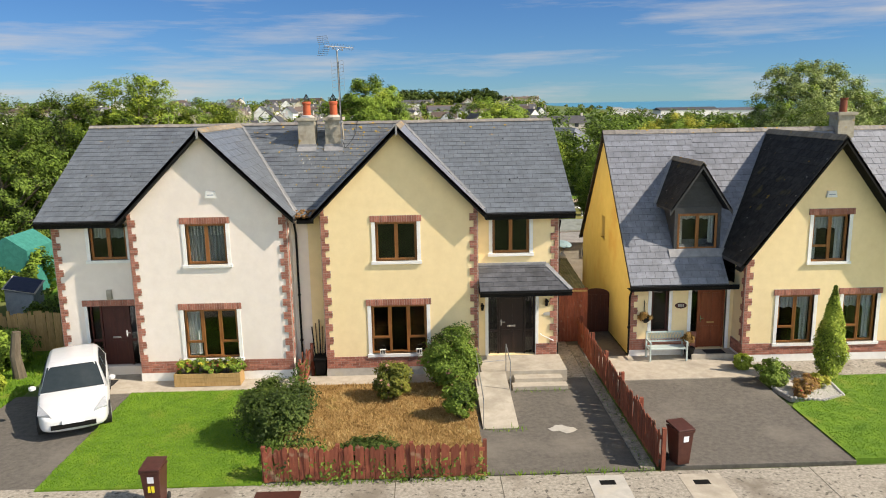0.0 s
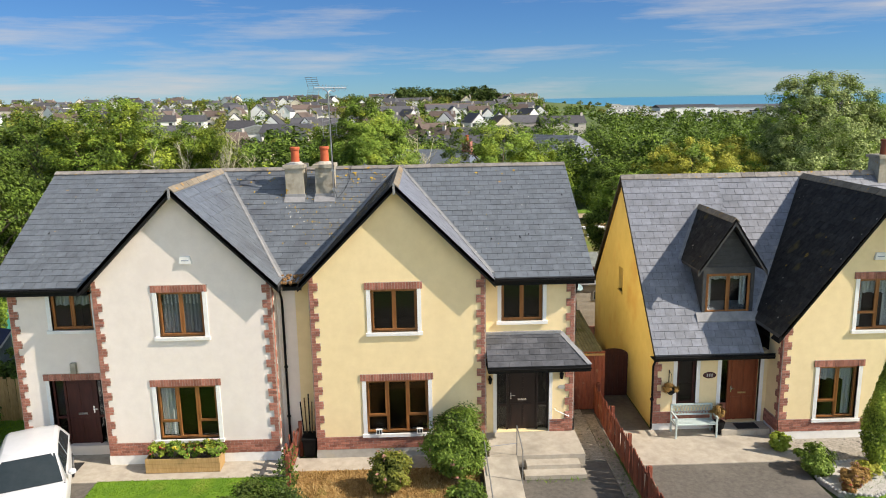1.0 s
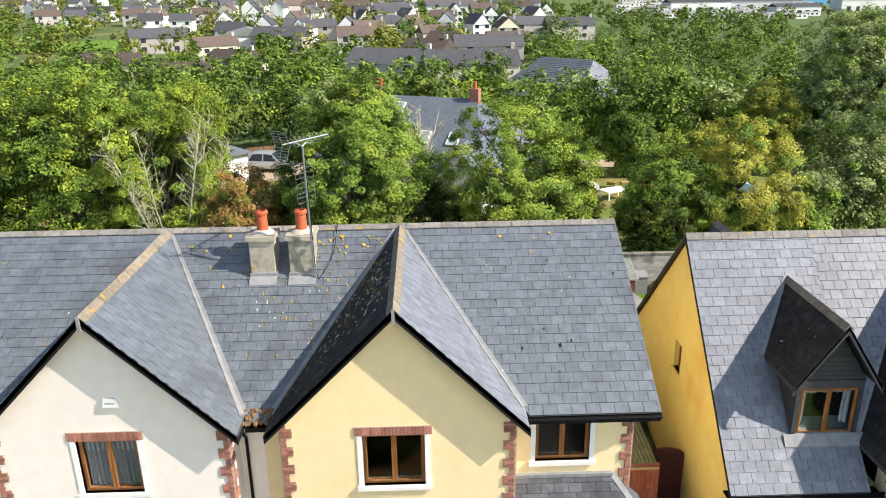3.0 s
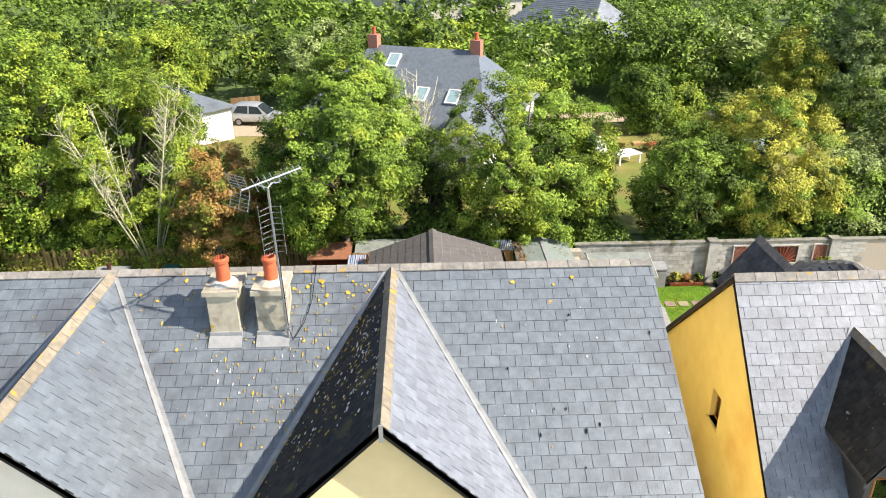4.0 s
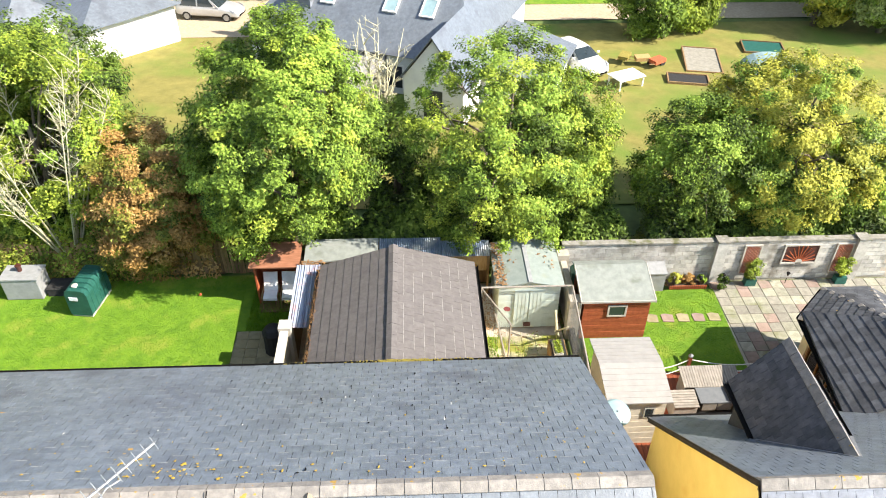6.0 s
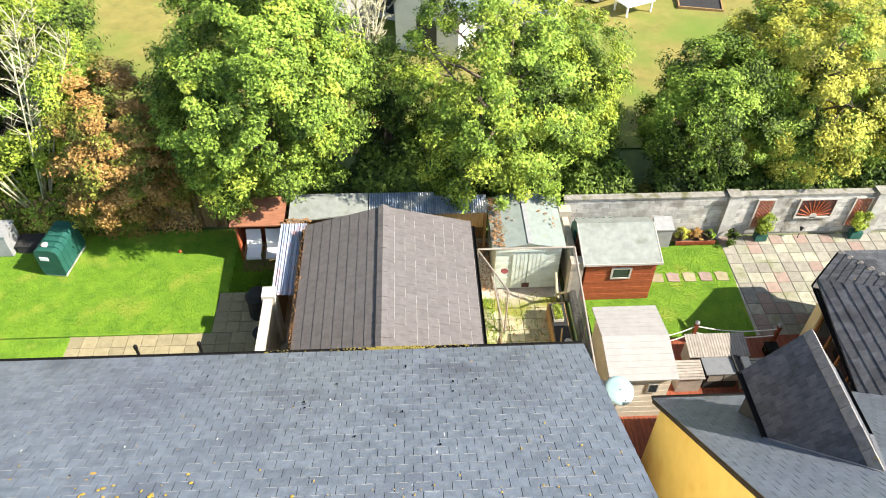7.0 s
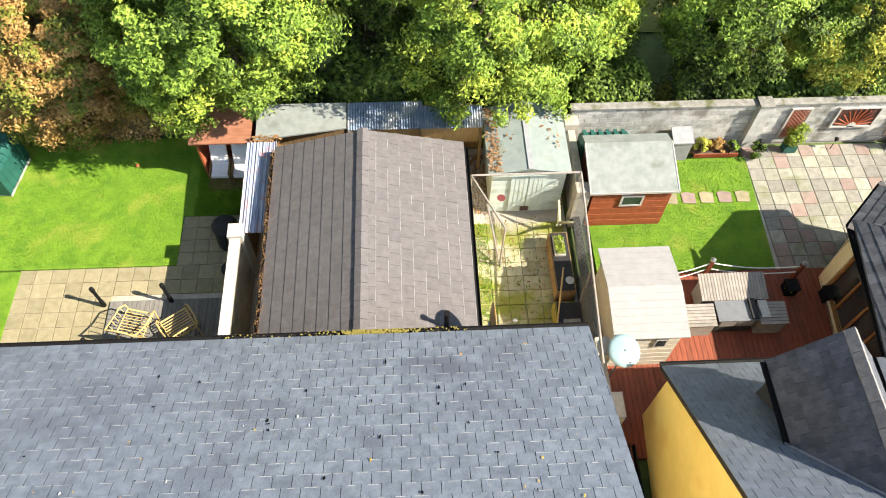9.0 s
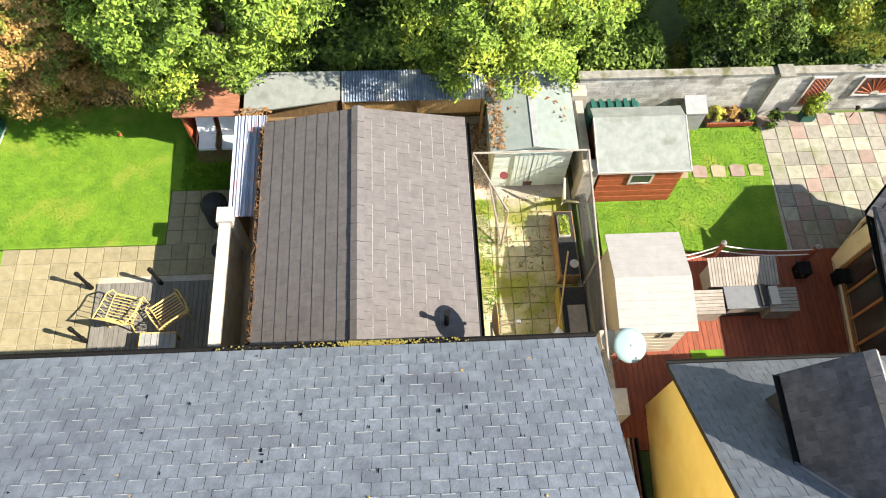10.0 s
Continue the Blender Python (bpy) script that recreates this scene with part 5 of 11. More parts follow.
    for y0, y1, pl_ in ((B_EAVE_Y, B_RIDGE_Y, b_front), (B_RIDGE_Y, B_BACK_Y, b_back)):
        xa, xb = B_X0 + out(y0), B_X0 + out(y1)
        ve.prism([(xa, y0, pl_(0, y0) - 0.02), (xb, y1, pl_(0, y1) - 0.02), (xb, y1, pl_(0, y1) - 0.17), (xa, y0, pl_(0, y0) - 0.17)], (0.03, 0, 0))
        ve.prism([(xa + 0.03, y0, pl_(0, y0) - 0.11), (xb + 0.03, y1, pl_(0, y1) - 0.11), (xb + 0.03, y1, pl_(0, y1) - 0.14), (xa + 0.03, y0, pl_(0, y0) - 0.14)], (0.1, 0, 0))
    part("verge_board", ve, M_VERGE, house, "dark verge board")
    ez = b_front(0, B_EAVE_Y)
    part("fascia", Mesh().box(B_X0, BG_X - 2.6, B_EAVE_Y, B_EAVE_Y + 0.03, ez - 0.2, ez - 0.04).box(B_X0, BG_X - 2.6, B_EAVE_Y + 0.03, BWY + 0.01, ez - 0.2, ez - 0.18), M_FASCIA, house)
    gutter(house, (B_X0, B_EAVE_Y - 0.07, ez - 0.05), (BG_X - 2.65, B_EAVE_Y - 0.07, ez - 0.05))
    gutter(house, (B_X0 + out(B_BACK_Y), B_BACK_Y + 0.07, b_back(0, B_BACK_Y) - 0.05), (12.2, B_BACK_Y + 0.07, b_back(0, B_BACK_Y) - 0.05))
    downpipe(7.47, 1.12, 0.1, ez - 0.1, parent=house)
    # front dormer
    DX0, DX1, DY, DZ0, DE, DR = 9.03, 10.57, 1.65, 3.43, 4.92, 6.27
    DC = (DX0 + DX1) / 2
    dor = part("dormer", Mesh().box(DX0, DX0 + 0.1, DY, DY + 2.0, DZ0 - 0.3, DE).box(DX1 - 0.1, DX1, DY, DY + 2.0, DZ0 - 0.3, DE).box(DX0 + 0.1, DX1 - 0.1, DY, DY + 0.1, DZ0 - 0.2, DZ0 + 0.08).box(DX0 + 0.1, DX1 - 0.1, DY, DY + 0.1, 4.72, DE), M_DORMER, house, "dark boarded gabled dormer")
    z = DE - 0.02
    while z < DR - 0.25:
        hw_ = (DR - 0.12 - z) / 1.5
        part("board", Mesh().prism([(DC - hw_, DY + 0.03 + 0.015, z), (DC + hw_, DY + 0.03 + 0.015, z), (DC + hw_ - 0.09, DY + 0.03, z + 0.125), (DC - hw_ + 0.09, DY + 0.03, z + 0.125)], (0, 0.03, 0)), M_DORMER, dor)
        z += 0.12
    casement(house, DX0 + 0.1, DX1 - 0.1, DZ0 + 0.08, 4.72, DY - 0.05, 2, curtain=[("scallop", DX0 + 0.16, DX1 - 0.16, 4.48, 4.68, M_CURTAIN), ("left", DX0 + 0.16, DX0 + 0.32, DZ0 + 0.15, 4.6, M_CURTAIN), ("left", DX1 - 0.36, DX1 - 0.16, DZ0 + 0.15, 4.6, M_CURTAIN)])
    # Black board behind the glass stands in for the attic's darkness.
    part("dormer_room", Mesh().box(DX0 + 0.1, DX1 - 0.1, DY + 0.30, DY + 0.33, DZ0 - 0.1, DE), M_FASCIA, dor, "black board for the unlit attic room")
    part("dormer_apron", Mesh().prism([(DX0 - 0.18, DY - 0.02, b_front(0, DY) + 0.06), (DX1 + 0.18, DY - 0.02, b_front(0, DY) + 0.06), (DX1 + 0.18, DY - 0.2, b_front(0, DY - 0.2) + 0.05), (DX0 - 0.18, DY - 0.2, b_front(0, DY - 0.2) + 0.05)], (0, 0, -0.03)), M_LEAD, dor, "lead apron")
    dp = lambda x, y_: DR + 0.12 - 1.5 * abs(x - DC)
    half = 1.0
    meet = lambda d: B_RIDGE_Y - (B_RIDGE_Z - (DR + 0.12 - 1.5 * d)) / B_FALL
    for s in (-1, 1):
        plan = [(DC, DY - 0.28), (DC, meet(0)), (DC + s * half, meet(half)), (DC + s * half, DY - 0.28)]
        part("dormer_deck", Mesh().prism([(x, y_, dp(x, y_) - 0.01) for x, y_ in plan], (0, 0, -0.07)), M_UNDERLAY, dor)
        shingles(dor, plan, dp, (s, 0), M_SLATE_MOSS_SHADED, M_SLATE_PIECE, seed=120 + s)
        t0 = Vector((DC, DY - 0.28, DR + 0.11))
        t1 = Vector((DC + s * (half + 0.03), DY - 0.28, dp(DC + half, 0) - 0.03))
        part("bargeboard", Mesh().prism([t0, t1, t1 + Vector((0, 0, -0.17)), t0 + Vector((0, 0, -0.17))], (0, 0.03, 0)), M_DORMER, dor)
        a, b = Vector((DC, meet(0), DR + 0.15)), Vector((DC + s * half, meet(half), dp(DC + half, 0) + 0.03))
        part("valley_flashing", Mesh().prism([a, a + Vector((s * 0.1, 0, 0)), b + Vector((s * 0.1, 0, 0)), b], (0, 0, -0.02)), M_LEAD, dor)
    ridge_tiles(dor, (DC, DY - 0.28, DR + 0.12), (DC, meet(0), DR + 0.12), M_RIDGE_MOSS, 1.2, size=0.11)
    # rear gabled dormer
    RC, RH, RZ, RE = 9.98, 1.03, 6.25, 9.47
    rp = lambda x, y_: RZ - 1.33 * abs(x - RC)
    rmeet = lambda d: B_RIDGE_Y + (B_RIDGE_Z - (RZ - 1.33 * d)) / B_BACK_FALL
    rd = part("rear_dormer", Mesh().box(RC - 0.76, RC - 0.66, 7.0, RE - 0.15, 3.0, 5.12).box(RC + 0.66, RC + 0.76, 7.0, RE - 0.15, 3.0, 5.12).box(RC - 0.66, RC + 0.66, RE - 0.25, RE - 0.15, 2.9, 5.0).prism([(RC - 0.74, RE - 0.25, 5.0), (RC + 0.74, RE - 0.25, 5.0), (RC, RE - 0.25, 6.0)], (0, 0.1, 0)), M_DORMER, house, "dark boarded rear dormer")
    for s in (-1, 1):
        plan = [(RC, rmeet(0)), (RC, RE), (RC + s * RH, RE), (RC + s * RH, rmeet(RH))]
        part("dormer_deck", Mesh().prism([(x, y_, rp(x, y_) - 0.01) for x, y_ in plan], (0, 0, -0.07)), M_UNDERLAY, rd)
        shingles(rd, plan, rp, (s, 0), M_SLATE_REAR, M_SLATE_PIECE, seed=130 + s, width=0.26, gauge=0.2)
        t0, t1 = Vector((RC, RE - 0.03, RZ)), Vector((RC + s * (RH + 0.03), RE - 0.03, rp(RC + RH, 0) - 0.03))
        part("bargeboard", Mesh().prism([t0, t1, t1 + Vector((0, 0, -0.17)), t0 + Vector((0, 0, -0.17))], (0, 0.03, 0)), M_DORMER, rd)
        a, b = Vector((RC, rmeet(0), RZ + 0.03)), Vector((RC + s * RH, rmeet(RH), rp(RC + RH, 0) + 0.03))
        part("valley_flashing", Mesh().prism([a, a + Vector((s * 0.08, 0, 0)), b + Vector((s * 0.08, 0, 0)), b], (0, 0, -0.02)), M_LEAD, rd)
        gutter(rd, (RC + s * (RH + 0.06), rmeet(RH), RZ - 1.33 * RH - 0.03), (RC + s * (RH + 0.06), RE, RZ - 1.33 * RH - 0.03))
    ridge_tiles(rd, (RC, rmeet(0), RZ), (RC, RE, RZ), M_RIDGE, 1.2, size=0.13)
    # chimney on the ridge beyond the gable
    ch = thing("chimney", "rendered chimney stack with a dark clay pot", "chimney", (16.3, 5.1, 6.9))
    part("shaft", Mesh().box(16.0, 16.6, 4.8, 5.45, 6.6, 7.75), M_CHIMNEY, ch)
    part("cap", Mesh().box(15.93, 16.67, 4.73, 5.52, 7.75, 7.86), M_CHIMNEY, ch)
    part("pot", Mesh().lathe([(0.14, 7.86), (0.12, 8.3), (0.15, 8.32), (0.15, 8.37), (0.1, 8.37)], (16.3, 5.1, 0), 16), M_DOOR_RED, ch, "dark red clay pot")
    return house


dormer_house()


def sun_room():
    """The single-storey rear room with an angled end and a hipped slate roof."""
    h = thing("garden_room", "single-storey rear extension with an angled end and slate roof", "house extension", (15.0, 12.2, 0))
    ez, rz = 2.55, 3.81
    eave = [(12.85, 10.0), (13.25, 13.98), (14.58, 15.28), (16.1, 15.28), (17.0, 13.9), (17.0, 10.0)]
    A, B = (14.9, 10.0), (14.9, 12.5)
    inset = [(13.2, 10.1), (13.55, 13.86), (14.70, 14.98), (15.98, 14.98), (16.7, 13.82), (16.7, 10.1)]
    for i in range(5):
        a, b = Vector((*inset[i], 0)), Vector((*inset[i + 1], 0))
        d = (b - a)
        L = d.length
        ang = math.degrees(math.atan2(d.y, d.x))
        W = Mesh()
        wall(W, 0, L, 0.02, 2.36, -0.2, 0.0, [(0.5, L - 0.4, 0.4 if i else 0.2, 2.05)])
        ob = part("wall", W.data("wall", M_YELLOW), M_YELLOW, h)
        ob.matrix_world = pose(a.x, a.y, 0, 0, 0, ang)
        F = Mesh()
        z0 = 0.4 if i else 0.2
        n = max(2, round((L - 0.9) / 0.8))
        at = [0.5 + (L - 0.9 - 0.07) * k / n for k in range(n + 1)]
        wall(F, 0.5, L - 0.4, z0, 2.05, -0.13, -0.06, [(p + 0.07, q, z0 + 0.08, 1.98) for p, q in zip(at, at[1:])])
        fo = part("window", F.data("window", M_OAK), M_OAK, h, "golden oak glazing")
        fo.matrix_world = pose(a.x, a.y, 0, 0, 0, ang)
        po = new("pane", Mesh().box(0.52, L - 0.42, -0.1, -0.095, z0 + 0.03, 2.02).data("pane", M_GLASS))
        po.parent = fo
        po.visible_shadow = False
    part("floor", Mesh().prism([(x, y, 0.02) for x, y in inset], (0, 0, 0.15)), M_ROOM, h)
    roof = part("roof", Mesh().prism([(x, y, ez - 0.12) for x, y in eave], (0, 0, 0.1)), M_FASCIA, h, "dark slate roof with hips")

    def plane_of(p, q, r):
        p, q, r = Vector(p), Vector(q), Vector(r)
        n = (q - p).cross(r - p)
        return lambda x, y: p.z - (n.x * (x - p.x) + n.y * (y - p.y)) / n.z

    a3 = [(*A, rz), (*B, rz)]
    faces = [([eave[0], A, B, eave[1]], plane_of((*eave[0], ez), a3[0], a3[1])), ([eave[1], B, eave[2]], plane_of((*eave[1], ez), a3[1], (*eave[2], ez))), ([eave[2], B, eave[3]], plane_of((*eave[2], ez), a3[1], (*eave[3], ez))), ([eave[3], B, eave[4]], plane_of((*eave[3], ez), a3[1], (*eave[4], ez))), ([eave[4], B, A, eave[5]], plane_of((*eave[4], ez), a3[1], a3[0]))]
    for i, (plan, plane) in enumerate(faces):
        e = 0.01
        cx, cy = sum(p[0] for p in plan) / len(plan), sum(p[1] for p in plan) / len(plan)
        g = Vector((plane(cx, cy) - plane(cx + 1, cy), plane(cx, cy) - plane(cx, cy + 1)))
        g.normalize()
        part("roof_deck", Mesh().prism([(x, y, plane(x, y) - 0.01) for x, y in plan], (0, 0, -0.06)), M_UNDERLAY, roof)
        shingles(roof, plan, plane, (g.x, g.y), M_SLATE_REAR, M_SLATE_PIECE, seed=140 + i)
    for p, q in ((eave[1], B), (eave[2], B), (eave[3], B), (eave[4], B)):
        ridge_tiles(roof, (*p, ez), (*q, rz), M_RIDGE, 0.5, size=0.11)
    ridge_tiles(roof, (*A, rz), (*B, rz), M_RIDGE, 0.5, size=0.11)
    for i in range(4):
        gutter(h, (*eave[i + 1], ez - 0.04), (*eave[i], ez - 0.04))


sun_room()


# ---- flecks on the slates ----
M_LICHEN = material("yellow_lichen", (0.40, 0.25, 0.025), (0.52, 0.36, 0.06), 30, 0.95, 0.4, 80, spread=0.25, island=True)
M_LIME = material("bird_lime", (0.50, 0.50, 0.46), (0.66, 0.65, 0.60), 30, 0.9, 0.2, 80, spread=0.1, island=True)


def flecks(name, plane, spots, mat, label, seed, size=0.018, longs=(0.8, 1.2, 2.2, 3.0)):
    """Small uneven crusts lying on a roof plane: spots are (x, y, reach x, reach y, count)."""
    rng = random.Random(seed)
    m = Mesh()
    for cx, cy, rx, ry, count in spots:
        for _ in range(count * 6 // 10):
            x, y = rng.gauss(cx, rx), rng.gauss(cy, ry)
            if not (-11.0 < x < 5.2 and (0.5 < y < 4.75 or 5.15 < y < 10.2)):
                continue
            r = size * rng.uniform(0.3, 1.1)
            long = rng.choice(longs)
            k = len(m.v)
            turn = rng.uniform(0, 6.3)
            ring = [(x + r * rng.uniform(0.6, 1.2) * math.cos(turn + 1.047 * i), y + long * r * rng.uniform(0.6, 1.2) * math.sin(turn + 1.047 * i)) for i in range(6)]
            m.v += [(a, b, plane(a, b) + 0.034) for a, b in ring] + [(x, y, plane(x, y) + 0.04)]
            m.f += [(k + i, k + (i + 1) % 6, k + 6) for i in range(6)]
    return tagged(part(name, m, mat, None, label), category="lichen", kind="stuff")


flecks("lichen_flecks", front_plane, [(-3.4, 3.3, 0.8, 0.7, 90), (-1.9, 3.6, 0.5, 0.6, 80), (-1.4, 2.6, 0.7, 0.7, 60), (-6.8, 3.2, 1.0, 0.7, 10), (3.2, 2.4, 1.2, 1.0, 14)], M_LICHEN, "yellow lichen flecks on front slates", 5)
flecks("lime_flecks", front_plane, [(-2.4, 3.0, 0.8, 0.6, 70), (3.6, 3.0, 1.3, 1.1, 40), (-8.0, 2.6, 1.4, 1.0, 20)], M_LIME, "white bird lime flecks on front slates", 6, 0.018)
flecks("lichen_flecks", back_plane, [(1.0, 5.5, 2.0, 0.3, 60), (4.0, 6.2, 0.6, 0.5, 35), (-4.5, 6.0, 1.6, 0.4, 50), (1.2, 7.4, 1.8, 0.6, 8)], M_LICHEN, "yellow lichen flecks on back slates", 7, 0.02)
flecks("lime_flecks", back_plane, [(0.5, 7.2, 2.6, 1.1, 24), (-5.0, 7.2, 1.8, 1.1, 12)], M_LIME, "white bird lime flecks on back slates", 8, 0.015)


flecks("lichen_flecks", front_plane, [(-2.6, 4.45, 1.3, 0.22, 60), (-1.0, 4.4, 0.5, 0.3, 24), (-3.6, 3.6, 0.35, 0.5, 10), (2.0, 4.5, 1.6, 0.15, 8), (-7.5, 4.4, 1.8, 0.25, 12)], M_LICHEN, "round yellow lichen crusts below the ridge", 9, 0.045, (0.8, 0.9, 1.0))
flecks("lichen_flecks", front_plane, [(-2.3, 2.4, 0.5, 0.7, 50), (-1.5, 3.4, 0.35, 0.6, 60)], M_LICHEN, "streaks of yellow lichen below the chimneys", 10, 0.022, (0.8, 1.2, 2.0))
flecks("lichen_flecks", back_plane, [(-2.6, 5.75, 0.55, 0.3, 60), (-1.2, 5.5, 0.9, 0.18, 30), (1.8, 5.4, 1.0, 0.12, 14), (-6.0, 5.8, 1.2, 0.3, 24)], M_LICHEN, "orange lichen crusts on back slates", 11, 0.042, (0.8, 0.9, 1.0))
flecks("slate_slips", back_plane, [(1.2, 8.4, 2.4, 1.1, 60), (-4.6, 8.0, 2.2, 1.2, 40)], M_BLACK, "dark slipped slate nibs on the back roof", 12, 0.024)
flecks("slate_slips", front_plane, [(3.6, 2.2, 1.1, 1.0, 30), (-8.2, 2.4, 1.2, 1.0, 24)], M_BLACK, "dark slipped slate nibs on the front roof", 13, 0.02)


M_SLATE_EDGE = material("weathered_slate_edge", (0.19, 0.205, 0.21), (0.32, 0.335, 0.335), 9, 0.9, 0.2, 40, spread=0, island=True)


def slate_edges(x0, x1, seed):
    """Dusty pale lower edges of the slates on the back slope, broken here and there."""
    rng = random.Random(seed)
    m = Mesh()
    step = 0.25 / math.sqrt(1 + BACK_FALL ** 2)
    row = 1
    while BACK_Y - row * step > RIDGE_Y + 0.3:
        y = BACK_Y - row * step
        off = (row % 2) * 0.15
        for k in range(math.floor((-x1 - off) / 0.3), math.floor((-x0 - off) / 0.3)):
            a, b = -(k * 0.3 + off) - 0.292, -(k * 0.3 + off) - 0.008
            if a < x0 or b > x1 or rng.random() < 0.25:
                continue
            a, b = a + rng.uniform(0, 0.1), b - rng.uniform(0, 0.1)
            w = rng.uniform(0.008, 0.018)
            j = len(m.v)
            m.v += [(a, y - w, back_plane(a, y - w) + 0.019), (b, y - w, back_plane(b, y - w) + 0.019), (b, y, back_plane(b, y) + 0.02), (a, y, back_plane(a, y) + 0.02), (a, y + 0.002, back_plane(a, y) + 0.008), (b, y + 0.002, back_plane(b, y) + 0.008)]
            m.f += [(j, j + 1, j + 2, j + 3), (j + 3, j + 2, j + 5, j + 4)]
        row += 1
    tagged(part("slate_dust", m, M_SLATE_EDGE, None, "pale dusty edges of the back slates"), category="lichen", kind="stuff")


slate_edges(-10.9, 5.4, 21)
gable_plane = lambda x, y: RIDGE_Z - GABLE_FALL * abs(x)
flecks("lichen_flecks", gable_plane, [(-0.5, 2.6, 0.25, 1.0, 150), (-1.3, 1.6, 0.5, 0.8, 160), (-2.3, 0.9, 0.2, 0.5, 60)], M_LICHEN, "brown-yellow lichen on the shaded gable slates", 14, 0.026, (0.8, 1.2, 2.0))
flecks("lime_flecks", gable_plane, [(-0.35, 2.2, 0.2, 1.1, 170), (-1.2, 1.8, 0.5, 0.8, 120)], M_LIME, "pale crusts on the shaded gable slates", 15, 0.022, (1.0, 2.0, 3.0))


# ---- trees ----
M_BARK = material("bark", (0.09, 0.07, 0.05), (0.17, 0.14, 0.10), 9, 0.95, 0.6, 40, spread=0.1, stretch=(1, 1, 0.3))
M_TWIG = material("pale_bare_twigs", (0.38, 0.36, 0.24), (0.52, 0.49, 0.34), 9, 0.9, 0.3, 40, spread=0.1)
L_GREEN = leaf_material("ash_leaves", (0.04, 0.072, 0.011), (0.222, 0.342, 0.046), (0.32, 0.42, 0.07))
L_LIME = leaf_material("lime_leaves", (0.07, 0.108, 0.013), (0.325, 0.415, 0.05), (0.43, 0.485, 0.08))
L_DARK = leaf_material("dark_leaves", (0.015, 0.028, 0.006), (0.125, 0.20, 0.03), (0.20, 0.28, 0.05))
L_YELLOW = leaf_material("yellowing_leaves", (0.19, 0.21, 0.03), (0.47, 0.46, 0.07), (0.57, 0.53, 0.10))
L_RUST = leaf_material("rust_brown_leaves", (0.17, 0.105, 0.03), (0.42, 0.24, 0.075), (0.52, 0.34, 0.13))
L_GREY = leaf_material("grey_green_leaves", (0.085, 0.12, 0.04), (0.34, 0.42, 0.14), (0.46, 0.52, 0.23))
L_EVER = leaf_material("evergreen_leaves", (0.022, 0.04, 0.01), (0.075, 0.12, 0.022), (0.12, 0.16, 0.035))
L_MID = leaf_material("mid_green_leaves", (0.02, 0.04, 0.007), (0.14, 0.225, 0.03), (0.22, 0.30, 0.055))
L_OLIVE = leaf_material("olive_leaves", (0.06, 0.08, 0.014), (0.21, 0.22, 0.035), (0.3, 0.29, 0.06))


def leaves(centres, normals, size, rng):
    """Pointed leaf blades: one triangle for each centre."""
    n = len(centres)
    a = rng.normal(size=(n, 3))
    a -= normals * (a * normals).sum(1, keepdims=True)
    a /= np.linalg.norm(a, axis=1, keepdims=True) + 1e-9
    b = np.cross(normals, a)
    s = (size * rng.uniform(0.65, 1.35, (n, 1)))
    c = centres
    w = b * s * 0.55
    return np.stack([c - a * s - w, c - a * s * 0.7 + w + normals * s * 0.15, c + a * s], axis=1).reshape(-1, 3)


def crown_points(rng, centre, radii, clumps, per, clump_r, droop=0.15, hollow=0.6, lobes=13):
    """Leaf places gathered in clumps over several overlapping lobes of an uneven crown."""
    radii = np.asarray(radii, float)
    lc = rng.normal(size=(lobes, 3))
    lc /= np.linalg.norm(lc, axis=1, keepdims=True)
    lc *= rng.uniform(0.4, 0.75, (lobes, 1))
    lc[0] = 0
    lr = rng.uniform(0.28, 0.5, (lobes, 1))
    lr[0] = 0.7
    which = rng.choice(lobes, clumps, p=(lr[:, 0] ** 2) / (lr[:, 0] ** 2).sum())
    u = rng.normal(size=(clumps, 3))
    u /= np.linalg.norm(u, axis=1, keepdims=True)
    r = hollow + (1 - hollow) * rng.uniform(0, 1, (clumps, 1)) ** 0.5
    unit = lc[which] + u * r * lr[which]
    unit *= 0.95 / np.percentile(np.abs(unit), 96, axis=0)
    unit *= np.minimum(1, rng.uniform(0.92, 1.04, (clumps, 1)) / np.linalg.norm(unit, axis=1, keepdims=True))
    c = np.asarray(centre) + unit * radii
    out = unit / (np.linalg.norm(unit, axis=1, keepdims=True) + 1e-6)
    cr = clump_r * rng.uniform(0.55, 1.35, (clumps, 1))
    q = rng.normal(size=(clumps, per, 3))
    q /= np.linalg.norm(q, axis=2, keepdims=True)
    q *= rng.uniform(0.1, 1, (clumps, per, 1)) ** 0.6
    p = c[:, None, :] + q * cr[:, None, :] * np.array([1, 1, 0.7])
    nrm = q * 0.4 + out[:, None, :] * 0.6 + rng.normal(size=q.shape) * 0.4 + np.array([0.15, 0, 0.5])
    nrm /= np.linalg.norm(nrm, axis=2, keepdims=True)
    return p.reshape(-1, 3), nrm.reshape(-1, 3), c


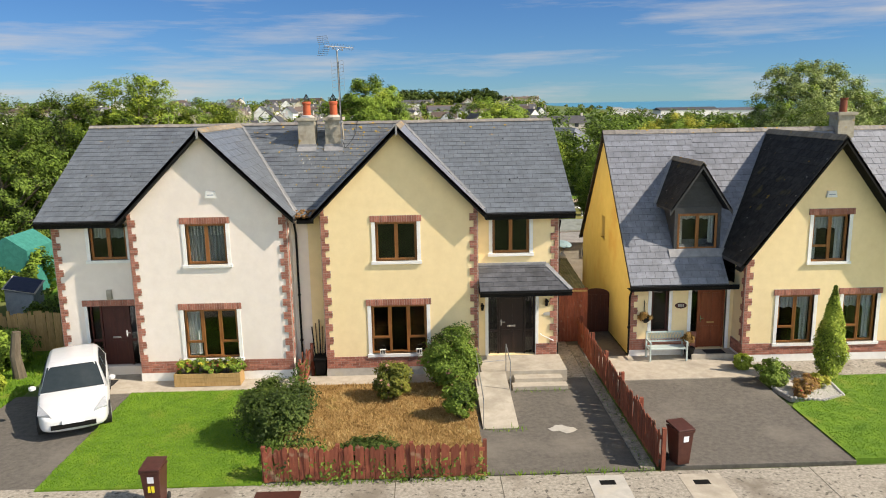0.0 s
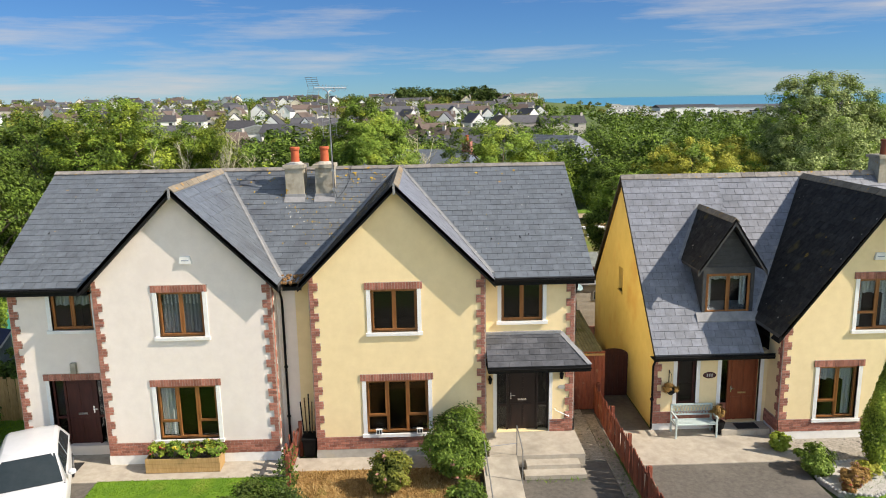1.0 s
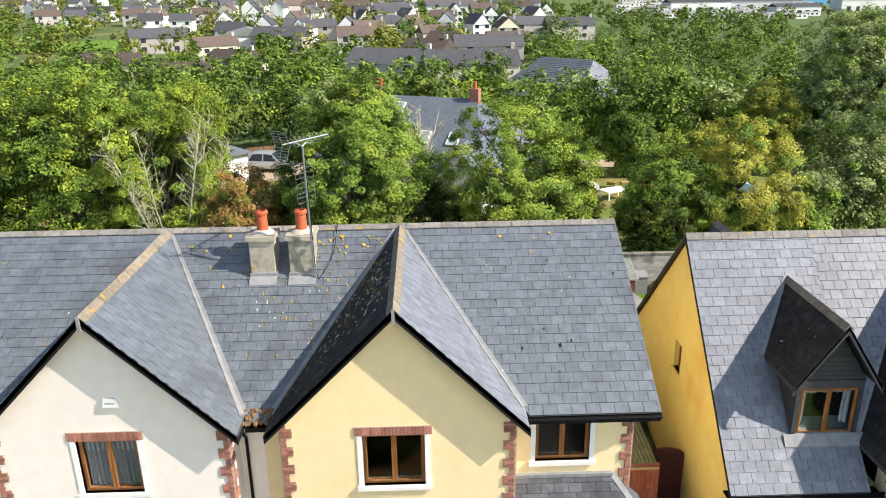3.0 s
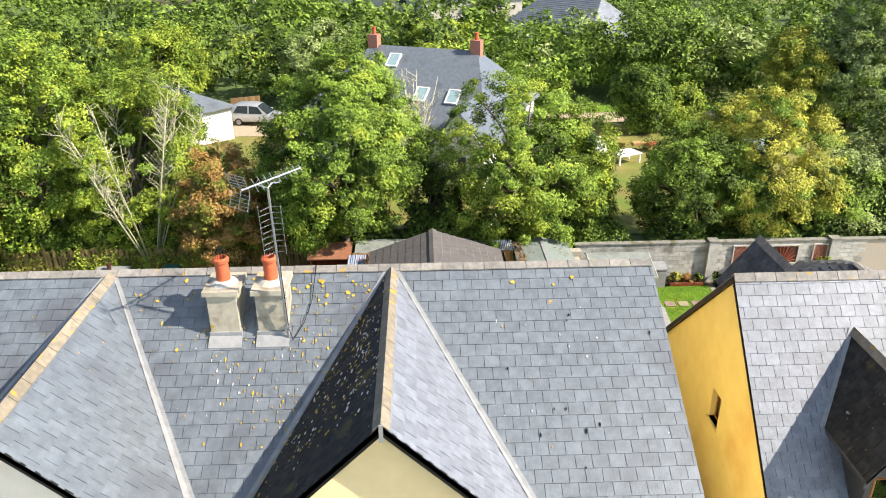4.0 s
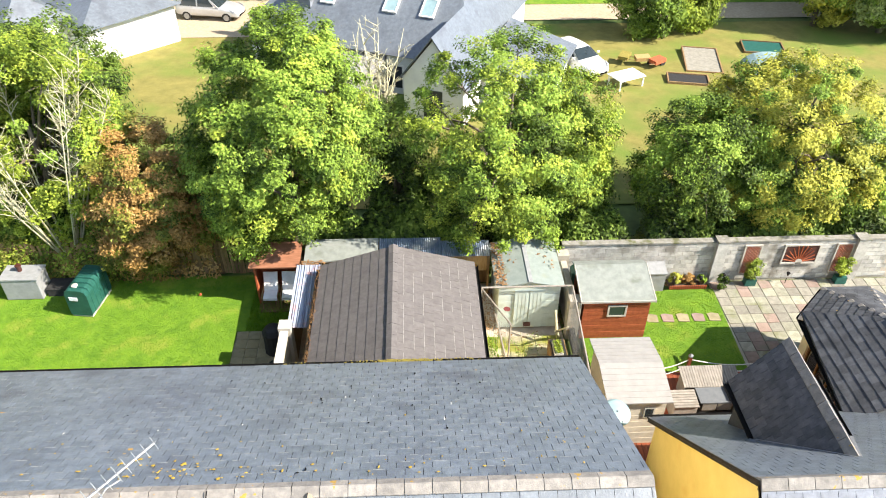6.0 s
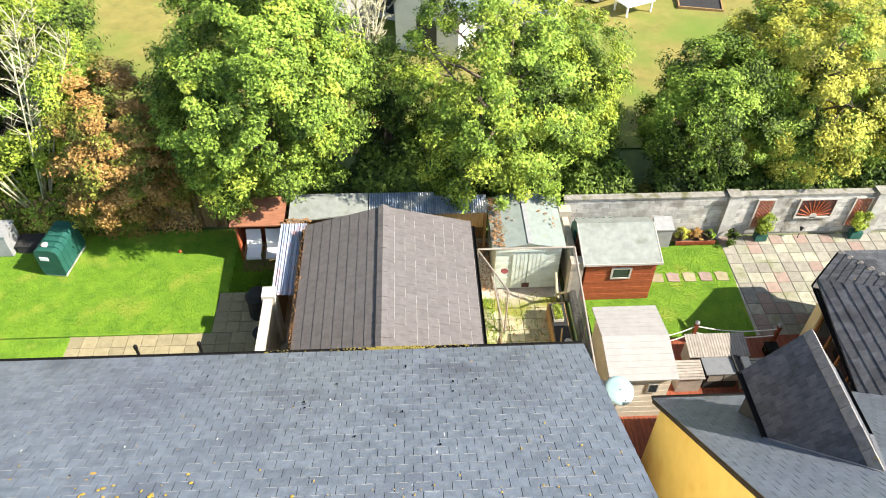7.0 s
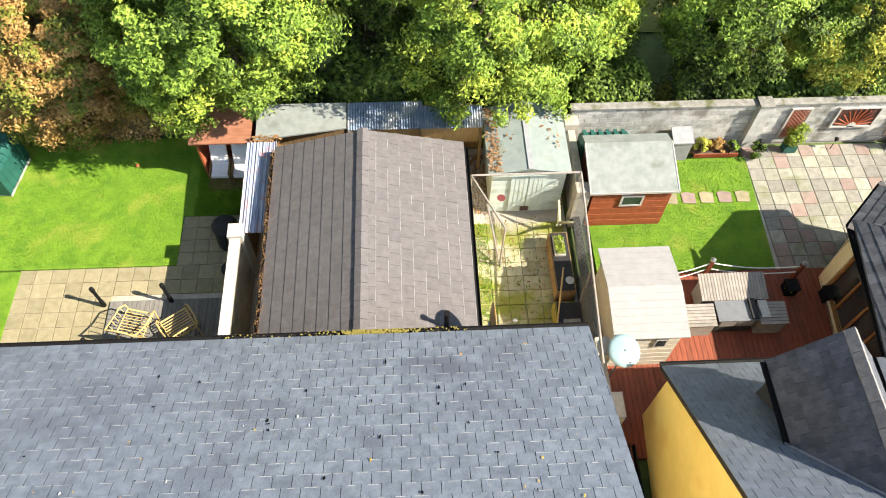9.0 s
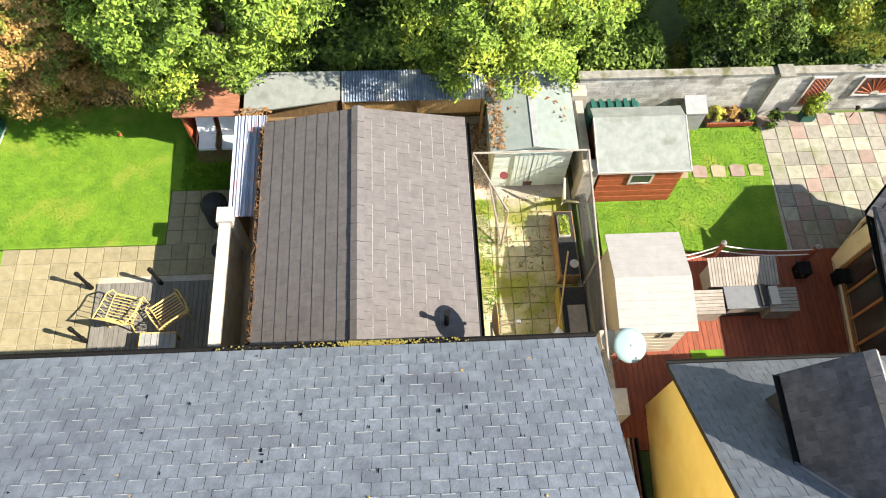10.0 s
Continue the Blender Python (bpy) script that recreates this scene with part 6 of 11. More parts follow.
def branches(mesh, base, centre, ends, r0, rng, forks=3):
    """A tapered, slightly bent trunk with limbs out to some of the clumps."""
    base, centre = Vector(base), Vector(centre)
    mid = base.lerp(centre, 0.5) + Vector((rng.uniform(-0.2, 0.2), rng.uniform(-0.2, 0.2), 0))
    mesh.tube([base, base.lerp(mid, 0.5) + Vector((rng.uniform(-.08, .08), 0, 0)), mid, centre], [r0 * 1.25, r0, r0 * 0.8, r0 * 0.4], 8)
    for e in ends:
        e = Vector(e)
        s = base.lerp(centre, rng.uniform(0.35, 0.95))
        k = s.lerp(e, 0.55) + Vector((0, 0, rng.uniform(0.1, 0.5)))
        mesh.tube([s, k, e], [r0 * 0.38, r0 * 0.22, r0 * 0.05], 5)
        for _ in range(forks):
            t = k.lerp(e, rng.uniform(0, 0.8))
            f = t + Vector((rng.uniform(-0.7, 0.7), rng.uniform(-0.7, 0.7), rng.uniform(0.0, 0.7)))
            mesh.tube([t, f], [r0 * 0.1, r0 * 0.02], 4)


def tree(x, y, h, spread, low, mat, label, seed, clumps=150, per=90, leaf=0.085, clump_r=0.5, name="tree", bare=0, lean=0.0, mix=None, group="trees behind the gardens"):
    """A broad-leaved tree: trunk, limbs, and a crown of clumped leaves from low to h."""
    rng = np.random.default_rng(seed)
    z = land(x, y)
    t = thing(name, label, "tree", (x, y, z), group=group)
    centre = (x + lean, y - abs(lean) * 0.2, z + (h + low) / 2)
    radii = (spread, spread * 0.9, (h - low) / 2)
    # the trees along the garden boundary stand nearest and have the finest leaves
    fine = y < 22.3 and -14 < x < 18
    per, leaf = (per * 21 // 10, leaf * 0.64) if fine else (per * 12 // 10, leaf * 0.84)
    p, n, c = crown_points(rng, centre, radii, clumps, per, clump_r * (0.82 if fine else 1.0))
    m = Mesh()
    ends = c[rng.choice(len(c), min(len(c), 16 + bare), replace=False)]
    branches(m, (x, y, z - 0.1), (centre[0], centre[1], z + low + (h - low) * 0.6), ends, 0.05 + h * 0.016, rng)
    part("trunk", m, M_BARK, t, "grey-brown trunk and limbs", smooth=True)
    if mix:
        pick = rng.uniform(size=clumps) < mix[1]
        rep = np.repeat(pick, per)
        part("crown", fast_mesh("crown", leaves(p[~rep], n[~rep], leaf, rng), 3, mat), mat, t)
        part("crown", fast_mesh("crown", leaves(p[rep], n[rep], leaf, rng), 3, mix[0]), mix[0], t)
    else:
        part("crown", fast_mesh("crown", leaves(p, n, leaf, rng), 3, mat), mat, t)
    return t


def bare_twigs(x, y, z, h, w, seed, label, stems=16, twigs=7):
    rng = np.random.default_rng(seed)
    t = thing("bare_shrub", label, "shrub", (x, y, z))
    m = Mesh()
    for i in range(stems):
        a = rng.uniform(0, 2 * math.pi)
        e = Vector((x + math.cos(a) * w * rng.uniform(0.3, 1), y + math.sin(a) * w * 0.6, z + h * rng.uniform(0.5, 1.0)))
        k = Vector((x, y, z)).lerp(e, 0.5) + Vector((rng.uniform(-.2, .2), 0, 0.2))
        m.tube([(x, y, z), k, e], [0.042, 0.028, 0.008], 5)
        for j in range(twigs):
            s = k.lerp(e, rng.uniform(0, 0.9))
            f = s + Vector((rng.uniform(-0.6, 0.6), rng.uniform(-0.5, 0.5), rng.uniform(0.2, 0.9)))
            m.tube([s, f], [0.018, 0.006], 4)
            for _ in range(2):
                g = s.lerp(f, rng.uniform(0.3, 0.9))
                m.tube([g, g + Vector((rng.uniform(-0.35, 0.35), rng.uniform(-0.3, 0.2), rng.uniform(0.05, 0.4)))], [0.011, 0.004], 4)
    part("twig", m, M_TWIG, t, "pale bare branches", smooth=True)


# the row behind the gardens
tree(-2.5, 19.9, 9.9, 3.3, 0.8, L_GREEN, "tall full-crowned green ash tree behind the fence", 101, 660, 100, mix=(L_LIME, 0.14))
tree(5.0, 20.7, 9.1, 3.8, 0.6, L_GREEN, "light green ash tree with thinning yellowish top", 102, 640, 90, mix=(L_LIME, 0.4), bare=26)
tree(1.1, 21.8, 6.2, 1.35, 0.6, L_DARK, "dark ivy-clad tree between two taller ones", 103, 190, 95)
tree(12.3, 21.0, 6.3, 2.5, 0.6, L_GREEN, "rounded green tree above the block wall", 104, 420, 95, mix=(L_DARK, 0.35))
tree(15.9, 21.9, 7.6, 3.5, 0.8, L_YELLOW, "yellowing tree above the block wall", 105, 560, 95, mix=(L_GREEN, 0.25), bare=20)
tree(19.8, 21.5, 4.8, 2.6, 0.3, L_GREY, "grey-green tree beyond the terrace", 106, 330, 90, mix=(L_GREEN, 0.4))
tree(-7.7, 20.4, 6.1, 2.7, 0.3, L_RUST, "rust-brown browning conifer behind the fence", 107, 480, 95, mix=(L_OLIVE, 0.3))
tree(-11.7, 21.6, 8.9, 3.1, 0.4, L_LIME, "lime green tree with pale bare branches", 108, 540, 90, bare=16, mix=(L_GREEN, 0.4))
tree(-16.0, 21.9, 10.4, 4.0, 0.4, L_GREEN, "broad yellow-green tree at the garden corner", 109, 620, 95, mix=(L_LIME, 0.5))
tree(7.6, 21.6, 5.2, 1.6, 0.3, L_GREEN, "leafy young tree behind the mint shed", 110, 260, 90, mix=(L_LIME, 0.4))
tree(-5.8, 21.3, 5.0, 1.7, 0.3, L_GREEN, "bushy undergrowth tree beside the browning conifer", 111, 220, 90, mix=(L_DARK, 0.5))
tree(14.6, 21.0, 4.6, 1.7, 0.3, L_DARK, "dark glossy shrub below the yellowing tree", 112, 240, 90, mix=(L_GREEN, 0.4))
bare_twigs(-10.9, 19.95, 0.2, 8.1, 3.3, 7, "pale half-bare shrub among green leaves", 18, 16)
bare_twigs(0.4, 24.0, 2.0, 6.0, 1.3, 9, "bare grey tree in front of the slate house")


# ---- front gardens ----
M_BIN = material("brown_plastic_bin", (0.055, 0.018, 0.014), (0.085, 0.03, 0.022), 8, 0.45, 0.05, 50, spread=0.05)
M_RUBBER = material("black_rubber", (0.015, 0.015, 0.015), (0.03, 0.03, 0.03), 8, 0.8, 0.1, 50, spread=0)
M_CARPAINT = material("white_car_paint", (0.60, 0.61, 0.62), (0.64, 0.65, 0.66), 3, 0.25, 0, 30, spread=0, spec=0.6)
M_SILVER = material("silver_car_paint", (0.50, 0.51, 0.52), (0.56, 0.57, 0.58), 3, 0.3, 0, 30, metal=0.5, spread=0)
M_CARGLASS = material("tinted_car_glass", (0.02, 0.03, 0.035), (0.03, 0.04, 0.045), 3, 0.05, 0, 30, spread=0, spec=0.8)
M_LAMP = material("headlamp", (0.30, 0.32, 0.34), (0.42, 0.44, 0.46), 12, 0.1, 0, 30, spread=0, spec=0.8)
M_BENCH = material("pale_mint_paint", (0.40, 0.49, 0.47), (0.50, 0.58, 0.56), 8, 0.5, 0.1, 50, spread=0.04)
M_GRAVEL = material("pale_gravel", (0.38, 0.36, 0.33), (0.60, 0.58, 0.54), 30, 0.95, 0.8, 40, spread=0)
M_TAG = material("white_sticker", (0.72, 0.74, 0.78), (0.78, 0.80, 0.84), 5, 0.5, 0, 30, spread=0)
M_TAG_Y = material("yellow_sticker", (0.75, 0.62, 0.03), (0.80, 0.68, 0.05), 5, 0.5, 0, 30, spread=0)


def fence_run(name, x0, y0, x1, y1, high, label, mat, pitch=0.115, wide=0.106, seed=0, posts=2.0, tilt=1.5, z=0.0, pointed=True, group="", rail_side=1):
    """A board fence from one point to the other: each board, rail and post its own piece."""
    rnd = random.Random(seed)
    d = Vector((x1 - x0, y1 - y0, 0))
    L = d.length
    ang = math.degrees(math.atan2(d.y, d.x))
    f = thing(name, label, "fence", (x0, y0, z), ang, group)
    heights = [high * k for k in (0.94, 1.0, 1.05)]
    shared = []
    for h in heights:
        m = Mesh()
        w = wide / 2
        prof = [(-w, 0, 0.04), (w, 0, 0.04), (w, 0, h - 0.05), (0, 0, h) if pointed else (w, 0, h), (-w, 0, h - 0.05) if pointed else (-w, 0, h)]
        m.prism(prof, (0, 0.018, 0))
        shared.append(m.data("board", mat))
    for i in range(int(L / pitch)):
        ob = new("board", shared[rnd.choice((0, 1, 1, 1, 2))])
        ob.parent = f
        ob.matrix_local = pose(pitch * (i + 0.5), -0.03 + rnd.uniform(-0.006, 0.006), rnd.uniform(-0.03, 0.02), rnd.uniform(-tilt, tilt), rnd.uniform(-tilt, tilt), rnd.uniform(-2, 2))
    for h in (0.28, 0.78):
        local(f, "rail", Mesh().box(0, L, 0.0, 0.04, high * h - 0.04, high * h + 0.04), mat)
    n = max(1, round(L / posts))
    for i in range(n + 1):
        local(f, "post", Mesh().box(L * i / n - 0.045, L * i / n + 0.045, 0.04, 0.13, -0.05, high * 1.02), mat)
    return f


fence_run("picket_fence", -3.0, -6.66, 2.05, -6.6, 0.84, "red-stained timber board fence with ivy at its foot", M_FENCE_RED, seed=3, tilt=2.0)
fence_run("boundary_fence", 6.12, 2.6, 6.12, -6.5, 0.98, "red-stained timber boundary fence between two drives", M_FENCE_RED, seed=5)
fence_run("broken_fence", -2.98, 0.3, -2.98, -1.75, 1.0, "leaning red-stained remains of a boundary fence", M_FENCE_RED, seed=7, tilt=9, pitch=0.13)
fence_run("side_fence", -16.5, 3.2, -11.3, 3.2, 1.45, "honey-coloured close-boarded garden fence", M_TIMBER, seed=9, tilt=0.6, pitch=0.125, wide=0.12, pointed=False)


def side_gate():
    g = thing("side_gate", "tall red-brown boarded side gate, closed", "gate", (5.85, 2.8, 0))
    fr = Mesh().box(5.05, 5.15, 2.78, 2.86, 0, 1.98).box(6.35, 6.45, 2.78, 2.86, 0, 1.98).box(5.15, 6.35, 2.785, 2.855, 1.86, 1.96)
    part("gate_frame", fr, M_FENCE_RED, g)
    for i in range(10):
        part("board", Mesh().box(5.155 + i * 0.119, 5.268 + i * 0.119, 2.76, 2.78, 0.05, 1.9), M_FENCE_RED, g)
    a = thing("arched_gate", "dark brown arched timber gate in the passage", "gate", (7.0, 3.9, 0))
    m = Mesh()
    pts = [(6.5, 3.9, 0.02), (7.5, 3.9, 0.02), (7.5, 3.9, 1.45)] + [(7.0 + 0.5 * math.cos(w), 3.9, 1.45 + 0.22 * math.sin(w)) for w in [math.pi * k / 10 for k in range(1, 10)]] + [(6.5, 3.9, 1.45)]
    m.prism(pts, (0, 0.05, 0))
    part("gate_leaf", m, M_DOOR, a)
    for k in range(6):
        part("board", Mesh().box(6.52 + k * 0.163, 6.675 + k * 0.163, 3.88, 3.898, 0.05, 1.45), M_DOOR, a)


side_gate()


def lean_to():
    M_FELT = material("mossy_green_felt", (0.10, 0.105, 0.06), (0.17, 0.17, 0.11), 4, 0.95, 0.3, 40, spread=0, stain=(0.07, 0.085, 0.03), stain_scale=1.2)
    t = thing("lean_to_shelter", "narrow lean-to along the flank with a mossy felt roof", "shelter", (5.6, 5.0, 0))
    n = 48
    m = Mesh()
    for y, lift in ((2.74, 0.0), (6.6, 0.34)):
        for i in range(n + 1):
            m.v.append((5.14 + 1.28 * i / n, y, 1.96 + lift - 0.07 * i / n + 0.014 * math.cos(math.pi * i / 2)))
    for i in range(n):
        m.f.append((i, i + 1, n + 2 + i, n + 1 + i))
    part("roof", m, M_FELT, t, "mossy green corrugated roof sheet").modifiers.new("thick", "SOLIDIFY").thickness = 0.012
    part("front_lath", Mesh().box(5.14, 6.42, 2.72, 2.745, 1.87, 1.93), M_TIMBER, t, "pale lath under the roof edge")
    for y in (3.0, 4.8, 6.5):
        part("post", Mesh().box(6.3, 6.37, y - 0.035, y + 0.035, 0, 1.86), M_FENCE_OLD, t)


lean_to()


def ramp_and_steps():
    r = thing("entrance_ramp", "concrete ramp, landing and two steps to the front door", "ramp", (3.4, -1.5, 0))
    part("landing", Mesh().box(2.42, 5.05, -0.85, 0.62, 0, 0.35), M_CONCRETE, r)
    part("ramp_slab", Mesh().prism([(2.2, -4.15, 0.0), (2.2, -0.85, 0.0), (2.2, -0.85, 0.345), (2.2, -4.15, 0.015)], (0.95, 0, 0)), M_CONCRETE, r)
    part("step", Mesh().box(3.4, 4.85, -1.2, -0.85, 0, 0.23), M_CONCRETE, r)
    part("step", Mesh().box(3.3, 4.95, -1.55, -1.2, 0, 0.115), M_CONCRETE, r)
    h = thing("handrail", "grey steel tubular handrail beside the ramp", "handrail", (2.2, -2.5, 0))
    for x, y0, y1 in ((2.22, -4.1, -1.0), (3.17, -2.0, -0.8)):
        ha = lambda y: 0.35 * (y + 4.15) / 3.3
        part("rail", Mesh().tube([(x, y0, ha(y0) - 0.1), (x, y0, 0.85 + ha(y0)), (x, y1, 0.85 + ha(y1)), (x, y1, ha(y1) - 0.1)], 0.015, 8), M_STEEL, h)
    part("rail", Mesh().tube([(2.22, -1.0, 0.7), (3.17, -0.8, 0.7)], 0.01, 6), M_STEEL, h)
    part("rail", Mesh().tube([(4.45, 0.5, 1.05), (4.85, 0.5, 0.85)], 0.014, 6).box(4.44, 4.47, 0.5, 0.6, 1.04, 1.07).box(4.83, 4.86, 0.5, 0.6, 0.83, 0.86), M_WHITE, h)


ramp_and_steps()
part("door_plaque", Mesh().lathe([(0.001, 0), (0.06, 0.0), (0.06, 0.012), (0.001, 0.014)], (0, 0, 0), 14), M_OFFWHITE, yellow_house).matrix_local = yellow_house.matrix_world.inverted() @ pose(4.66, 0.61, 1.72, 90, 0, 0) @ Matrix.Diagonal((2.2, 1, 1, 1))


def wall_lantern(x, y, z, parent):
    m = Mesh().box(x - 0.03, x + 0.03, y - 0.03, y, z - 0.12, z + 0.12).box(x - 0.015, x + 0.015, y - 0.18, y - 0.03, z + 0.06, z + 0.08)
    m.lathe([(0.03, -0.08), (0.06, 0.06), (0.075, 0.07), (0.01, 0.14)], (x, y - 0.16, z), 8)
    part("wall_lantern", m, M_BLACK, parent, "small black wall lantern")


wall_lantern(4.62, 0.62, 2.1, yellow_house)
wall_lantern(2.56, 0.62, 2.0, yellow_house)
part("door_lamp", Mesh().box(-9.26, -9.12, 0.5, 0.62, 2.55, 2.85), M_PLASTER, white_house, "bulkhead door lamp")


def wheelie_bin(x, y, turn, label, mat, stickers=True):
    b = thing("wheelie_bin", label, "wheelie bin", (x, y, 0), turn, "wheelie bins")
    b.scale = (0.74, 0.78, 0.93)
    m = Mesh()
    m.v = [(-0.21, -0.26, 0.05), (0.21, -0.26, 0.05), (0.21, 0.22, 0.05), (-0.21, 0.22, 0.05), (-0.28, -0.34, 0.95), (0.28, -0.34, 0.95), (0.28, 0.32, 0.98), (-0.28, 0.32, 0.98)]
    m.f = [(0, 3, 2, 1), (4, 5, 6, 7), (0, 1, 5, 4), (1, 2, 6, 5), (2, 3, 7, 6), (3, 0, 4, 7)]
    body = local(b, "body", m, mat)
    bv = body.modifiers.new("edges", "BEVEL")
    bv.width, bv.segments = 0.02, 2
    local(b, "rim", Mesh().box(-0.30, 0.30, -0.36, -0.32, 0.92, 0.98).box(-0.30, -0.27, -0.32, 0.3, 0.93, 0.985).box(0.27, 0.30, -0.32, 0.3, 0.93, 0.985), mat)
    lid = local(b, "lid", Mesh().prism([(-0.30, -0.38, 0.985), (0.30, -0.38, 0.985), (0.30, 0.33, 1.04), (-0.30, 0.33, 1.04)], (0, 0, 0.045)), mat)
    lv = lid.modifiers.new("edges", "BEVEL")
    lv.width, lv.segments = 0.02, 2
    local(b, "lid_handle", Mesh().tube([(-0.24, 0.40, 1.0), (0.24, 0.40, 1.0)], 0.02, 8).box(-0.24, -0.2, 0.31, 0.4, 0.98, 1.02).box(0.2, 0.24, 0.31, 0.4, 0.98, 1.02), mat)
    for sx in (-0.27, 0.23):
        local(b, "wheel", Mesh().tube([(sx, 0.27, 0.1), (sx + 0.05, 0.27, 0.1)], 0.1, 14), M_RUBBER)
    if stickers:
        local(b, "sticker", Mesh().prism([(-0.08, -0.325, 0.68), (0.1, -0.325, 0.68), (0.1, -0.343, 0.84), (-0.08, -0.343, 0.84)], (0, -0.003, 0)), M_TAG, "white sticker")
    return b


wheelie_bin(6.66, -6.25, 14, "brown plastic wheelie bin with a white sticker", M_BIN)
bin_b = wheelie_bin(-5.15, -7.45, 0, "brown plastic wheelie bin with yellow marks", M_BIN)
local(bin_b, "marking_bar", Mesh().box(-0.09, -0.02, -0.325, -0.315, 0.45, 0.6).box(0.01, 0.09, -0.325, -0.315, 0.45, 0.6), M_TAG_Y)
small_bin = wheelie_bin(-2.62, 0.25, 0, "small black plastic bin in the gap between the houses", M_BLACK, False)
small_bin.scale = (0.7, 0.7, 0.58)


def hatchback(x, y, turn, label, paint, length=4.2, width=1.78, height=1.5, suv=False, name="car"):
    """A car lofted from cross sections, nose towards -y."""
    c = thing(name, label, "car", (x, y, 0), turn)
    L, W = length, width / 2
    low = 0.2 if not suv else 0.28
    # stations along y: (y, half width at belt, belt height, hood height, low)
    st = [(-0.5, 0.62, 0.62, 0.30), (-0.485, 0.80, 0.70, 0.22), (-0.44, 0.92, 0.78, low), (-0.30, 0.98, 0.93, low), (-0.14, 1.0, 1.0, low), (0.1, 1.0, 1.02, low), (0.3, 1.0, 1.03, low), (0.44, 0.96, 1.03, low), (0.49, 0.88, 0.95, low + 0.05), (0.5, 0.8, 0.85, 0.35)]
    m = Mesh()
    n = 10
    for yy, hw, top, lo in st:
        w = W * hw
        ring = [(-w * 0.9, lo), (-w, lo + 0.12), (-w, (lo + top) / 2), (-w * 0.985, top - 0.1), (-w * 0.9, top), (w * 0.9, top), (w * 0.985, top - 0.1), (w, (lo + top) / 2), (w, lo + 0.12), (w * 0.9, lo)]
        m.v += [(px, yy * L, pz) for px, pz in ring]
    for i in range(len(st) - 1):
        for k in range(n):
            j = (k + 1) % n
            m.f.append((i * n + k, i * n + j, (i + 1) * n + j, (i + 1) * n + k))
    m.f += [tuple(range(n)), tuple(range((len(st) - 1) * n, len(st) * n))[::-1]]
    body = local(c, "body", m, paint, smooth=True)
    body.modifiers.new("smooth", "SUBSURF").levels = 1
    # cabin: a painted shell with glass panels let in
    g = Mesh()
    cab = [(-0.21, 0.92, 0.97), (-0.04, 0.75, height - 0.07), (0.05, 0.735, height - 0.01), (0.16, 0.725, height), (0.32, 0.715, height - 0.02), (0.42, 0.72, height - 0.1), (0.49, 0.88, 1.02)]
    for yy, hw, top in cab:
        g.v += [(-W * 0.955, yy * L, 0.92), (-W * hw, yy * L, top - 0.07), (-W * hw * 0.86, yy * L, top - 0.012), (0, yy * L, top + 0.01), (W * hw * 0.86, yy * L, top - 0.012), (W * hw, yy * L, top - 0.07), (W * 0.955, yy * L, 0.92)]
    for i in range(len(cab) - 1):
        for k in range(6):
            g.f.append((i * 7 + k, i * 7 + k + 1, (i + 1) * 7 + k + 1, (i + 1) * 7 + k))
    g.f += [tuple(range(7)), tuple(range(42, 49))[::-1]]
    shell = local(c, "cabin", g, paint, smooth=True)
    bv = shell.modifiers.new("edges", "BEVEL")
    bv.width, bv.segments = 0.03, 2

    def screen(name, y0, z0, y1, z1, w0, w1, out):
        p = Mesh()
        n = 6
        for y, z, w in ((y0, z0, w0), (y1, z1, w1)):
            for i in range(n + 1):
                k = 2 * i / n - 1
                p.v.append((W * w * k, y * L + out * 0.03 * k * k, z - 0.012 * k * k))
        for i in range(n):
            p.f.append((i, i + 1, n + 2 + i, n + 1 + i))
        local(c, name, p, M_CARGLASS, "dark tinted glass").modifiers.new("thick", "SOLIDIFY").thickness = 0.02
    screen("windscreen", -0.218, 0.975, -0.045, height - 0.07, 0.88, 0.70, 1)
    screen("rear_window", 0.482, 1.06, 0.432, height - 0.13, 0.72, 0.6, -1)
    for s in (-1, 1):
        at = lambda y, z: (s * W * (0.955 - 0.225 * (z - 0.92) / (height - 0.99)) + s * 0.006, y * L, z)
        for ring in ([(-0.13, 1.0), (-0.035, height - 0.16), (0.12, height - 0.11), (0.12, 1.0)], [(0.145, 1.0), (0.145, height - 0.11), (0.33, height - 0.13), (0.41, 1.02)]):
            local(c, "side_window", Mesh().prism([at(y, z) for y, z in ring], (s * 0.012, 0, 0)), M_CARGLASS, "dark tinted glass")
        local(c, "wing_mirror", Mesh().lathe([(0.03, 0), (0.09, 0.03), (0.09, 0.1), (0.04, 0.13)], (s * (W + 0.1), -0.15 * L, 0.98), 10), paint)
        local(c, "headlight", Mesh().prism([(s * W * 0.55, -0.483 * L, 0.62), (s * W * 0.93, -0.44 * L, 0.68), (s * W * 0.9, -0.36 * L, 0.86), (s * W * 0.62, -0.475 * L, 0.72)], (0, -0.03, 0.03)), M_LAMP, "clear headlight")
        for yy in (-0.31, 0.32):
            wh = local(c, "wheel", Mesh().tube([(s * (W - 0.2), yy * L, 0.31), (s * (W + 0.005), yy * L, 0.31)], 0.31, 20), M_RUBBER)
            rim = Mesh().tube([(s * (W + 0.004), yy * L, 0.31), (s * (W + 0.014), yy * L, 0.31)], 0.2, 16)
            ob = new("rim", rim.data("rim", M_STEEL))
            ob.parent = wh
    local(c, "grille", Mesh().box(-W * 0.6, W * 0.6, -0.505 * L, -0.48 * L, 0.34, 0.46), M_BLACK)
    local(c, "number_plate", Mesh().box(-0.26, 0.26, -0.512 * L, -0.5 * L, 0.47, 0.57), M_TAG, "plain pale plate with bars")
    return c


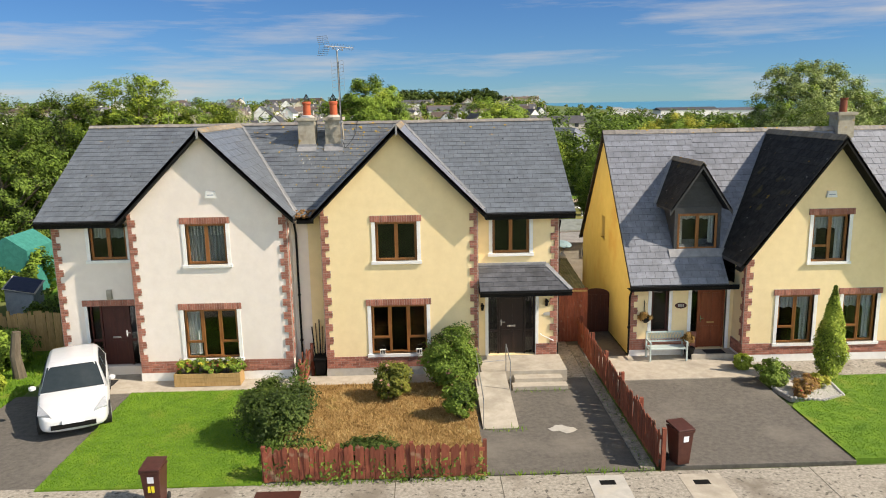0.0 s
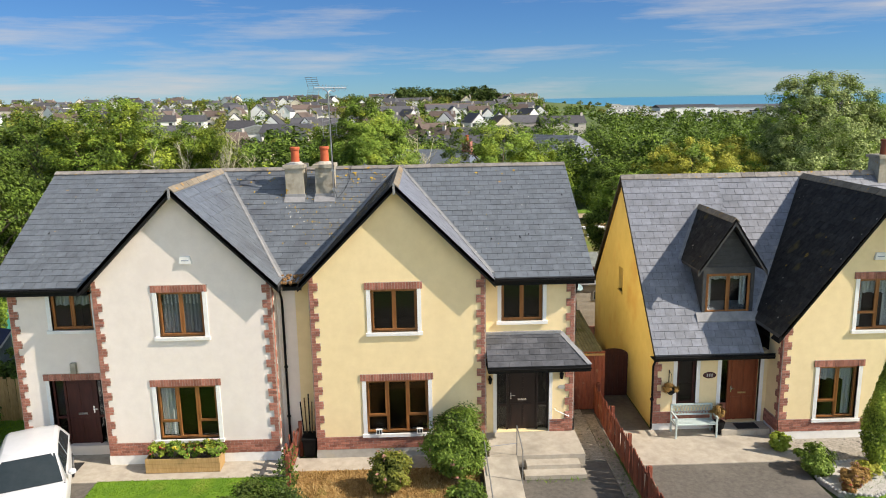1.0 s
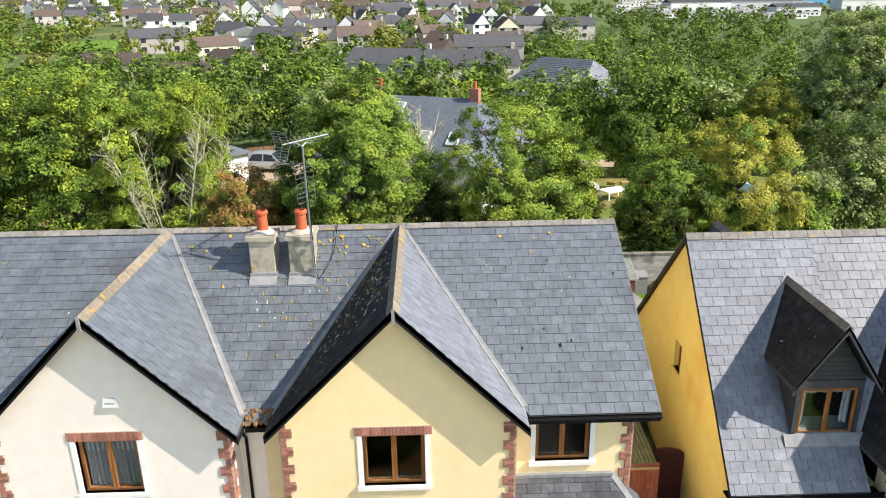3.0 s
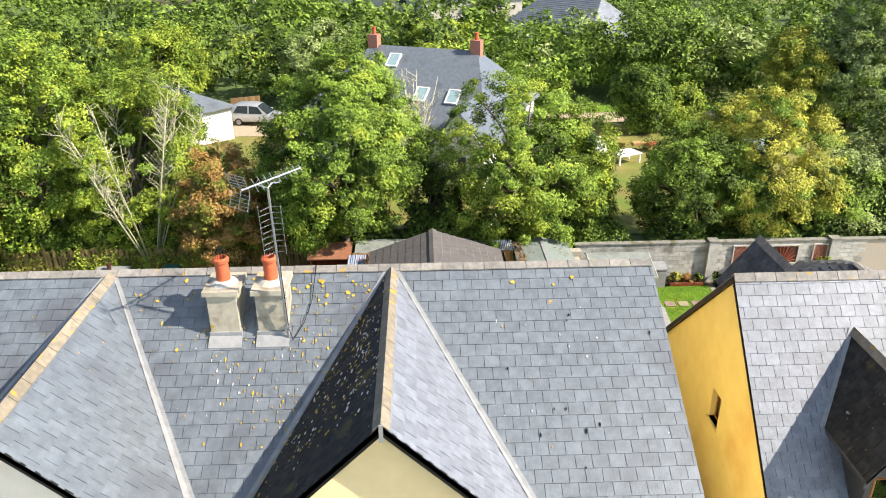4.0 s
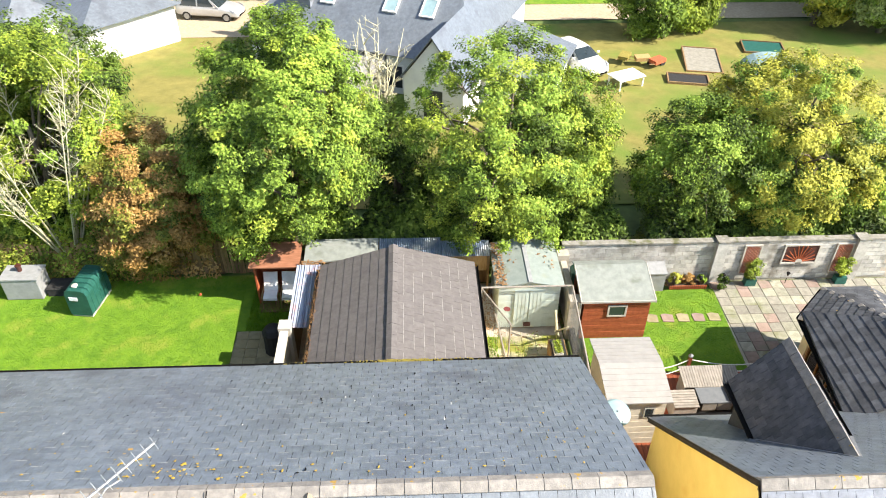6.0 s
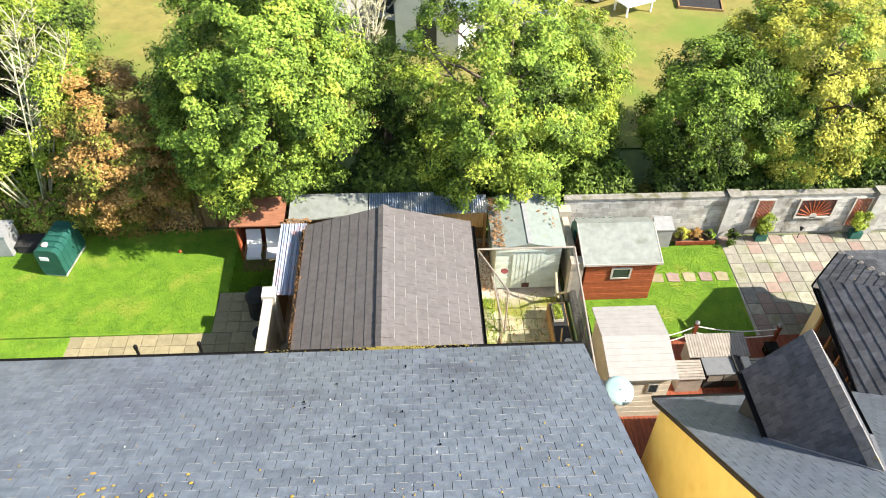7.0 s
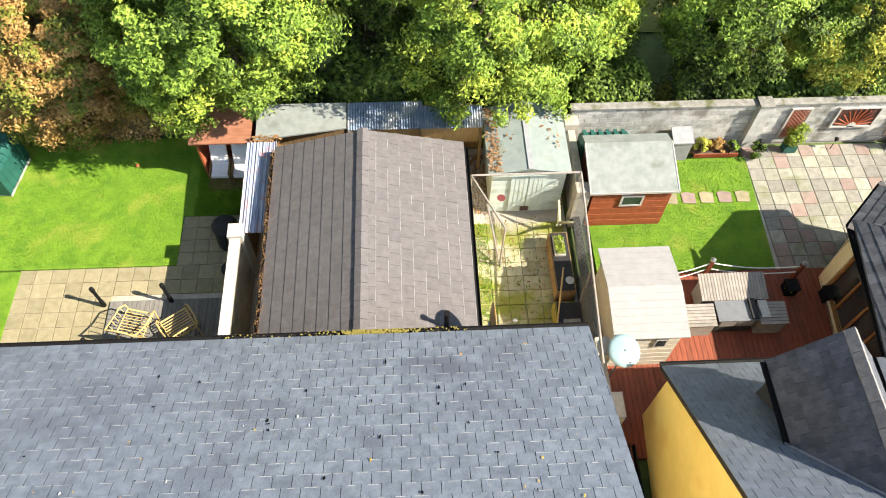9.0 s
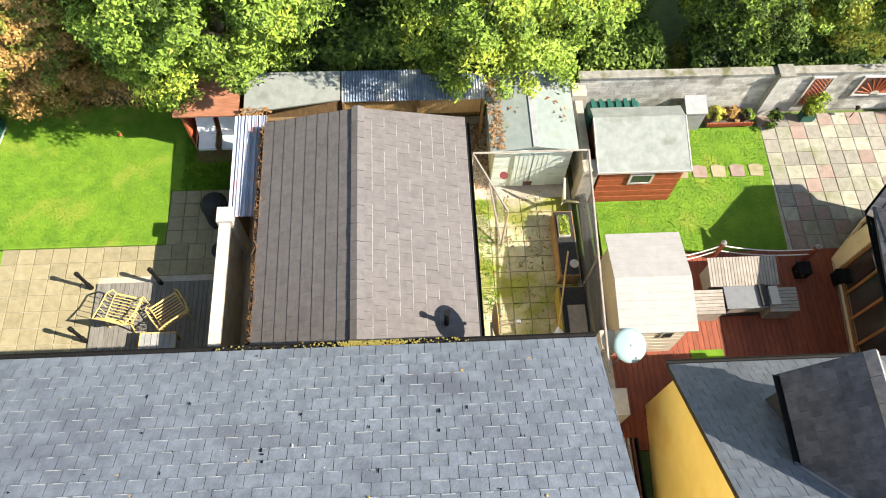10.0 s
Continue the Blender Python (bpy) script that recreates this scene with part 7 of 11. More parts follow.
hatchback(-9.27, -2.12, 23, "white five-door hatchback parked on the drive", M_CARPAINT)


def bench():
    b = thing("garden_bench", "pale mint painted bench with a lattice back", "bench", (8.65, 0.85, 0.02))
    z = 0.02
    for x in (8.05, 9.25):
        part("bench_end", Mesh().box(x - 0.025, x + 0.025, 0.55, 0.6, z, z + 0.62).box(x - 0.025, x + 0.025, 1.02, 1.07, z, z + 0.88).box(x - 0.025, x + 0.025, 0.53, 1.05, z + 0.6, z + 0.65).box(x - 0.025, x + 0.025, 0.6, 1.02, z + 0.36, z + 0.40), M_BENCH, b)
    for k in range(5):
        part("slat", Mesh().box(8.07, 9.23, 0.56 + 0.09 * k, 0.635 + 0.09 * k, z + 0.40, z + 0.425), M_BENCH, b)
    part("back_rail", Mesh().box(8.075, 9.225, 1.03, 1.06, z + 0.83, z + 0.88).box(8.075, 9.225, 1.03, 1.06, z + 0.52, z + 0.56), M_BENCH, b)
    la = Mesh()
    for k in range(12):
        x = 8.08 + 0.0955 * k
        la.tube([(x, 1.045, z + 0.55), (x + 0.0955, 1.045, z + 0.84)], 0.009, 4)
        la.tube([(x + 0.0955, 1.045, z + 0.55), (x, 1.045, z + 0.84)], 0.009, 4)
    part("lattice", la, M_BENCH, b, "cast lattice back")


bench()


def blades(name, plan, z, count, mat, label, seed, high=0.032, holes=()):
    """Short grass blades over a convex plan."""
    rng = np.random.default_rng(seed)
    xs, ys = [p[0] for p in plan], [p[1] for p in plan]
    pts = np.stack([rng.uniform(min(xs), max(xs), count * 2), rng.uniform(min(ys), max(ys), count * 2)], 1)
    ok = np.ones(len(pts), bool)
    area = sum(xs[i] * ys[(i + 1) % len(xs)] - xs[(i + 1) % len(xs)] * ys[i] for i in range(len(xs)))
    for i in range(len(plan)):
        a, b = plan[i], plan[(i + 1) % len(plan)]
        sgn = ((b[0] - a[0]) * (pts[:, 1] - a[1]) - (b[1] - a[1]) * (pts[:, 0] - a[0])) * (1 if area > 0 else -1)
        ok &= sgn > 0
    pts = pts[ok][:count]
    n = len(pts)
    w = rng.uniform(0, 2 * np.pi, n)
    h = high * rng.uniform(0.5, 1.5, n)
    base = np.column_stack([pts, np.full(n, z)])
    d = np.column_stack([np.cos(w), np.sin(w), np.zeros(n)])
    tip = base + np.column_stack([rng.normal(0, high * 0.6, n), rng.normal(0, high * 0.6, n), h])
    tri = np.stack([base - d * 0.012, base + d * 0.012, tip], 1).reshape(-1, 3)
    return tagged(part(name, fast_mesh(name, tri, 3, mat), mat, None, label), category="grass", kind="stuff")


M_BLADE = leaf_material("grass_blade", (0.078, 0.18, 0.009), (0.14, 0.275, 0.015), (0.215, 0.325, 0.025), 1.3)
M_STRAW = leaf_material("straw_blade", (0.28, 0.17, 0.06), (0.48, 0.32, 0.13), (0.56, 0.42, 0.2), 1.5)
blades("lawn_grass", rect(-8.17, -3.0, -6.78, -0.97), 0.03, 30000, M_BLADE, "short green lawn grass", 1, 0.022)
blades("lawn_grass", [(10.85, -6.35), (20.0, -6.2), (20.0, -1.05), (12.9, -1.05), (11.0, -3.05)], 0.03, 30000, M_BLADE, "short green lawn grass", 2, 0.02)
blades("dry_grass", rect(-2.95, 2.1, -6.55, -0.8), 0.02, 26000, M_STRAW, "straw-coloured cut grass", 3, 0.07)
blades("verge_grass", rect(-20, -11.5, -6.75, 3.1), 0.02, 14000, M_BLADE, "rough verge grass", 4, 0.1)
for i, (a, b, c, d) in enumerate([(-3.1, 2.1, -6.85, -6.6), (2.1, 6.0, -6.68, -6.5), (5.75, 6.1, -6.5, 1.0), (2.2, 3.4, -4.35, -4.1), (3.3, 5.0, -1.75, -1.55)]):
    blades("weeds", rect(a, b, c, d), 0.0, (260, 200, 260, 40, 40)[i], M_BLADE, "weeds in the joint beside the fence", 20 + i, 0.09)


def bush(x, y, w, h, mat, label, seed, clumps=70, per=90, leaf=0.05, z=0.0, name="bush", d=None, mix=None, category="bush", flowers=None, group=""):
    rng = np.random.default_rng(seed)
    t = thing(name, label, category, (x, y, z), group=group)
    d = d or w
    p, n, c = crown_points(rng, (x, y, z + h * 0.52), (w * 0.85, d * 0.85, h * 0.45), clumps, per, min(w, h) * 0.3, hollow=0.5)
    keep = p[:, 2] > z + 0.01
    p, n = p[keep], n[keep]
    m = Mesh()
    for e in c[:10]:
        m.tube([(x, y, z - 0.05), Vector((x, y, z)).lerp(Vector(e), 0.5), e], [0.03, 0.02, 0.006], 5)
    part("stem", m, M_BARK, t, smooth=True)
    part("foliage", fast_mesh("foliage", leaves(p, n, leaf, rng), 3, mat), mat, t)
    if flowers:
        fmat, count, size = flowers
        idx = rng.choice(len(p), count)
        q = p[idx] + (p[idx] - np.array([x, y, z + h * 0.4])) * 0.08
        part("flower", fast_mesh("flower", leaves(np.repeat(q, 5, 0) + rng.normal(0, size * 0.5, (count * 5, 3)), np.repeat(n[idx], 5, 0), size, rng), 3, fmat), fmat, t, kind="stuff")
    return t


# ---- bushes and flowers of the front gardens ----
M_PINK = leaf_material("faded_pink_flowers", (0.30, 0.12, 0.09), (0.52, 0.28, 0.22), (0.6, 0.4, 0.3), 3)
M_REDF = leaf_material("red_flowers", (0.40, 0.02, 0.03), (0.62, 0.06, 0.08), (0.7, 0.2, 0.2), 3)
M_YELF = leaf_material("yellow_flowers", (0.5, 0.35, 0.02), (0.7, 0.52, 0.05), (0.75, 0.6, 0.2), 3)
bush(-3.05, -4.35, 1.1, 1.55, L_EVER, "dense dark evergreen bush at the fence corner", 201, 130, 190, 0.038, mix=None)
bush(-0.6, -5.9, 0.85, 0.62, L_EVER, "low spreading evergreen bush behind the fence", 202, 80, 150, 0.036, d=0.5)
bush(-0.27, -1.9, 0.58, 1.12, L_OLIVE, "rounded hydrangea bush with faded pink heads", 203, 80, 150, 0.04, flowers=(M_PINK, 70, 0.04))
bush(1.55, -1.25, 0.92, 1.95, L_MID, "tall rounded bush with pale flower heads by the ramp", 204, 150, 170, 0.042, flowers=(M_PINK, 60, 0.035))
bush(1.62, -3.35, 0.5, 1.05, L_MID, "small leafy bush by the ramp", 205, 70, 130, 0.04)
bush(11.05, -1.55, 0.52, 0.72, L_MID, "rounded green shrub at the bed", 206, 50, 100, 0.045)
bush(10.75, -0.25, 0.32, 0.48, L_LIME, "small variegated shrub beside the brick corner", 207, 36, 80, 0.04)
bush(15.75, -0.45, 0.35, 0.45, L_LIME, "small green shrub by the wall", 208, 36, 80, 0.04)
bush(11.75, -2.25, 0.4, 0.5, L_RUST, "low red-leaved heather plant in gravel", 209, 36, 80, 0.035, flowers=(M_PINK, 50, 0.03))
bush(12.3, -1.9, 0.32, 0.42, L_YELLOW, "low yellow-green plant in gravel", 210, 30, 80, 0.035)
bush(11.4, -2.6, 0.25, 0.3, L_RUST, "low dark red plant in gravel", 211, 24, 70, 0.03, flowers=(M_REDF, 30, 0.025))


def cypress(x, y, h, r, label, seed):
    rng = np.random.default_rng(seed)
    t = thing("cypress", label, "tree", (x, y, 0))
    part("trunk", Mesh().tube([(x, y, -0.05), (x, y, h * 0.85)], [0.07, 0.01], 7), M_BARK, t)
    n = 12000
    k = rng.uniform(0, 1, n) ** 0.8
    prof = r * np.where(k < 0.25, 0.6 + 1.6 * k, np.maximum(0.03, 1.0 - (np.maximum(k - 0.25, 0) / 0.75) ** 1.25))
    w = rng.uniform(0, 2 * np.pi, n)
    rr = prof * (0.72 + 0.34 * rng.uniform(0, 1, n)) * (1 + 0.12 * np.sin(w * 3 + k * 14))
    p = np.column_stack([x + rr * np.cos(w), y + rr * np.sin(w), 0.12 + k * (h - 0.12)])
    nr = np.column_stack([np.cos(w), np.sin(w), np.full(n, 0.7)]) + rng.normal(0, 0.4, (n, 3))
    nr /= np.linalg.norm(nr, axis=1, keepdims=True)
    part("foliage", fast_mesh("foliage", leaves(p, nr, 0.045, rng), 3, L_LIME), L_LIME, t)


cypress(12.95, -1.25, 2.9, 0.47, "upright golden-green cone-shaped cypress at the flower bed", 220)


def ivy(name, x0, x1, y0, y1, z0, z1, count, mat, label, seed, leaf=0.045):
    rng = np.random.default_rng(seed)
    p = np.column_stack([rng.uniform(x0, x1, count), rng.uniform(y0, y1, count), z0 + (z1 - z0) * rng.uniform(0, 1, count) ** 1.7])
    p = p[np.sin(p[:, 0] * 4.3 + seed) * np.cos(p[:, 2] * 5 + p[:, 0]) + rng.uniform(-0.6, 0.9, len(p)) > 0]
    n = np.column_stack([rng.normal(0, 0.5, len(p)), rng.normal(-0.8, 0.4, len(p)), rng.normal(0.5, 0.4, len(p))])
    n /= np.linalg.norm(n, axis=1, keepdims=True)
    tagged(part(name, fast_mesh(name, leaves(p, n, leaf, rng), 3, mat), mat, None, label), category="ivy", kind="stuff")


ivy("fence_ivy", -3.05, 2.1, -6.80, -6.70, 0.02, 0.55, 700, L_DARK, "ivy climbing the foot of the picket fence", 1)
ivy("hedge_ivy", -3.1, -1.6, -6.6, -6.2, 0.4, 0.95, 1500, L_DARK, "ivy spilling over the fence corner", 2)
ivy("gap_ivy", -3.15, -2.75, -2.6, -1.0, 0.05, 1.0, 800, L_DARK, "ivy along the broken fence", 3)

bed = [(11.1, -2.7), (11.9, -2.95), (12.65, -2.6), (12.8, -1.7), (12.4, -1.1), (11.4, -1.2), (10.95, -1.9)]
slab("gravel_bed", bed, -0.1, 0.035, M_GRAVEL, "pale gravel flower bed edged with cobbles", "flower bed")
edging = thing("bed_edging", "row of small cobbles round the gravel bed", "edging", (11.9, -2.0, 0))
rnd = random.Random(8)
cob = Mesh().lathe([(0.03, 0), (0.055, 0.03), (0.05, 0.07), (0.015, 0.09)], (0, 0, 0), 7).data("cobble", M_BLOCK)
for i in range(len(bed)):
    a, b = Vector((*bed[i], 0.0)), Vector((*bed[(i + 1) % len(bed)], 0.0))
    k = int((b - a).length / 0.115)
    for j in range(k):
        ob = new("cobble", cob)
        ob.parent = edging
        ob.matrix_local = edging.matrix_world.inverted() @ Matrix.Translation(a.lerp(b, j / k)) @ pose(0, 0, 0, rnd.uniform(-9, 9), rnd.uniform(-9, 9), rnd.uniform(0, 180))


def planter_box():
    p = thing("planter_box", "long pale timber planter box with mixed flowers", "planter", (-6.0, -0.35, 0))
    for y in (-0.62, -0.12):
        for k in range(3):
            part("plank", Mesh().box(-7.0, -4.98, y, y + 0.03, 0.03 + 0.135 * k, 0.16 + 0.135 * k), M_TIMBER, p)
    for x in (-7.0, -5.01):
        part("plank", Mesh().box(x, x + 0.03, -0.59, -0.12, 0.03, 0.43), M_TIMBER, p)
    part("soil", Mesh().box(-6.97, -5.01, -0.59, -0.12, 0.03, 0.38), M_SOIL, p)


planter_box()
for i, (x, mat, fl) in enumerate([(-6.7, L_LIME, M_REDF), (-6.3, L_GREEN, M_YELF), (-5.85, L_GREEN, M_REDF), (-5.45, L_LIME, M_YELF), (-5.15, L_GREEN, M_PINK)]):
    bush(x, -0.36, 0.3, 0.42 + 0.1 * (i % 2), mat, "flowering bedding plant in the planter box", 230 + i, 22, 60, 0.035, z=0.36, name="bedding_plant", category="plant", flowers=(fl, 24, 0.03), group="plants in the planter")


def basket(x, y, z):
    t = thing("hanging_basket", "hanging basket with a dry brown plant", "hanging basket", (x, y, z))
    part("bracket", Mesh().box(x - 0.012, x + 0.012, y + 0.18, y + 0.2, z + 0.2, z + 0.6).tube([(x, y + 0.19, z + 0.55), (x, y, z + 0.55), (x, y, z + 0.3)], 0.009, 5), M_BLACK, t)
    part("bowl", Mesh().lathe([(0.05, -0.1), (0.15, 0.0), (0.17, 0.08)], (x, y, z), 14), M_BLACK, t)
    rng = np.random.default_rng(3)
    p, n, c = crown_points(rng, (x, y, z + 0.1), (0.22, 0.2, 0.13), 24, 60, 0.08)
    part("foliage", fast_mesh("foliage", leaves(p, n, 0.03, rng), 3, L_RUST), L_RUST, t)


basket(7.98, 1.0, 1.32)


def topiary(x, y):
    t = thing("potted_shrub", "dark pot with a small round-headed shrub beside the door", "potted plant", (x, y, 0.02))
    part("pot", Mesh().lathe([(0.12, 0), (0.17, 0.3), (0.185, 0.32), (0.185, 0.36), (0.15, 0.36)], (x, y, 0.02), 14), M_BLACK, t)
    part("stem", Mesh().tube([(x, y, 0.3), (x, y, 0.7)], 0.012, 6), M_BARK, t)
    rng = np.random.default_rng(5)
    p, n, c = crown_points(rng, (x, y, 0.75), (0.2, 0.2, 0.2), 24, 60, 0.09)
    part("foliage", fast_mesh("foliage", leaves(p, n, 0.03, rng), 3, L_RUST), L_RUST, t)


topiary(9.42, 0.85)
slab("door_mat", rect(9.95, 10.6, 0.72, 1.1), 0.19, 0.205, M_RUBBER, "dark rubber mat at the door", "mat", "")
slab("door_mat", rect(-9.9, -9.0, -0.35, 0.15), 0.015, 0.03, M_RUBBER, "dark rubber mat at the door", "mat", "")
part("drain_cover", Mesh().box(4.6, 4.95, -7.18, -6.98, -0.01, 0.006), M_BLACK, None, "small dark drain cover in the pavement")["category"] = "drain cover"
part("drain_cover", Mesh().box(6.7, 7.05, -7.28, -7.08, -0.01, 0.006), M_BLACK, None, "small dark drain cover in the pavement")["category"] = "drain cover"
slab("pale_patch", rect(4.35, 5.2, -8.4, -6.75), -0.05, 0.002, M_OFFWHITE, "pale cement patch round the drain cover", "patch")
slab("pale_patch", rect(6.45, 7.4, -8.4, -6.8), -0.05, 0.002, M_CONCRETE, "pale cement patch round the drain cover", "patch")
slab("service_cover", rect(-3.1, -2.1, -7.5, -7.05), -0.05, 0.003, M_BIN, "rusty brown service cover in the pavement", "cover")
slab("cement_spill", [(3.9, -4.2), (4.0, -4.36), (4.18, -4.34), (4.34, -4.5), (4.5, -4.44), (4.66, -4.3), (4.6, -4.16), (4.42, -4.1), (4.3, -3.98), (4.12, -4.0), (4.05, -4.1)], -0.05, -0.004, M_OFFWHITE, "whitish cement stain on the drive", "stain")
for i in range(7):
    x, y = -2.75 + 0.06 * i, 0.25 + 0.05 * (i % 3)
    part("garden_stick", Mesh().tube([(x, y, 0.0), (x - 0.15 + 0.05 * i, y + 0.3, 1.5 + 0.1 * (i % 3))], 0.02, 5), M_FENCE_OLD if i % 2 else M_BLACK, None, "long garden tool leaning in the gap")["category"] = "garden tool"


def small_shed():
    s = thing("blue_grey_shed", "small blue-grey shed with a dark blue roof", "shed", (-15.9, 8.2, 0))
    M_BLUEG = material("blue_grey_boards", (0.22, 0.25, 0.29), (0.30, 0.33, 0.37), 6, 0.8, 0.2, 40, spread=0.1)
    M_NAVY = material("navy_roof_felt", (0.02, 0.03, 0.07), (0.035, 0.045, 0.10), 6, 0.7, 0.2, 40, spread=0)
    body = Mesh()
    body.v = [(-16.5, 7.6, 0), (-15.35, 7.6, 0), (-15.75, 9.2, 0), (-16.95, 9.2, 0), (-16.5, 7.6, 1.2), (-15.35, 7.6, 0.99), (-15.75, 9.2, 1.16), (-16.95, 9.2, 1.37)]
    body.f = [(0, 3, 2, 1), (4, 5, 6, 7), (0, 1, 5, 4), (1, 2, 6, 5), (2, 3, 7, 6), (3, 0, 4, 7)]
    part("body", body, M_BLUEG, s)
    part("trim", Mesh().prism([(-16.58, 7.53, 1.27), (-15.22, 7.53, 1.03), (-15.67, 9.27, 1.21), (-17.03, 9.27, 1.45)], (0, 0, 0.012)), M_OFFWHITE, s, "pale edge round the roof")
    part("roof", Mesh().prism([(-16.5, 7.6, 1.28), (-15.32, 7.6, 1.07), (-15.72, 9.2, 1.23), (-16.93, 9.2, 1.44)], (0, 0, 0.03)), M_NAVY, s)
    t = thing("garden_tent", "teal green garden cover over a frame", "garden cover", (-18.4, 12.5, 0))
    M_TEAL = material("teal_netting", (0.02, 0.17, 0.14), (0.04, 0.25, 0.21), 5, 0.7, 0.2, 30, spread=0)
    m = Mesh()
    m.prism([(-20.0, 11.5, 0), (-17.4, 11.5, 0), (-17.5, 11.5, 2.1), (-18.4, 11.5, 2.75), (-19.6, 11.5, 2.2)], (0, 2.5, 0))
    part("cover", m, M_TEAL, t)
    st = thing("tree_stump", "ivy-clad dead tree stump by the drive", "stump", (-12.3, 0.6, 0))
    part("trunk", Mesh().tube([(-12.3, 0.6, -0.05), (-12.35, 0.55, 0.8), (-12.25, 0.6, 1.55)], [0.2, 0.16, 0.13], 9), M_BARK, st)


small_shed()
for i, (x, y, w, h) in enumerate([(-13.4, 1.6, 1.1, 1.3), (-14.9, 2.2, 1.2, 1.6), (-13.2, 5.4, 1.2, 1.8), (-12.7, -0.6, 0.5, 0.6), (-17.8, 6.2, 1.6, 2.6)]):
    bush(x, y, w, h, (L_GREEN, L_DARK, L_DARK, L_LIME, L_GREEN)[i], "overgrown green shrub beside the drive", 240 + i, 60, 90, 0.07, group="overgrown shrubs")


def sill_lantern(x):
    """A small wire lantern standing on the window sill."""
    t = thing("sill_lantern", "small white wire lantern on the window sill", "lantern", (x, -0.09, 0.74), group="sill lanterns")
    t.scale = (0.9, 0.8, 0.62)
    local(t, "base", Mesh().box(-0.1, 0.1, -0.05, 0.05, 0, 0.03), M_WHITE)
    for dx in (-0.08, 0.0, 0.08):
        local(t, "bar", Mesh().box(dx - 0.008, dx + 0.008, -0.045, -0.035, 0.03, 0.22), M_WHITE)
    local(t, "glass_body", Mesh().box(-0.07, 0.07, -0.03, 0.03, 0.03, 0.2), M_CARGLASS)
    local(t, "cap", Mesh().prism([(-0.1, -0.05, 0.22), (0.1, -0.05, 0.22), (0.1, 0.05, 0.22), (-0.1, 0.05, 0.22)], (0, 0, 0.02)), M_WHITE)


sill_lantern(-0.62)
sill_lantern(0.52)


# ---- back gardens ----
M_SLABC = material("cream_paving_slab", (0.205, 0.18, 0.105), (0.285, 0.25, 0.155), 5, 0.92, 0.3, 50, spread=0.12, stain=(0.25, 0.215, 0.125), stain_scale=1.1, stain_at=0.56)
M_SLABM = material("mossy_paving_slab", (0.29, 0.27, 0.17), (0.42, 0.39, 0.27), 5, 0.92, 0.3, 50, spread=0.25, stain=(0.21, 0.22, 0.045), stain_scale=0.8, stain_at=0.47, stain_soft=0.12)
M_SLABG = material("grey_paving_slab", (0.165, 0.155, 0.128), (0.25, 0.237, 0.20), 5, 0.92, 0.3, 50, spread=0.15)
M_SLABY = material("pale_paving_slab", (0.21, 0.205, 0.155), (0.32, 0.315, 0.25), 5, 0.92, 0.3, 50, spread=0.15, stain=(0.17, 0.175, 0.10), stain_scale=1.6, stain_at=0.55)
M_SLABP = material("pink_paving_slab", (0.20, 0.145, 0.12), (0.26, 0.195, 0.165), 5, 0.92, 0.3, 50, spread=0.12, stain=(0.17, 0.15, 0.11), stain_scale=1.8, stain_at=0.55)
M_DECKG = material("grey_deck_board", (0.13, 0.125, 0.11), (0.20, 0.19, 0.17), 6, 0.85, 0.3, 40, spread=0.12, stretch=(3, 0.5, 1))
M_DECKR = material("red_stained_deck_board", (0.15, 0.034, 0.015), (0.24, 0.06, 0.026), 6, 0.6, 0.25, 40, spread=0.14, stretch=(3, 0.5, 1))
M_TANK = material("green_plastic_tank", (0.01, 0.07, 0.055), (0.018, 0.10, 0.08), 5, 0.45, 0.1, 30, spread=0.05)
M_GREYP = material("grey_plastic", (0.22, 0.23, 0.235), (0.29, 0.30, 0.305), 5, 0.55, 0.1, 30, spread=0.05)
M_MINT = material("pale_mint_boards", (0.40, 0.47, 0.44), (0.48, 0.55, 0.51), 5, 0.8, 0.2, 40, spread=0.05, stain=(0.33, 0.37, 0.31), stain_scale=1.4)
M_MINTROOF = material("pale_mint_roof_sheet", (0.17, 0.205, 0.19), (0.225, 0.262, 0.242), 4, 0.8, 0.15, 40, spread=0.04, stain=(0.20, 0.22, 0.17), stain_scale=1.6)
M_FELTG = material("grey_green_roof_felt", (0.17, 0.19, 0.175), (0.235, 0.255, 0.235), 4, 0.9, 0.2, 40, spread=0.04, stain=(0.14, 0.155, 0.13), stain_scale=1.5)
M_SHEDRED = material("red_stained_shed_boards", (0.24, 0.055, 0.02), (0.34, 0.09, 0.035), 6, 0.7, 0.2, 40, spread=0.12)
M_SHEDW = material("cream_shed_boards", (0.48, 0.43, 0.35), (0.58, 0.53, 0.44), 6, 0.7, 0.15, 40, spread=0.06)
M_ROOFW = material("white_roof_sheet", (0.25, 0.243, 0.233), (0.30, 0.292, 0.28), 4, 0.6, 0.1, 40, spread=0.03)
M_ARBOUR = material("sun_faded_brown_boards", (0.22, 0.088, 0.045), (0.32, 0.14, 0.08), 6, 0.8, 0.2, 40, spread=0.1, stretch=(0.5, 3, 1))
M_CORRB = material("blue_corrugated_sheet", (0.14, 0.19, 0.26), (0.24, 0.30, 0.38), 3, 0.5, 0.1, 30, metal=0.3, spread=0.05, stain=(0.42, 0.43, 0.43), stain_scale=1.6, stain_at=0.52)
M_CORRP = material("streaked_corrugated_plastic", (0.22, 0.27, 0.38), (0.42, 0.46, 0.54), 5, 0.4, 0.1, 30, spread=0.05, stain=(0.45, 0.25, 0.25), stain_scale=2.5, stain_at=0.55, stretch=(1, 0.2, 1))
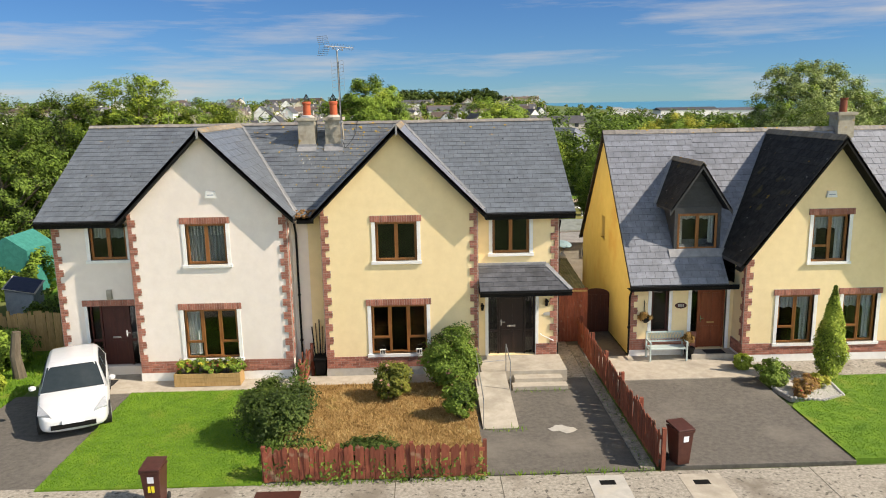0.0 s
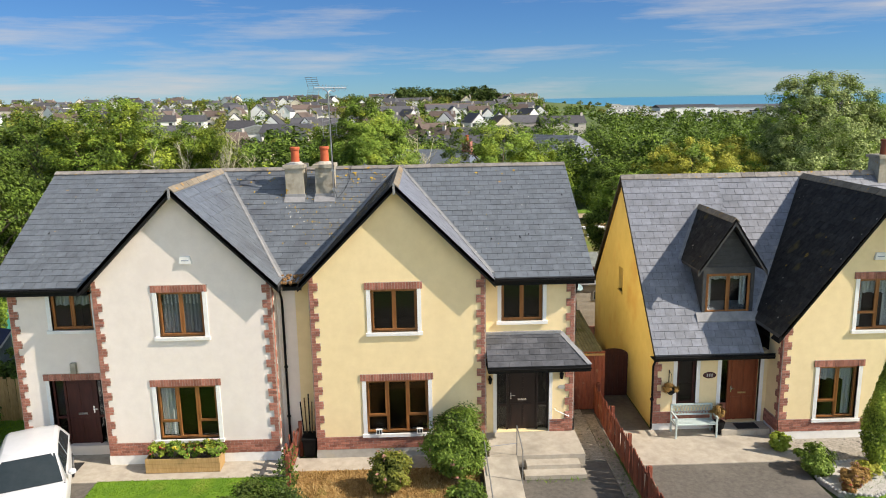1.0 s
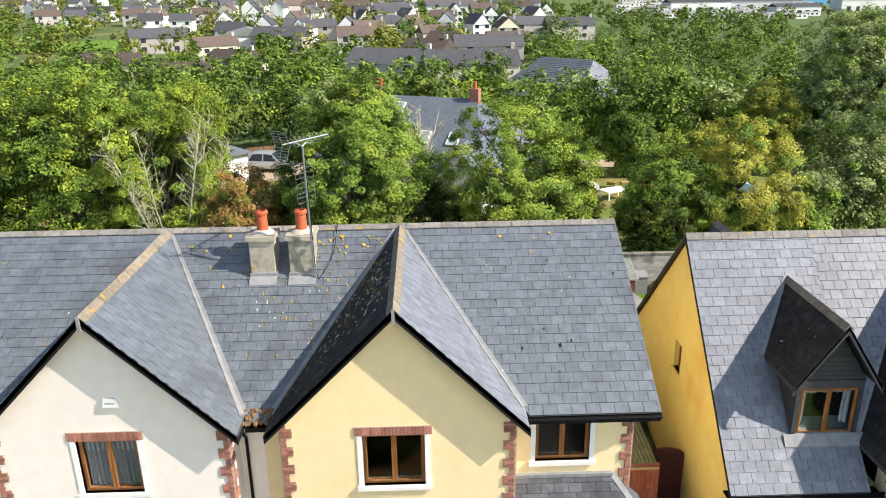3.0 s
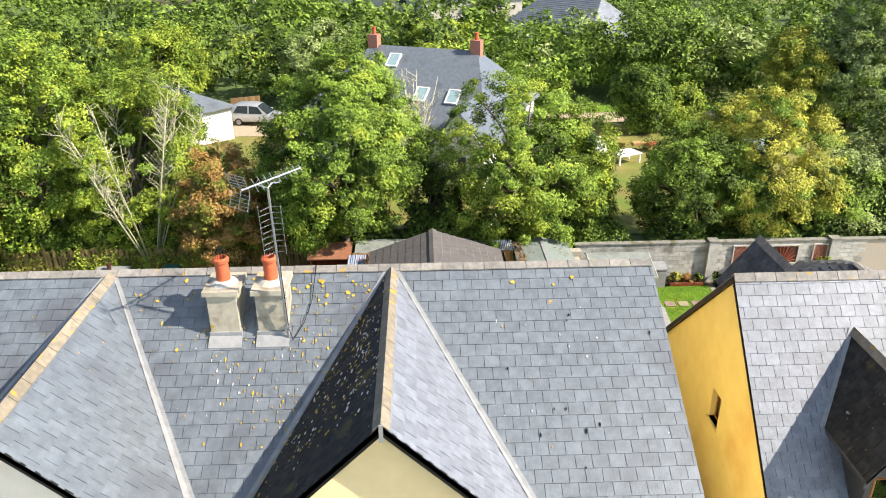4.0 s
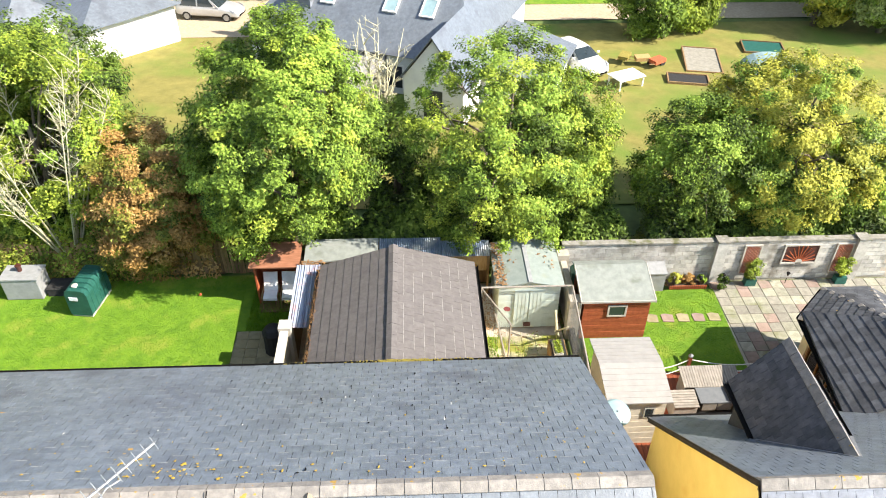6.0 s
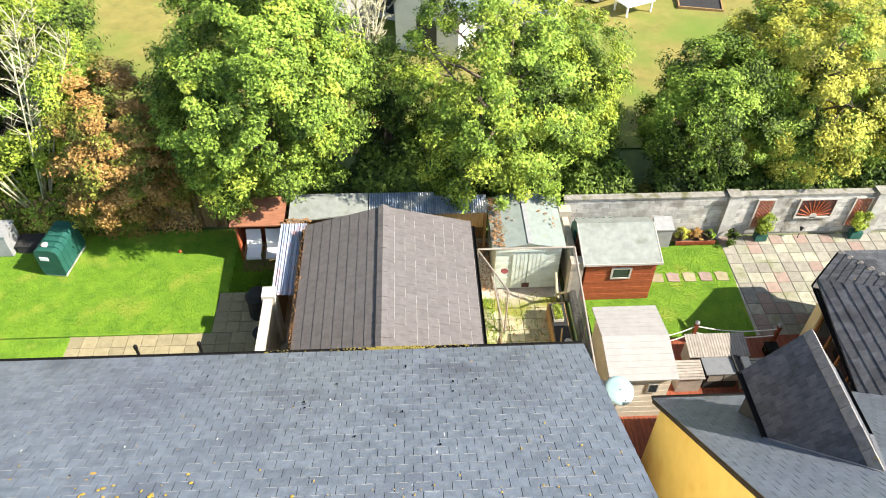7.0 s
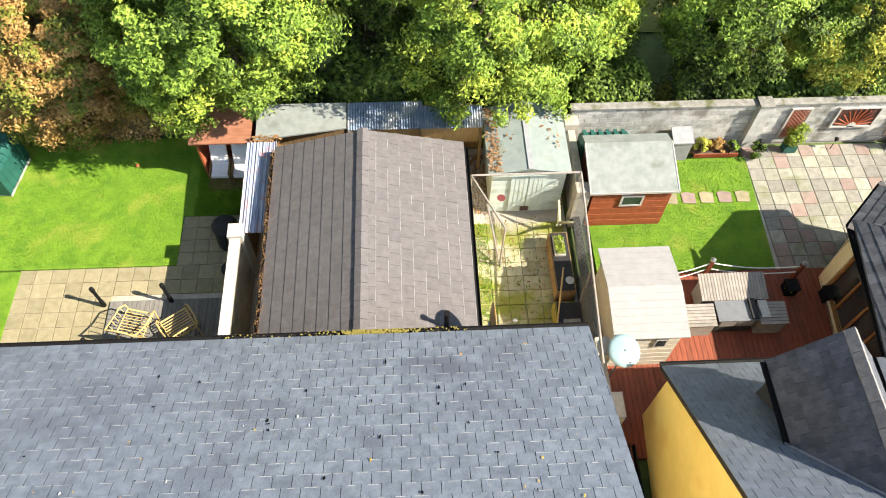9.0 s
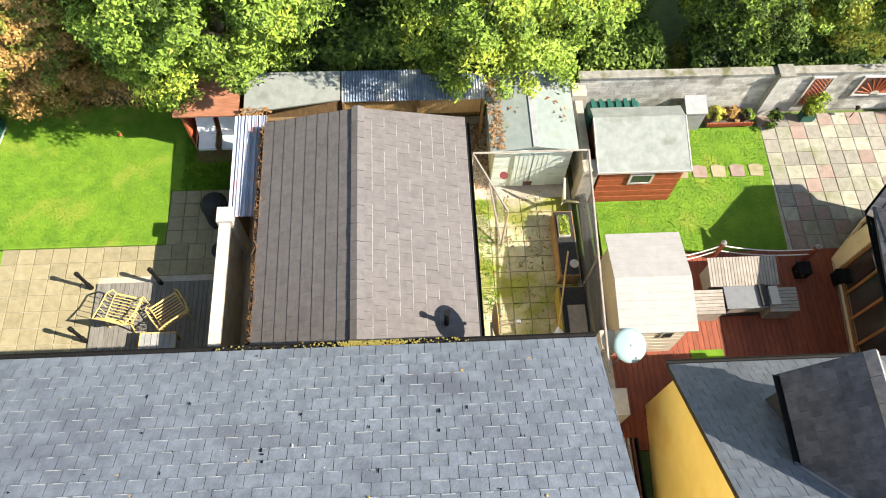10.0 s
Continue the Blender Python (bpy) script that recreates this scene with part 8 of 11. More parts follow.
M_CANE = material("yellow_cane", (0.50, 0.34, 0.12), (0.62, 0.45, 0.19), 8, 0.6, 0.1, 60, spread=0.06)
M_CUSHION = material("white_cushion", (0.62, 0.63, 0.63), (0.72, 0.73, 0.73), 5, 0.9, 0.2, 60, spread=0.02)
M_BLUEC = material("pale_blue_cover", (0.19, 0.29, 0.31), (0.25, 0.36, 0.38), 3, 0.6, 0.2, 30, spread=0)
M_GREYW = material("grey_washed_timber", (0.20, 0.18, 0.155), (0.28, 0.255, 0.225), 6, 0.8, 0.2, 40, spread=0.1)
M_ORANGE = material("rusty_orange_dish", (0.42, 0.22, 0.07), (0.52, 0.30, 0.11), 5, 0.6, 0.1, 30, spread=0)
M_WIRE = material("galvanised_mesh_wire", (0.20, 0.20, 0.19), (0.28, 0.28, 0.27), 8, 0.6, 0, 30, metal=0.4, spread=0)
M_ROPE = material("white_rope", (0.66, 0.64, 0.58), (0.74, 0.72, 0.66), 30, 0.9, 0.2, 80, spread=0)
M_REDPAINT = material("red_plastic", (0.11, 0.025, 0.025), (0.16, 0.04, 0.04), 8, 0.5, 0, 30, spread=0)


def paving(name, x0, x1, y0, y1, size, pick, label, seed, z=0.0, keep=None, category="paving"):
    """Square slabs laid with open joints: each one a piece of its own."""
    rnd = random.Random(seed)
    t = thing(name, label, category, (x0, y0, z), kind="structure")
    cache = {}
    nx, ny = round((x1 - x0) / size), round((y1 - y0) / size)
    for j in range(ny):
        for i in range(nx):
            cx, cy = x0 + (i + 0.5) * size, y0 + (j + 0.5) * size
            if keep and not keep(cx, cy):
                continue
            mat = pick(i, j, rnd)
            if mat.name not in cache:
                h = size / 2 - 0.008
                m = Mesh()
                m.v = [(-h, -h, -0.05), (h, -h, -0.05), (h, h, -0.05), (-h, h, -0.05), (-h, -h, -0.006), (h, -h, -0.006), (h, h, -0.006), (-h, h, -0.006), (-h + .008, -h + .008, 0), (h - .008, -h + .008, 0), (h - .008, h - .008, 0), (-h + .008, h - .008, 0)]
                m.f = [(8, 9, 10, 11)] + [(k, (k + 1) % 4, 4 + (k + 1) % 4, 4 + k) for k in range(4)] + [(4 + k, 4 + (k + 1) % 4, 8 + (k + 1) % 4, 8 + k) for k in range(4)]
                cache[mat.name] = m.data("slab", mat)
            ob = new("slab", cache[mat.name])
            ob.parent = t
            ob.matrix_local = pose(cx - x0, cy - y0, rnd.uniform(-0.005, 0.005), rnd.uniform(-0.4, 0.4), rnd.uniform(-0.4, 0.4), rnd.uniform(-0.4, 0.4))
    return t


paving("patio_paving", -8.75, -2.45, 10.0, 14.95, 0.45, lambda i, j, r: M_SLABC, "cream square patio paving", 1, keep=lambda x, y: not (-6.1 < x < -2.4 and y < 13.85))
paving("side_paving", -4.44, -2.45, 14.96, 16.62, 0.415, lambda i, j, r: M_SLABC, "cream paving beside the wall", 2)
paving("yard_paving", 3.9, 6.6, 10.2, 16.15, 0.45, lambda i, j, r: M_SLABM, "moss-stained yard paving", 3)
paving("terrace_paving", 12.6, 20.0, 14.15, 18.65, 0.45, lambda i, j, r: r.choices((M_SLABP, M_SLABG, M_SLABY), (0.27, 0.40, 0.33))[0], "grey and pink checkered terrace paving", 4)


def decking(name, x0, x1, y0, y1, wide, mat, label, z=0.06, along="y"):
    t = thing(name, label, "deck", (x0, y0, 0), kind="structure")
    n = int((x1 - x0) / wide)
    me = Mesh().box(0.004, wide - 0.004, 0, y1 - y0, z - 0.03, z).data("deck_board", mat)
    for i in range(n):
        ob = new("deck_board", me)
        ob.parent = t
        ob.matrix_local = pose(i * wide, 0, 0.001 * (i % 3))
    local(t, "deck_frame", Mesh().box(0, x1 - x0, 0, 0.05, -0.1, z - 0.03).box(0, x1 - x0, y1 - y0 - 0.05, y1 - y0, -0.1, z - 0.03), mat)


decking("grey_deck", -6.05, -2.5, 10.0, 13.85, 0.12, M_DECKG, "weathered grey timber deck")
decking("red_deck", 6.95, 13.9, 9.0, 14.15, 0.14, M_DECKR, "red-brown stained timber deck")
slab("back_lawn_side", [(-17, 10.0), (-8.8, 10.0), (-8.7, 14.9), (-17, 14.9)], -0.2, 0.02, M_LAWN, "bright green back lawn", "lawn")
blades("lawn_grass", rect(-14.5, -4.48, 15.0, 19.5), 0.02, 42000, M_BLADE, "green back lawn grass", 31, 0.026)
blades("lawn_grass", rect(-14.5, -8.75, 10.0, 14.9), 0.02, 14000, M_BLADE, "green back lawn grass", 32, 0.026)
blades("lawn_grass", rect(-4.15, -2.6, 16.6, 19.0), 0.02, 5000, M_BLADE, "rough grass by the shelter", 33, 0.12)
blades("lawn_grass", [(7.35, 14.2), (12.45, 14.2), (12.6, 18.2), (7.35, 18.3)], 0.02, 26000, M_BLADE, "small back lawn grass", 34, 0.02)
fence_run("back_fence", -17.0, 19.75, -2.3, 19.75, 1.55, "weathered brown board fence under the trees", M_FENCE_OLD, pitch=0.13, wide=0.11, seed=12, tilt=2.5, pointed=False)


def oil_tank():
    t = thing("oil_tank", "ribbed green plastic oil tank on the lawn", "oil tank", (-9.85, 18.25, 0.02), -8)
    m = Mesh()
    prof = [(-0.36, 0.08), (-0.40, 0.16), (-0.40, 0.98), (-0.35, 1.12), (-0.24, 1.18), (0.24, 1.18), (0.35, 1.12), (0.40, 0.98), (0.40, 0.16), (0.36, 0.08)]
    ys = []
    for k in range(6):
        ys += [(-0.75 + 0.25 * k + 0.02, 1.0), (-0.75 + 0.25 * k + 0.2, 1.0), (-0.75 + 0.25 * k + 0.21, 0.95), (-0.75 + 0.25 * k + 0.25, 0.95)]
    for y, s in ys:
        m.v += [(x * s, y, 0.1 + (z - 0.1) * s) for x, z in prof]
    n = len(prof)
    for i in range(len(ys) - 1):
        for k in range(n):
            j = (k + 1) % n
            m.f.append((i * n + k, i * n + j, (i + 1) * n + j, (i + 1) * n + k))
    m.f += [tuple(range(n)), tuple(range((len(ys) - 1) * n, len(ys) * n))[::-1]]
    local(t, "body", m, M_TANK)
    local(t, "filler_cap", Mesh().lathe([(0.11, 1.15), (0.11, 1.21), (0.05, 1.24)], (-0.1, -0.45, 0), 14), M_OFFWHITE, "white filler cap")
    local(t, "label_plate", Mesh().box(-0.25, 0.05, -0.76, -0.745, 0.75, 0.9), M_TAG, "pale label with unreadable marks")
    local(t, "plinth", Mesh().box(-0.36, 0.36, -0.7, 0.7, -0.1, 0.09), M_BLOCK)
    b = thing("boiler_box", "grey outdoor boiler box against the fence", "boiler", (-12.3, 18.9, 0.02))
    local(b, "casing", Mesh().box(-0.65, 0.65, -0.4, 0.4, 0, 0.9), M_GREYP).modifiers.new("edges", "BEVEL").width = 0.03
    local(b, "lid", Mesh().box(-0.68, 0.68, -0.43, 0.43, 0.9, 0.95), M_GREYP)
    local(b, "flue", Mesh().lathe([(0.08, 0.95), (0.08, 1.15), (0.11, 1.16), (0.11, 1.2)], (-0.1, 0.1, 0), 12), M_BIN)
    k = thing("black_crate", "long black crate on the lawn", "crate", (-11.1, 18.95, 0.02))
    local(k, "body", Mesh().box(-0.45, 0.45, -0.3, 0.3, 0, 0.3).box(-0.47, 0.47, -0.32, 0.32, 0.3, 0.34), M_RUBBER)


oil_tank()


def cane_chair(x, y, turn):
    c = thing("cane_chair", "yellow cane armchair with a slatted seat on the deck", "chair", (x, y, 0.06), turn, "cane chairs")
    r = 0.018
    c.scale = (1.18, 1.18, 1.1)
    local(c, "seat_frame", Mesh().tube([(-0.3, -0.3, 0.4), (0.3, -0.3, 0.4), (0.3, 0.28, 0.38), (-0.3, 0.28, 0.38), (-0.3, -0.3, 0.4)], r, 6), M_CANE)
    for k in range(9):
        local(c, "seat_slat", Mesh().tube([(-0.3, -0.28 + 0.068 * k, 0.405), (0.3, -0.28 + 0.068 * k, 0.405)], 0.013, 5), M_CANE)
    for k in range(9):
        a = -0.3 + 0.075 * k
        local(c, "back_slat", Mesh().tube([(a * 0.95, 0.28, 0.38), (a * 1.1, 0.45, 0.9 - 0.5 * a * a)], 0.013, 5), M_CANE)
    local(c, "back_rim", Mesh().tube([(-0.34 + 0.085 * k, 0.45, 0.9 - 0.5 * (-0.34 + 0.085 * k) ** 2) for k in range(9)], r, 6), M_CANE)
    for s in (-1, 1):
        local(c, "arm", Mesh().tube([(s * 0.34, 0.44, 0.82), (s * 0.38, 0.1, 0.66), (s * 0.38, -0.2, 0.62), (s * 0.34, -0.33, 0.5)], r, 6), M_CANE)
        local(c, "leg", Mesh().tube([(s * 0.34, -0.33, 0.5), (s * 0.32, -0.32, 0.0)], r, 6), M_CANE)
        local(c, "leg", Mesh().tube([(s * 0.3, 0.3, 0.4), (s * 0.3, 0.36, 0.0)], r, 6), M_CANE)
        for k in range(5):
            local(c, "side_slat", Mesh().tube([(s * 0.36, -0.2 + 0.12 * k, 0.40), (s * 0.38, -0.2 + 0.12 * k, 0.64)], 0.009, 5), M_CANE)


cane_chair(-5.1, 12.95, 165)
cane_chair(-3.95, 12.85, 215)


def garden_posts():
    for x, y in ((-6.2, 13.75), (-4.4, 13.8), (-6.12, 12.3), (-9.4, 10.75)):
        p = thing("rail_post", "short black turned deck post", "post", (x, y, 0.03), group="deck posts")
        local(p, "post", Mesh().lathe([(0.06, 0), (0.06, 0.25), (0.045, 0.28), (0.045, 0.8), (0.06, 0.82), (0.06, 0.95), (0.02, 1.0)], (0, 0, 0), 10), M_BLACK)
    t = thing("cane_table", "low cane table with a dark inset top", "table", (-4.15, 12.0, 0.06))
    local(t, "tabletop", Mesh().box(-0.42, 0.42, -0.26, 0.26, 0.42, 0.45), M_GREYP)
    local(t, "rim", Mesh().tube([(-0.44, -0.28, 0.44), (0.44, -0.28, 0.44), (0.44, 0.28, 0.44), (-0.44, 0.28, 0.44), (-0.44, -0.28, 0.44)], 0.025, 6), M_CANE)
    for k in range(5):
        local(t, "slat", Mesh().tube([(-0.3 + 0.15 * k, -0.27, 0.455), (-0.3 + 0.15 * k, 0.27, 0.455)], 0.01, 5), M_GREYW)
    for sx in (-0.4, 0.4):
        for sy in (-0.24, 0.24):
            local(t, "leg", Mesh().tube([(sx, sy, 0), (sx, sy, 0.44)], 0.02, 6), M_CANE)
    b = thing("covered_barbecue", "barbecue under a black cover against the wall", "barbecue", (-3.0, 15.7, 0))
    local(b, "cover", Mesh().lathe([(0.36, 0.02), (0.34, 0.6), (0.36, 0.85), (0.25, 1.0), (0.05, 1.05)], (0, 0, 0), 12), M_RUBBER)
    q = thing("black_bin", "black plastic tub against the wall", "tub", (-2.78, 14.5, 0))
    local(q, "body", Mesh().lathe([(0.18, 0), (0.24, 0.5), (0.26, 0.52), (0.2, 0.52)], (0, 0, 0), 14), M_RUBBER)
    ball = thing("toy_ball", "small orange ball on the lawn", "ball", (-6.1, 18.5, 0.02))
    local(ball, "ball", Mesh().lathe([(0.01, 0), (0.05, 0.03), (0.06, 0.06), (0.05, 0.09), (0.01, 0.12)], (0, 0, 0), 12), M_TERRACOTTA, smooth=True)


garden_posts()


def party_garden_wall():
    w = thing("garden_wall", "weathered garden wall with a white coping", "wall", (-2.35, 12.7, 0), kind="structure")
    part("wall_body", Mesh().box(-2.44, -2.24, 10.0, 14.5, 0, 1.94), M_PLASTER, w)
    part("coping", Mesh().box(-2.47, -2.21, 10.0, 14.5, 1.94, 2.0), M_OFFWHITE, w, "white painted coping")
    part("pier", Mesh().box(-2.52, -2.14, 14.5, 14.9, 0, 2.1), M_OFFWHITE, w)
    s = Mesh()
    n = 28
    xs = [-2.28 + 0.8 * i / n for i in range(n + 1)]
    zz = lambda i, y: 1.95 + 0.02 * math.sin(i * math.pi / 2 * 1.3) + 0.12 * (y - 14.8) / 2.8
    for y in (14.7, 17.6):
        for i, x in enumerate(xs):
            s.v.append((x, y, zz(i, y) + 0.015 * math.cos(i * math.pi)))
    for i in range(n):
        s.f.append((i, i + 1, n + 2 + i, n + 1 + i))
    ob = part("corrugated_sheet", s, M_CORRP, None, "streaked translucent corrugated sheet beside the tiled roof")
    ob["category"] = "roof sheet"
    ob.modifiers.new("thick", "SOLIDIFY").thickness = 0.01
    part("sheet_support", Mesh().box(-2.3, -2.22, 14.95, 17.6, 0, 1.88), M_FENCE_OLD, None, "timber support below the sheet")["category"] = "support"


party_garden_wall()


def arbour():
    a = thing("garden_arbour", "brown timber arbour with two white padded seats", "arbour", (-3.1, 18.3, 0))
    for x in (-3.85, -2.38):
        part("side_panel", Mesh().box(x - 0.03, x + 0.03, 17.95, 18.8, 0, 1.75), M_SHEDRED, a)
    part("back_panel", Mesh().box(-3.82, -2.41, 18.74, 18.8, 0, 1.75), M_SHEDRED, a)
    part("roof", Mesh().prism([(-4.0, 17.8, 1.78), (-2.25, 17.8, 1.78), (-2.25, 18.95, 2.0), (-4.0, 18.95, 2.0)], (0, 0, 0.05)), M_ARBOUR, a, "flat red-brown boarded roof")
    part("seat", Mesh().box(-3.82, -2.42, 18.2, 18.72, 0.35, 0.42), M_SHEDRED, a)
    part("floor", Mesh().box(-3.85, -2.38, 17.5, 18.74, 0.02, 0.08), M_FENCE_OLD, a)
    for x in (-3.4, -2.76):
        c = thing("padded_chair", "reclining garden chair with a white padded cushion", "chair", (x, 17.95, 0.08), group="padded chairs")
        part("cushion", Mesh().prism([(x - 0.24, 17.6, 0.5), (x + 0.24, 17.6, 0.5), (x + 0.24, 18.05, 0.55), (x - 0.24, 18.05, 0.55)], (0, 0, 0.1)).prism([(x - 0.24, 18.05, 0.55), (x + 0.24, 18.05, 0.55), (x + 0.24, 18.35, 1.2), (x - 0.24, 18.35, 1.2)], (0, -0.08, 0.05)), M_CUSHION, c)
        for sx in (-0.27, 0.27):
            part("arm", Mesh().tube([(x + sx, 17.6, 0.08), (x + sx, 17.6, 0.7), (x + sx, 18.2, 0.72), (x + sx, 18.2, 0.08)], 0.022, 6), M_FENCE_OLD, c)


arbour()


def rear_extension():
    """The single-storey tiled extension behind the yellow house."""
    e = thing("rear_extension", "single-storey rear extension with a brown tiled gable roof", "house extension", (1.1, 13.4, 0))
    x0, x1, y0, y1, ez, rz, xc = -1.42, 3.66, 9.9, 17.0, 2.42, 3.46, 1.02
    W = Mesh()
    W.box(x0 + 0.25, x0 + 0.5, y0, y1 - 0.25, 0, ez - 0.05).box(x1 - 0.5, x1 - 0.25, y0, y1 - 0.25, 0, ez - 0.05)
    W.box(x0 + 0.5, x1 - 0.5, y1 - 0.5, y1 - 0.25, 0, ez - 0.05)
    W.prism([(x0 + 0.3, y1 - 0.5, ez - 0.05), (x1 - 0.3, y1 - 0.5, ez - 0.05), (xc, y1 - 0.5, rz - 0.12)], (0, 0.25, 0))
    part("wall", W, M_YELLOW, e)
    roof = part("roof", Mesh().box(xc - 0.04, xc + 0.04, y0, y1 - 0.1, rz - 0.25, rz - 0.08), M_FASCIA, e, "brown interlocking tile roof")
    for s, xe in ((-1, x0), (1, x1)):
        f = (rz - ez) / abs(xe - xc)
        plane = lambda x, y, f=f: rz - f * abs(x - xc)
        plan = [(xc, y0 + 0.02), (xc, y1 - 0.25), (xe, y1 + 0.12), (xe, y0 + 0.02)]
        part("roof_deck", Mesh().prism([(x, y, plane(x, y) - 0.015) for x, y in plan], (0, 0, -0.08)), M_UNDERLAY, roof)
        shingles(roof, plan, plane, (s, 0), M_TILE, M_TILE_PIECE, width=0.33, gauge=0.31, near=110, pick=lambda x, y: y > 11.2, name="tile", seed=150 + s, lift=0.014 if s > 0 else 0.007, thick=0.012 if s > 0 else 0.006, wobble=0.002, gap=0.003)
        # pale edges of the courses, worn and with sunlight put into their colour
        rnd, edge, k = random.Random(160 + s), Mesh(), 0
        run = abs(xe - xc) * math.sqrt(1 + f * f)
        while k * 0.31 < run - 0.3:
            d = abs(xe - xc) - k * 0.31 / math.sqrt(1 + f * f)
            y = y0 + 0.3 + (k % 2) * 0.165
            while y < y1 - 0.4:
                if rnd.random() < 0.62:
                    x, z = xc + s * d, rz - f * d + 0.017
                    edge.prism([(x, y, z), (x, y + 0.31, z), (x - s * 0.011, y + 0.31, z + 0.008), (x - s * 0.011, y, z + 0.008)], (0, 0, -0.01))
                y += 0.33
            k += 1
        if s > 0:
            tagged(part("course_edge", edge, M_EDGE, roof, "pale worn tile edges with sunlight in their colour"), kind="stuff")
        gutter(e, (xe + s * 0.06, y0 if s > 0 else y1, ez - 0.04), (xe + s * 0.06, y1 if s > 0 else y0, ez - 0.04))
    ridge_tiles(roof, (xc, y0 + 0.1, rz), (xc, y1 - 0.2, rz), M_TILE_PIECE, 0.42, size=0.15)
    part("verge", Mesh().prism([(x0, y1 + 0.1, ez - 0.01), (xc, y1 - 0.27, rz - 0.01), (xc, y1 - 0.27, rz - 0.16), (x0, y1 + 0.1, ez - 0.16)], (0, 0.03, 0)).prism([(x1, y1 + 0.1, ez - 0.01), (xc, y1 - 0.27, rz - 0.01), (xc, y1 - 0.27, rz - 0.16), (x1, y1 + 0.1, ez - 0.16)], (0, 0.03, 0)), M_FASCIA, e, "dark verge boards")
    part("flue_pipe", Mesh().tube([(2.92, 11.45, 2.5), (2.92, 11.45, 3.35)], 0.055, 12).tube([(2.92, 11.45, 3.35), (2.92, 11.45, 3.42)], 0.075, 12), M_BLACK, e, "black flue pipe through the tiles")
    mo = Mesh()
    rnd = random.Random(6)
    for i in range(260):
        y = rnd.uniform(10.6, 17.0)
        r = rnd.uniform(0.006, 0.018)
        mo.lathe([(r * 0.5, -r), (r, 0), (r * 0.4, r * 0.7)], (x0 - 0.05 + rnd.gauss(0, 0.035), y, ez + rnd.uniform(-0.02, 0.03)), 5)
    for i in range(120):
        y = rnd.uniform(10.6, 17.0)
        a = Vector((x0 - 0.04 + rnd.uniform(-0.05, 0.08), y, ez + 0.02))
        mo.tube([a, a + Vector((rnd.uniform(-0.12, 0.1), rnd.uniform(-0.16, 0.16), rnd.uniform(0.0, 0.1)))], [0.007, 0.003], 4)
    tagged(part("gutter_weeds", mo, M_DEBRIS, None, "brown moss and twigs along the tiled eave"), category="moss", kind="stuff")
    mo = Mesh()
    for i in range(420):
        x = rnd.uniform(-1.5, 3.4) if i % 6 == 0 else rnd.gauss(1.4, 0.45)
        r = rnd.uniform(0.008, 0.026)
        mo.lathe([(r * 0.5, -r), (r, 0), (r * 0.4, r * 0.7)], (x, BACK_Y + 0.07 + rnd.uniform(-0.05, 0.05), back_plane(0, BACK_Y) - 0.02), 5)
    tagged(part("eave_moss", mo, M_MOSS, None, "yellow moss in the back gutter"), category="moss", kind="stuff")
    for x in (-1.9, 4.4):
        part("soil_pipe", Mesh().tube([(x, 9.98, 0.0), (x, 9.98, 4.5)], 0.05, 10), M_BLACK, e)


rear_extension()


def satellite_dish(c, aim, size, mat, label, foot, parent_name="satellite_dish"):
    c, aim, foot = Vector(c), Vector(aim).normalized(), Vector(foot)
    t = thing(parent_name, label, "satellite dish", foot)
    a = aim.cross(Vector((0, 0, 1))).normalized()
    b = a.cross(aim)
    m = Mesh()
    rings, sides = 5, 24
    for off in (0, -0.012):
        for r in range(rings + 1):
            k = size * r / rings
            for s in range(sides):
                w = 2 * math.pi * s / sides
                m.v.append(tuple(c + (a * math.cos(w) + b * math.sin(w)) * max(k, 0.004) + aim * (0.22 * (k / size) ** 2 * size + off)))
    n = (rings + 1) * sides
    for o in (0, n):
        for r in range(rings):
            for s in range(sides):
                q = (s + 1) % sides
                m.f.append((o + r * sides + s, o + r * sides + q, o + (r + 1) * sides + q, o + (r + 1) * sides + s))
    for s in range(sides):
        q = (s + 1) % sides
        m.f.append((rings * sides + s, rings * sides + q, n + rings * sides + q, n + rings * sides + s))
    part("reflector", m, mat, t, smooth=True)
    part("arm", Mesh().tube([c - b * size * 0.8, c + aim * size * 1.25 - b * size * 0.1], 0.018, 6), M_STEEL, t)
    part("receiver", Mesh().tube([c + aim * size * 1.2 - b * size * 0.1, c + aim * size * 1.38 - b * size * 0.05], 0.04, 8), M_GREYP, t)
    part("bracket", Mesh().tube([foot, foot.lerp(c, 0.5) + Vector((0, 0, 0.02)), c - aim * 0.03], 0.024, 8), M_STEEL, t)


satellite_dish((3.85, 11.15, 3.55), (1.0, 0.02, 0.02), 0.42, M_ORANGE, "rust-tinted satellite dish bracketed off the rear wall", (3.75, 9.95, 3.4))
# Dish shell turned downwards, standing for a closed parasol.
satellite_dish((7.12, 11.0, 2.05), (-0.12, 0.28, -1.0), 0.40, M_BLUEC, "pale blue-grey dome standing for a closed parasol on its pole", (7.1, 11.05, 0.06))


def corrugated(name, x0, x1, y0, y1, z0, z1, label, mat, step=0.075):
    m = Mesh()
    n = int((x1 - x0) / step * 4)
    for y, z in ((y0, z0), (y1, z1)):
        for i in range(n + 1):
            m.v.append((x0 + (x1 - x0) * i / n, y, z + 0.018 * math.sin(i * math.pi / 2)))
    for i in range(n):
        m.f.append((i, i + 1, n + 2 + i, n + 1 + i))
    ob = part(name, m, mat, None, label)
    ob["category"] = "roof sheet"
    ob.modifiers.new("thick", "SOLIDIFY").thickness = 0.008
    return ob


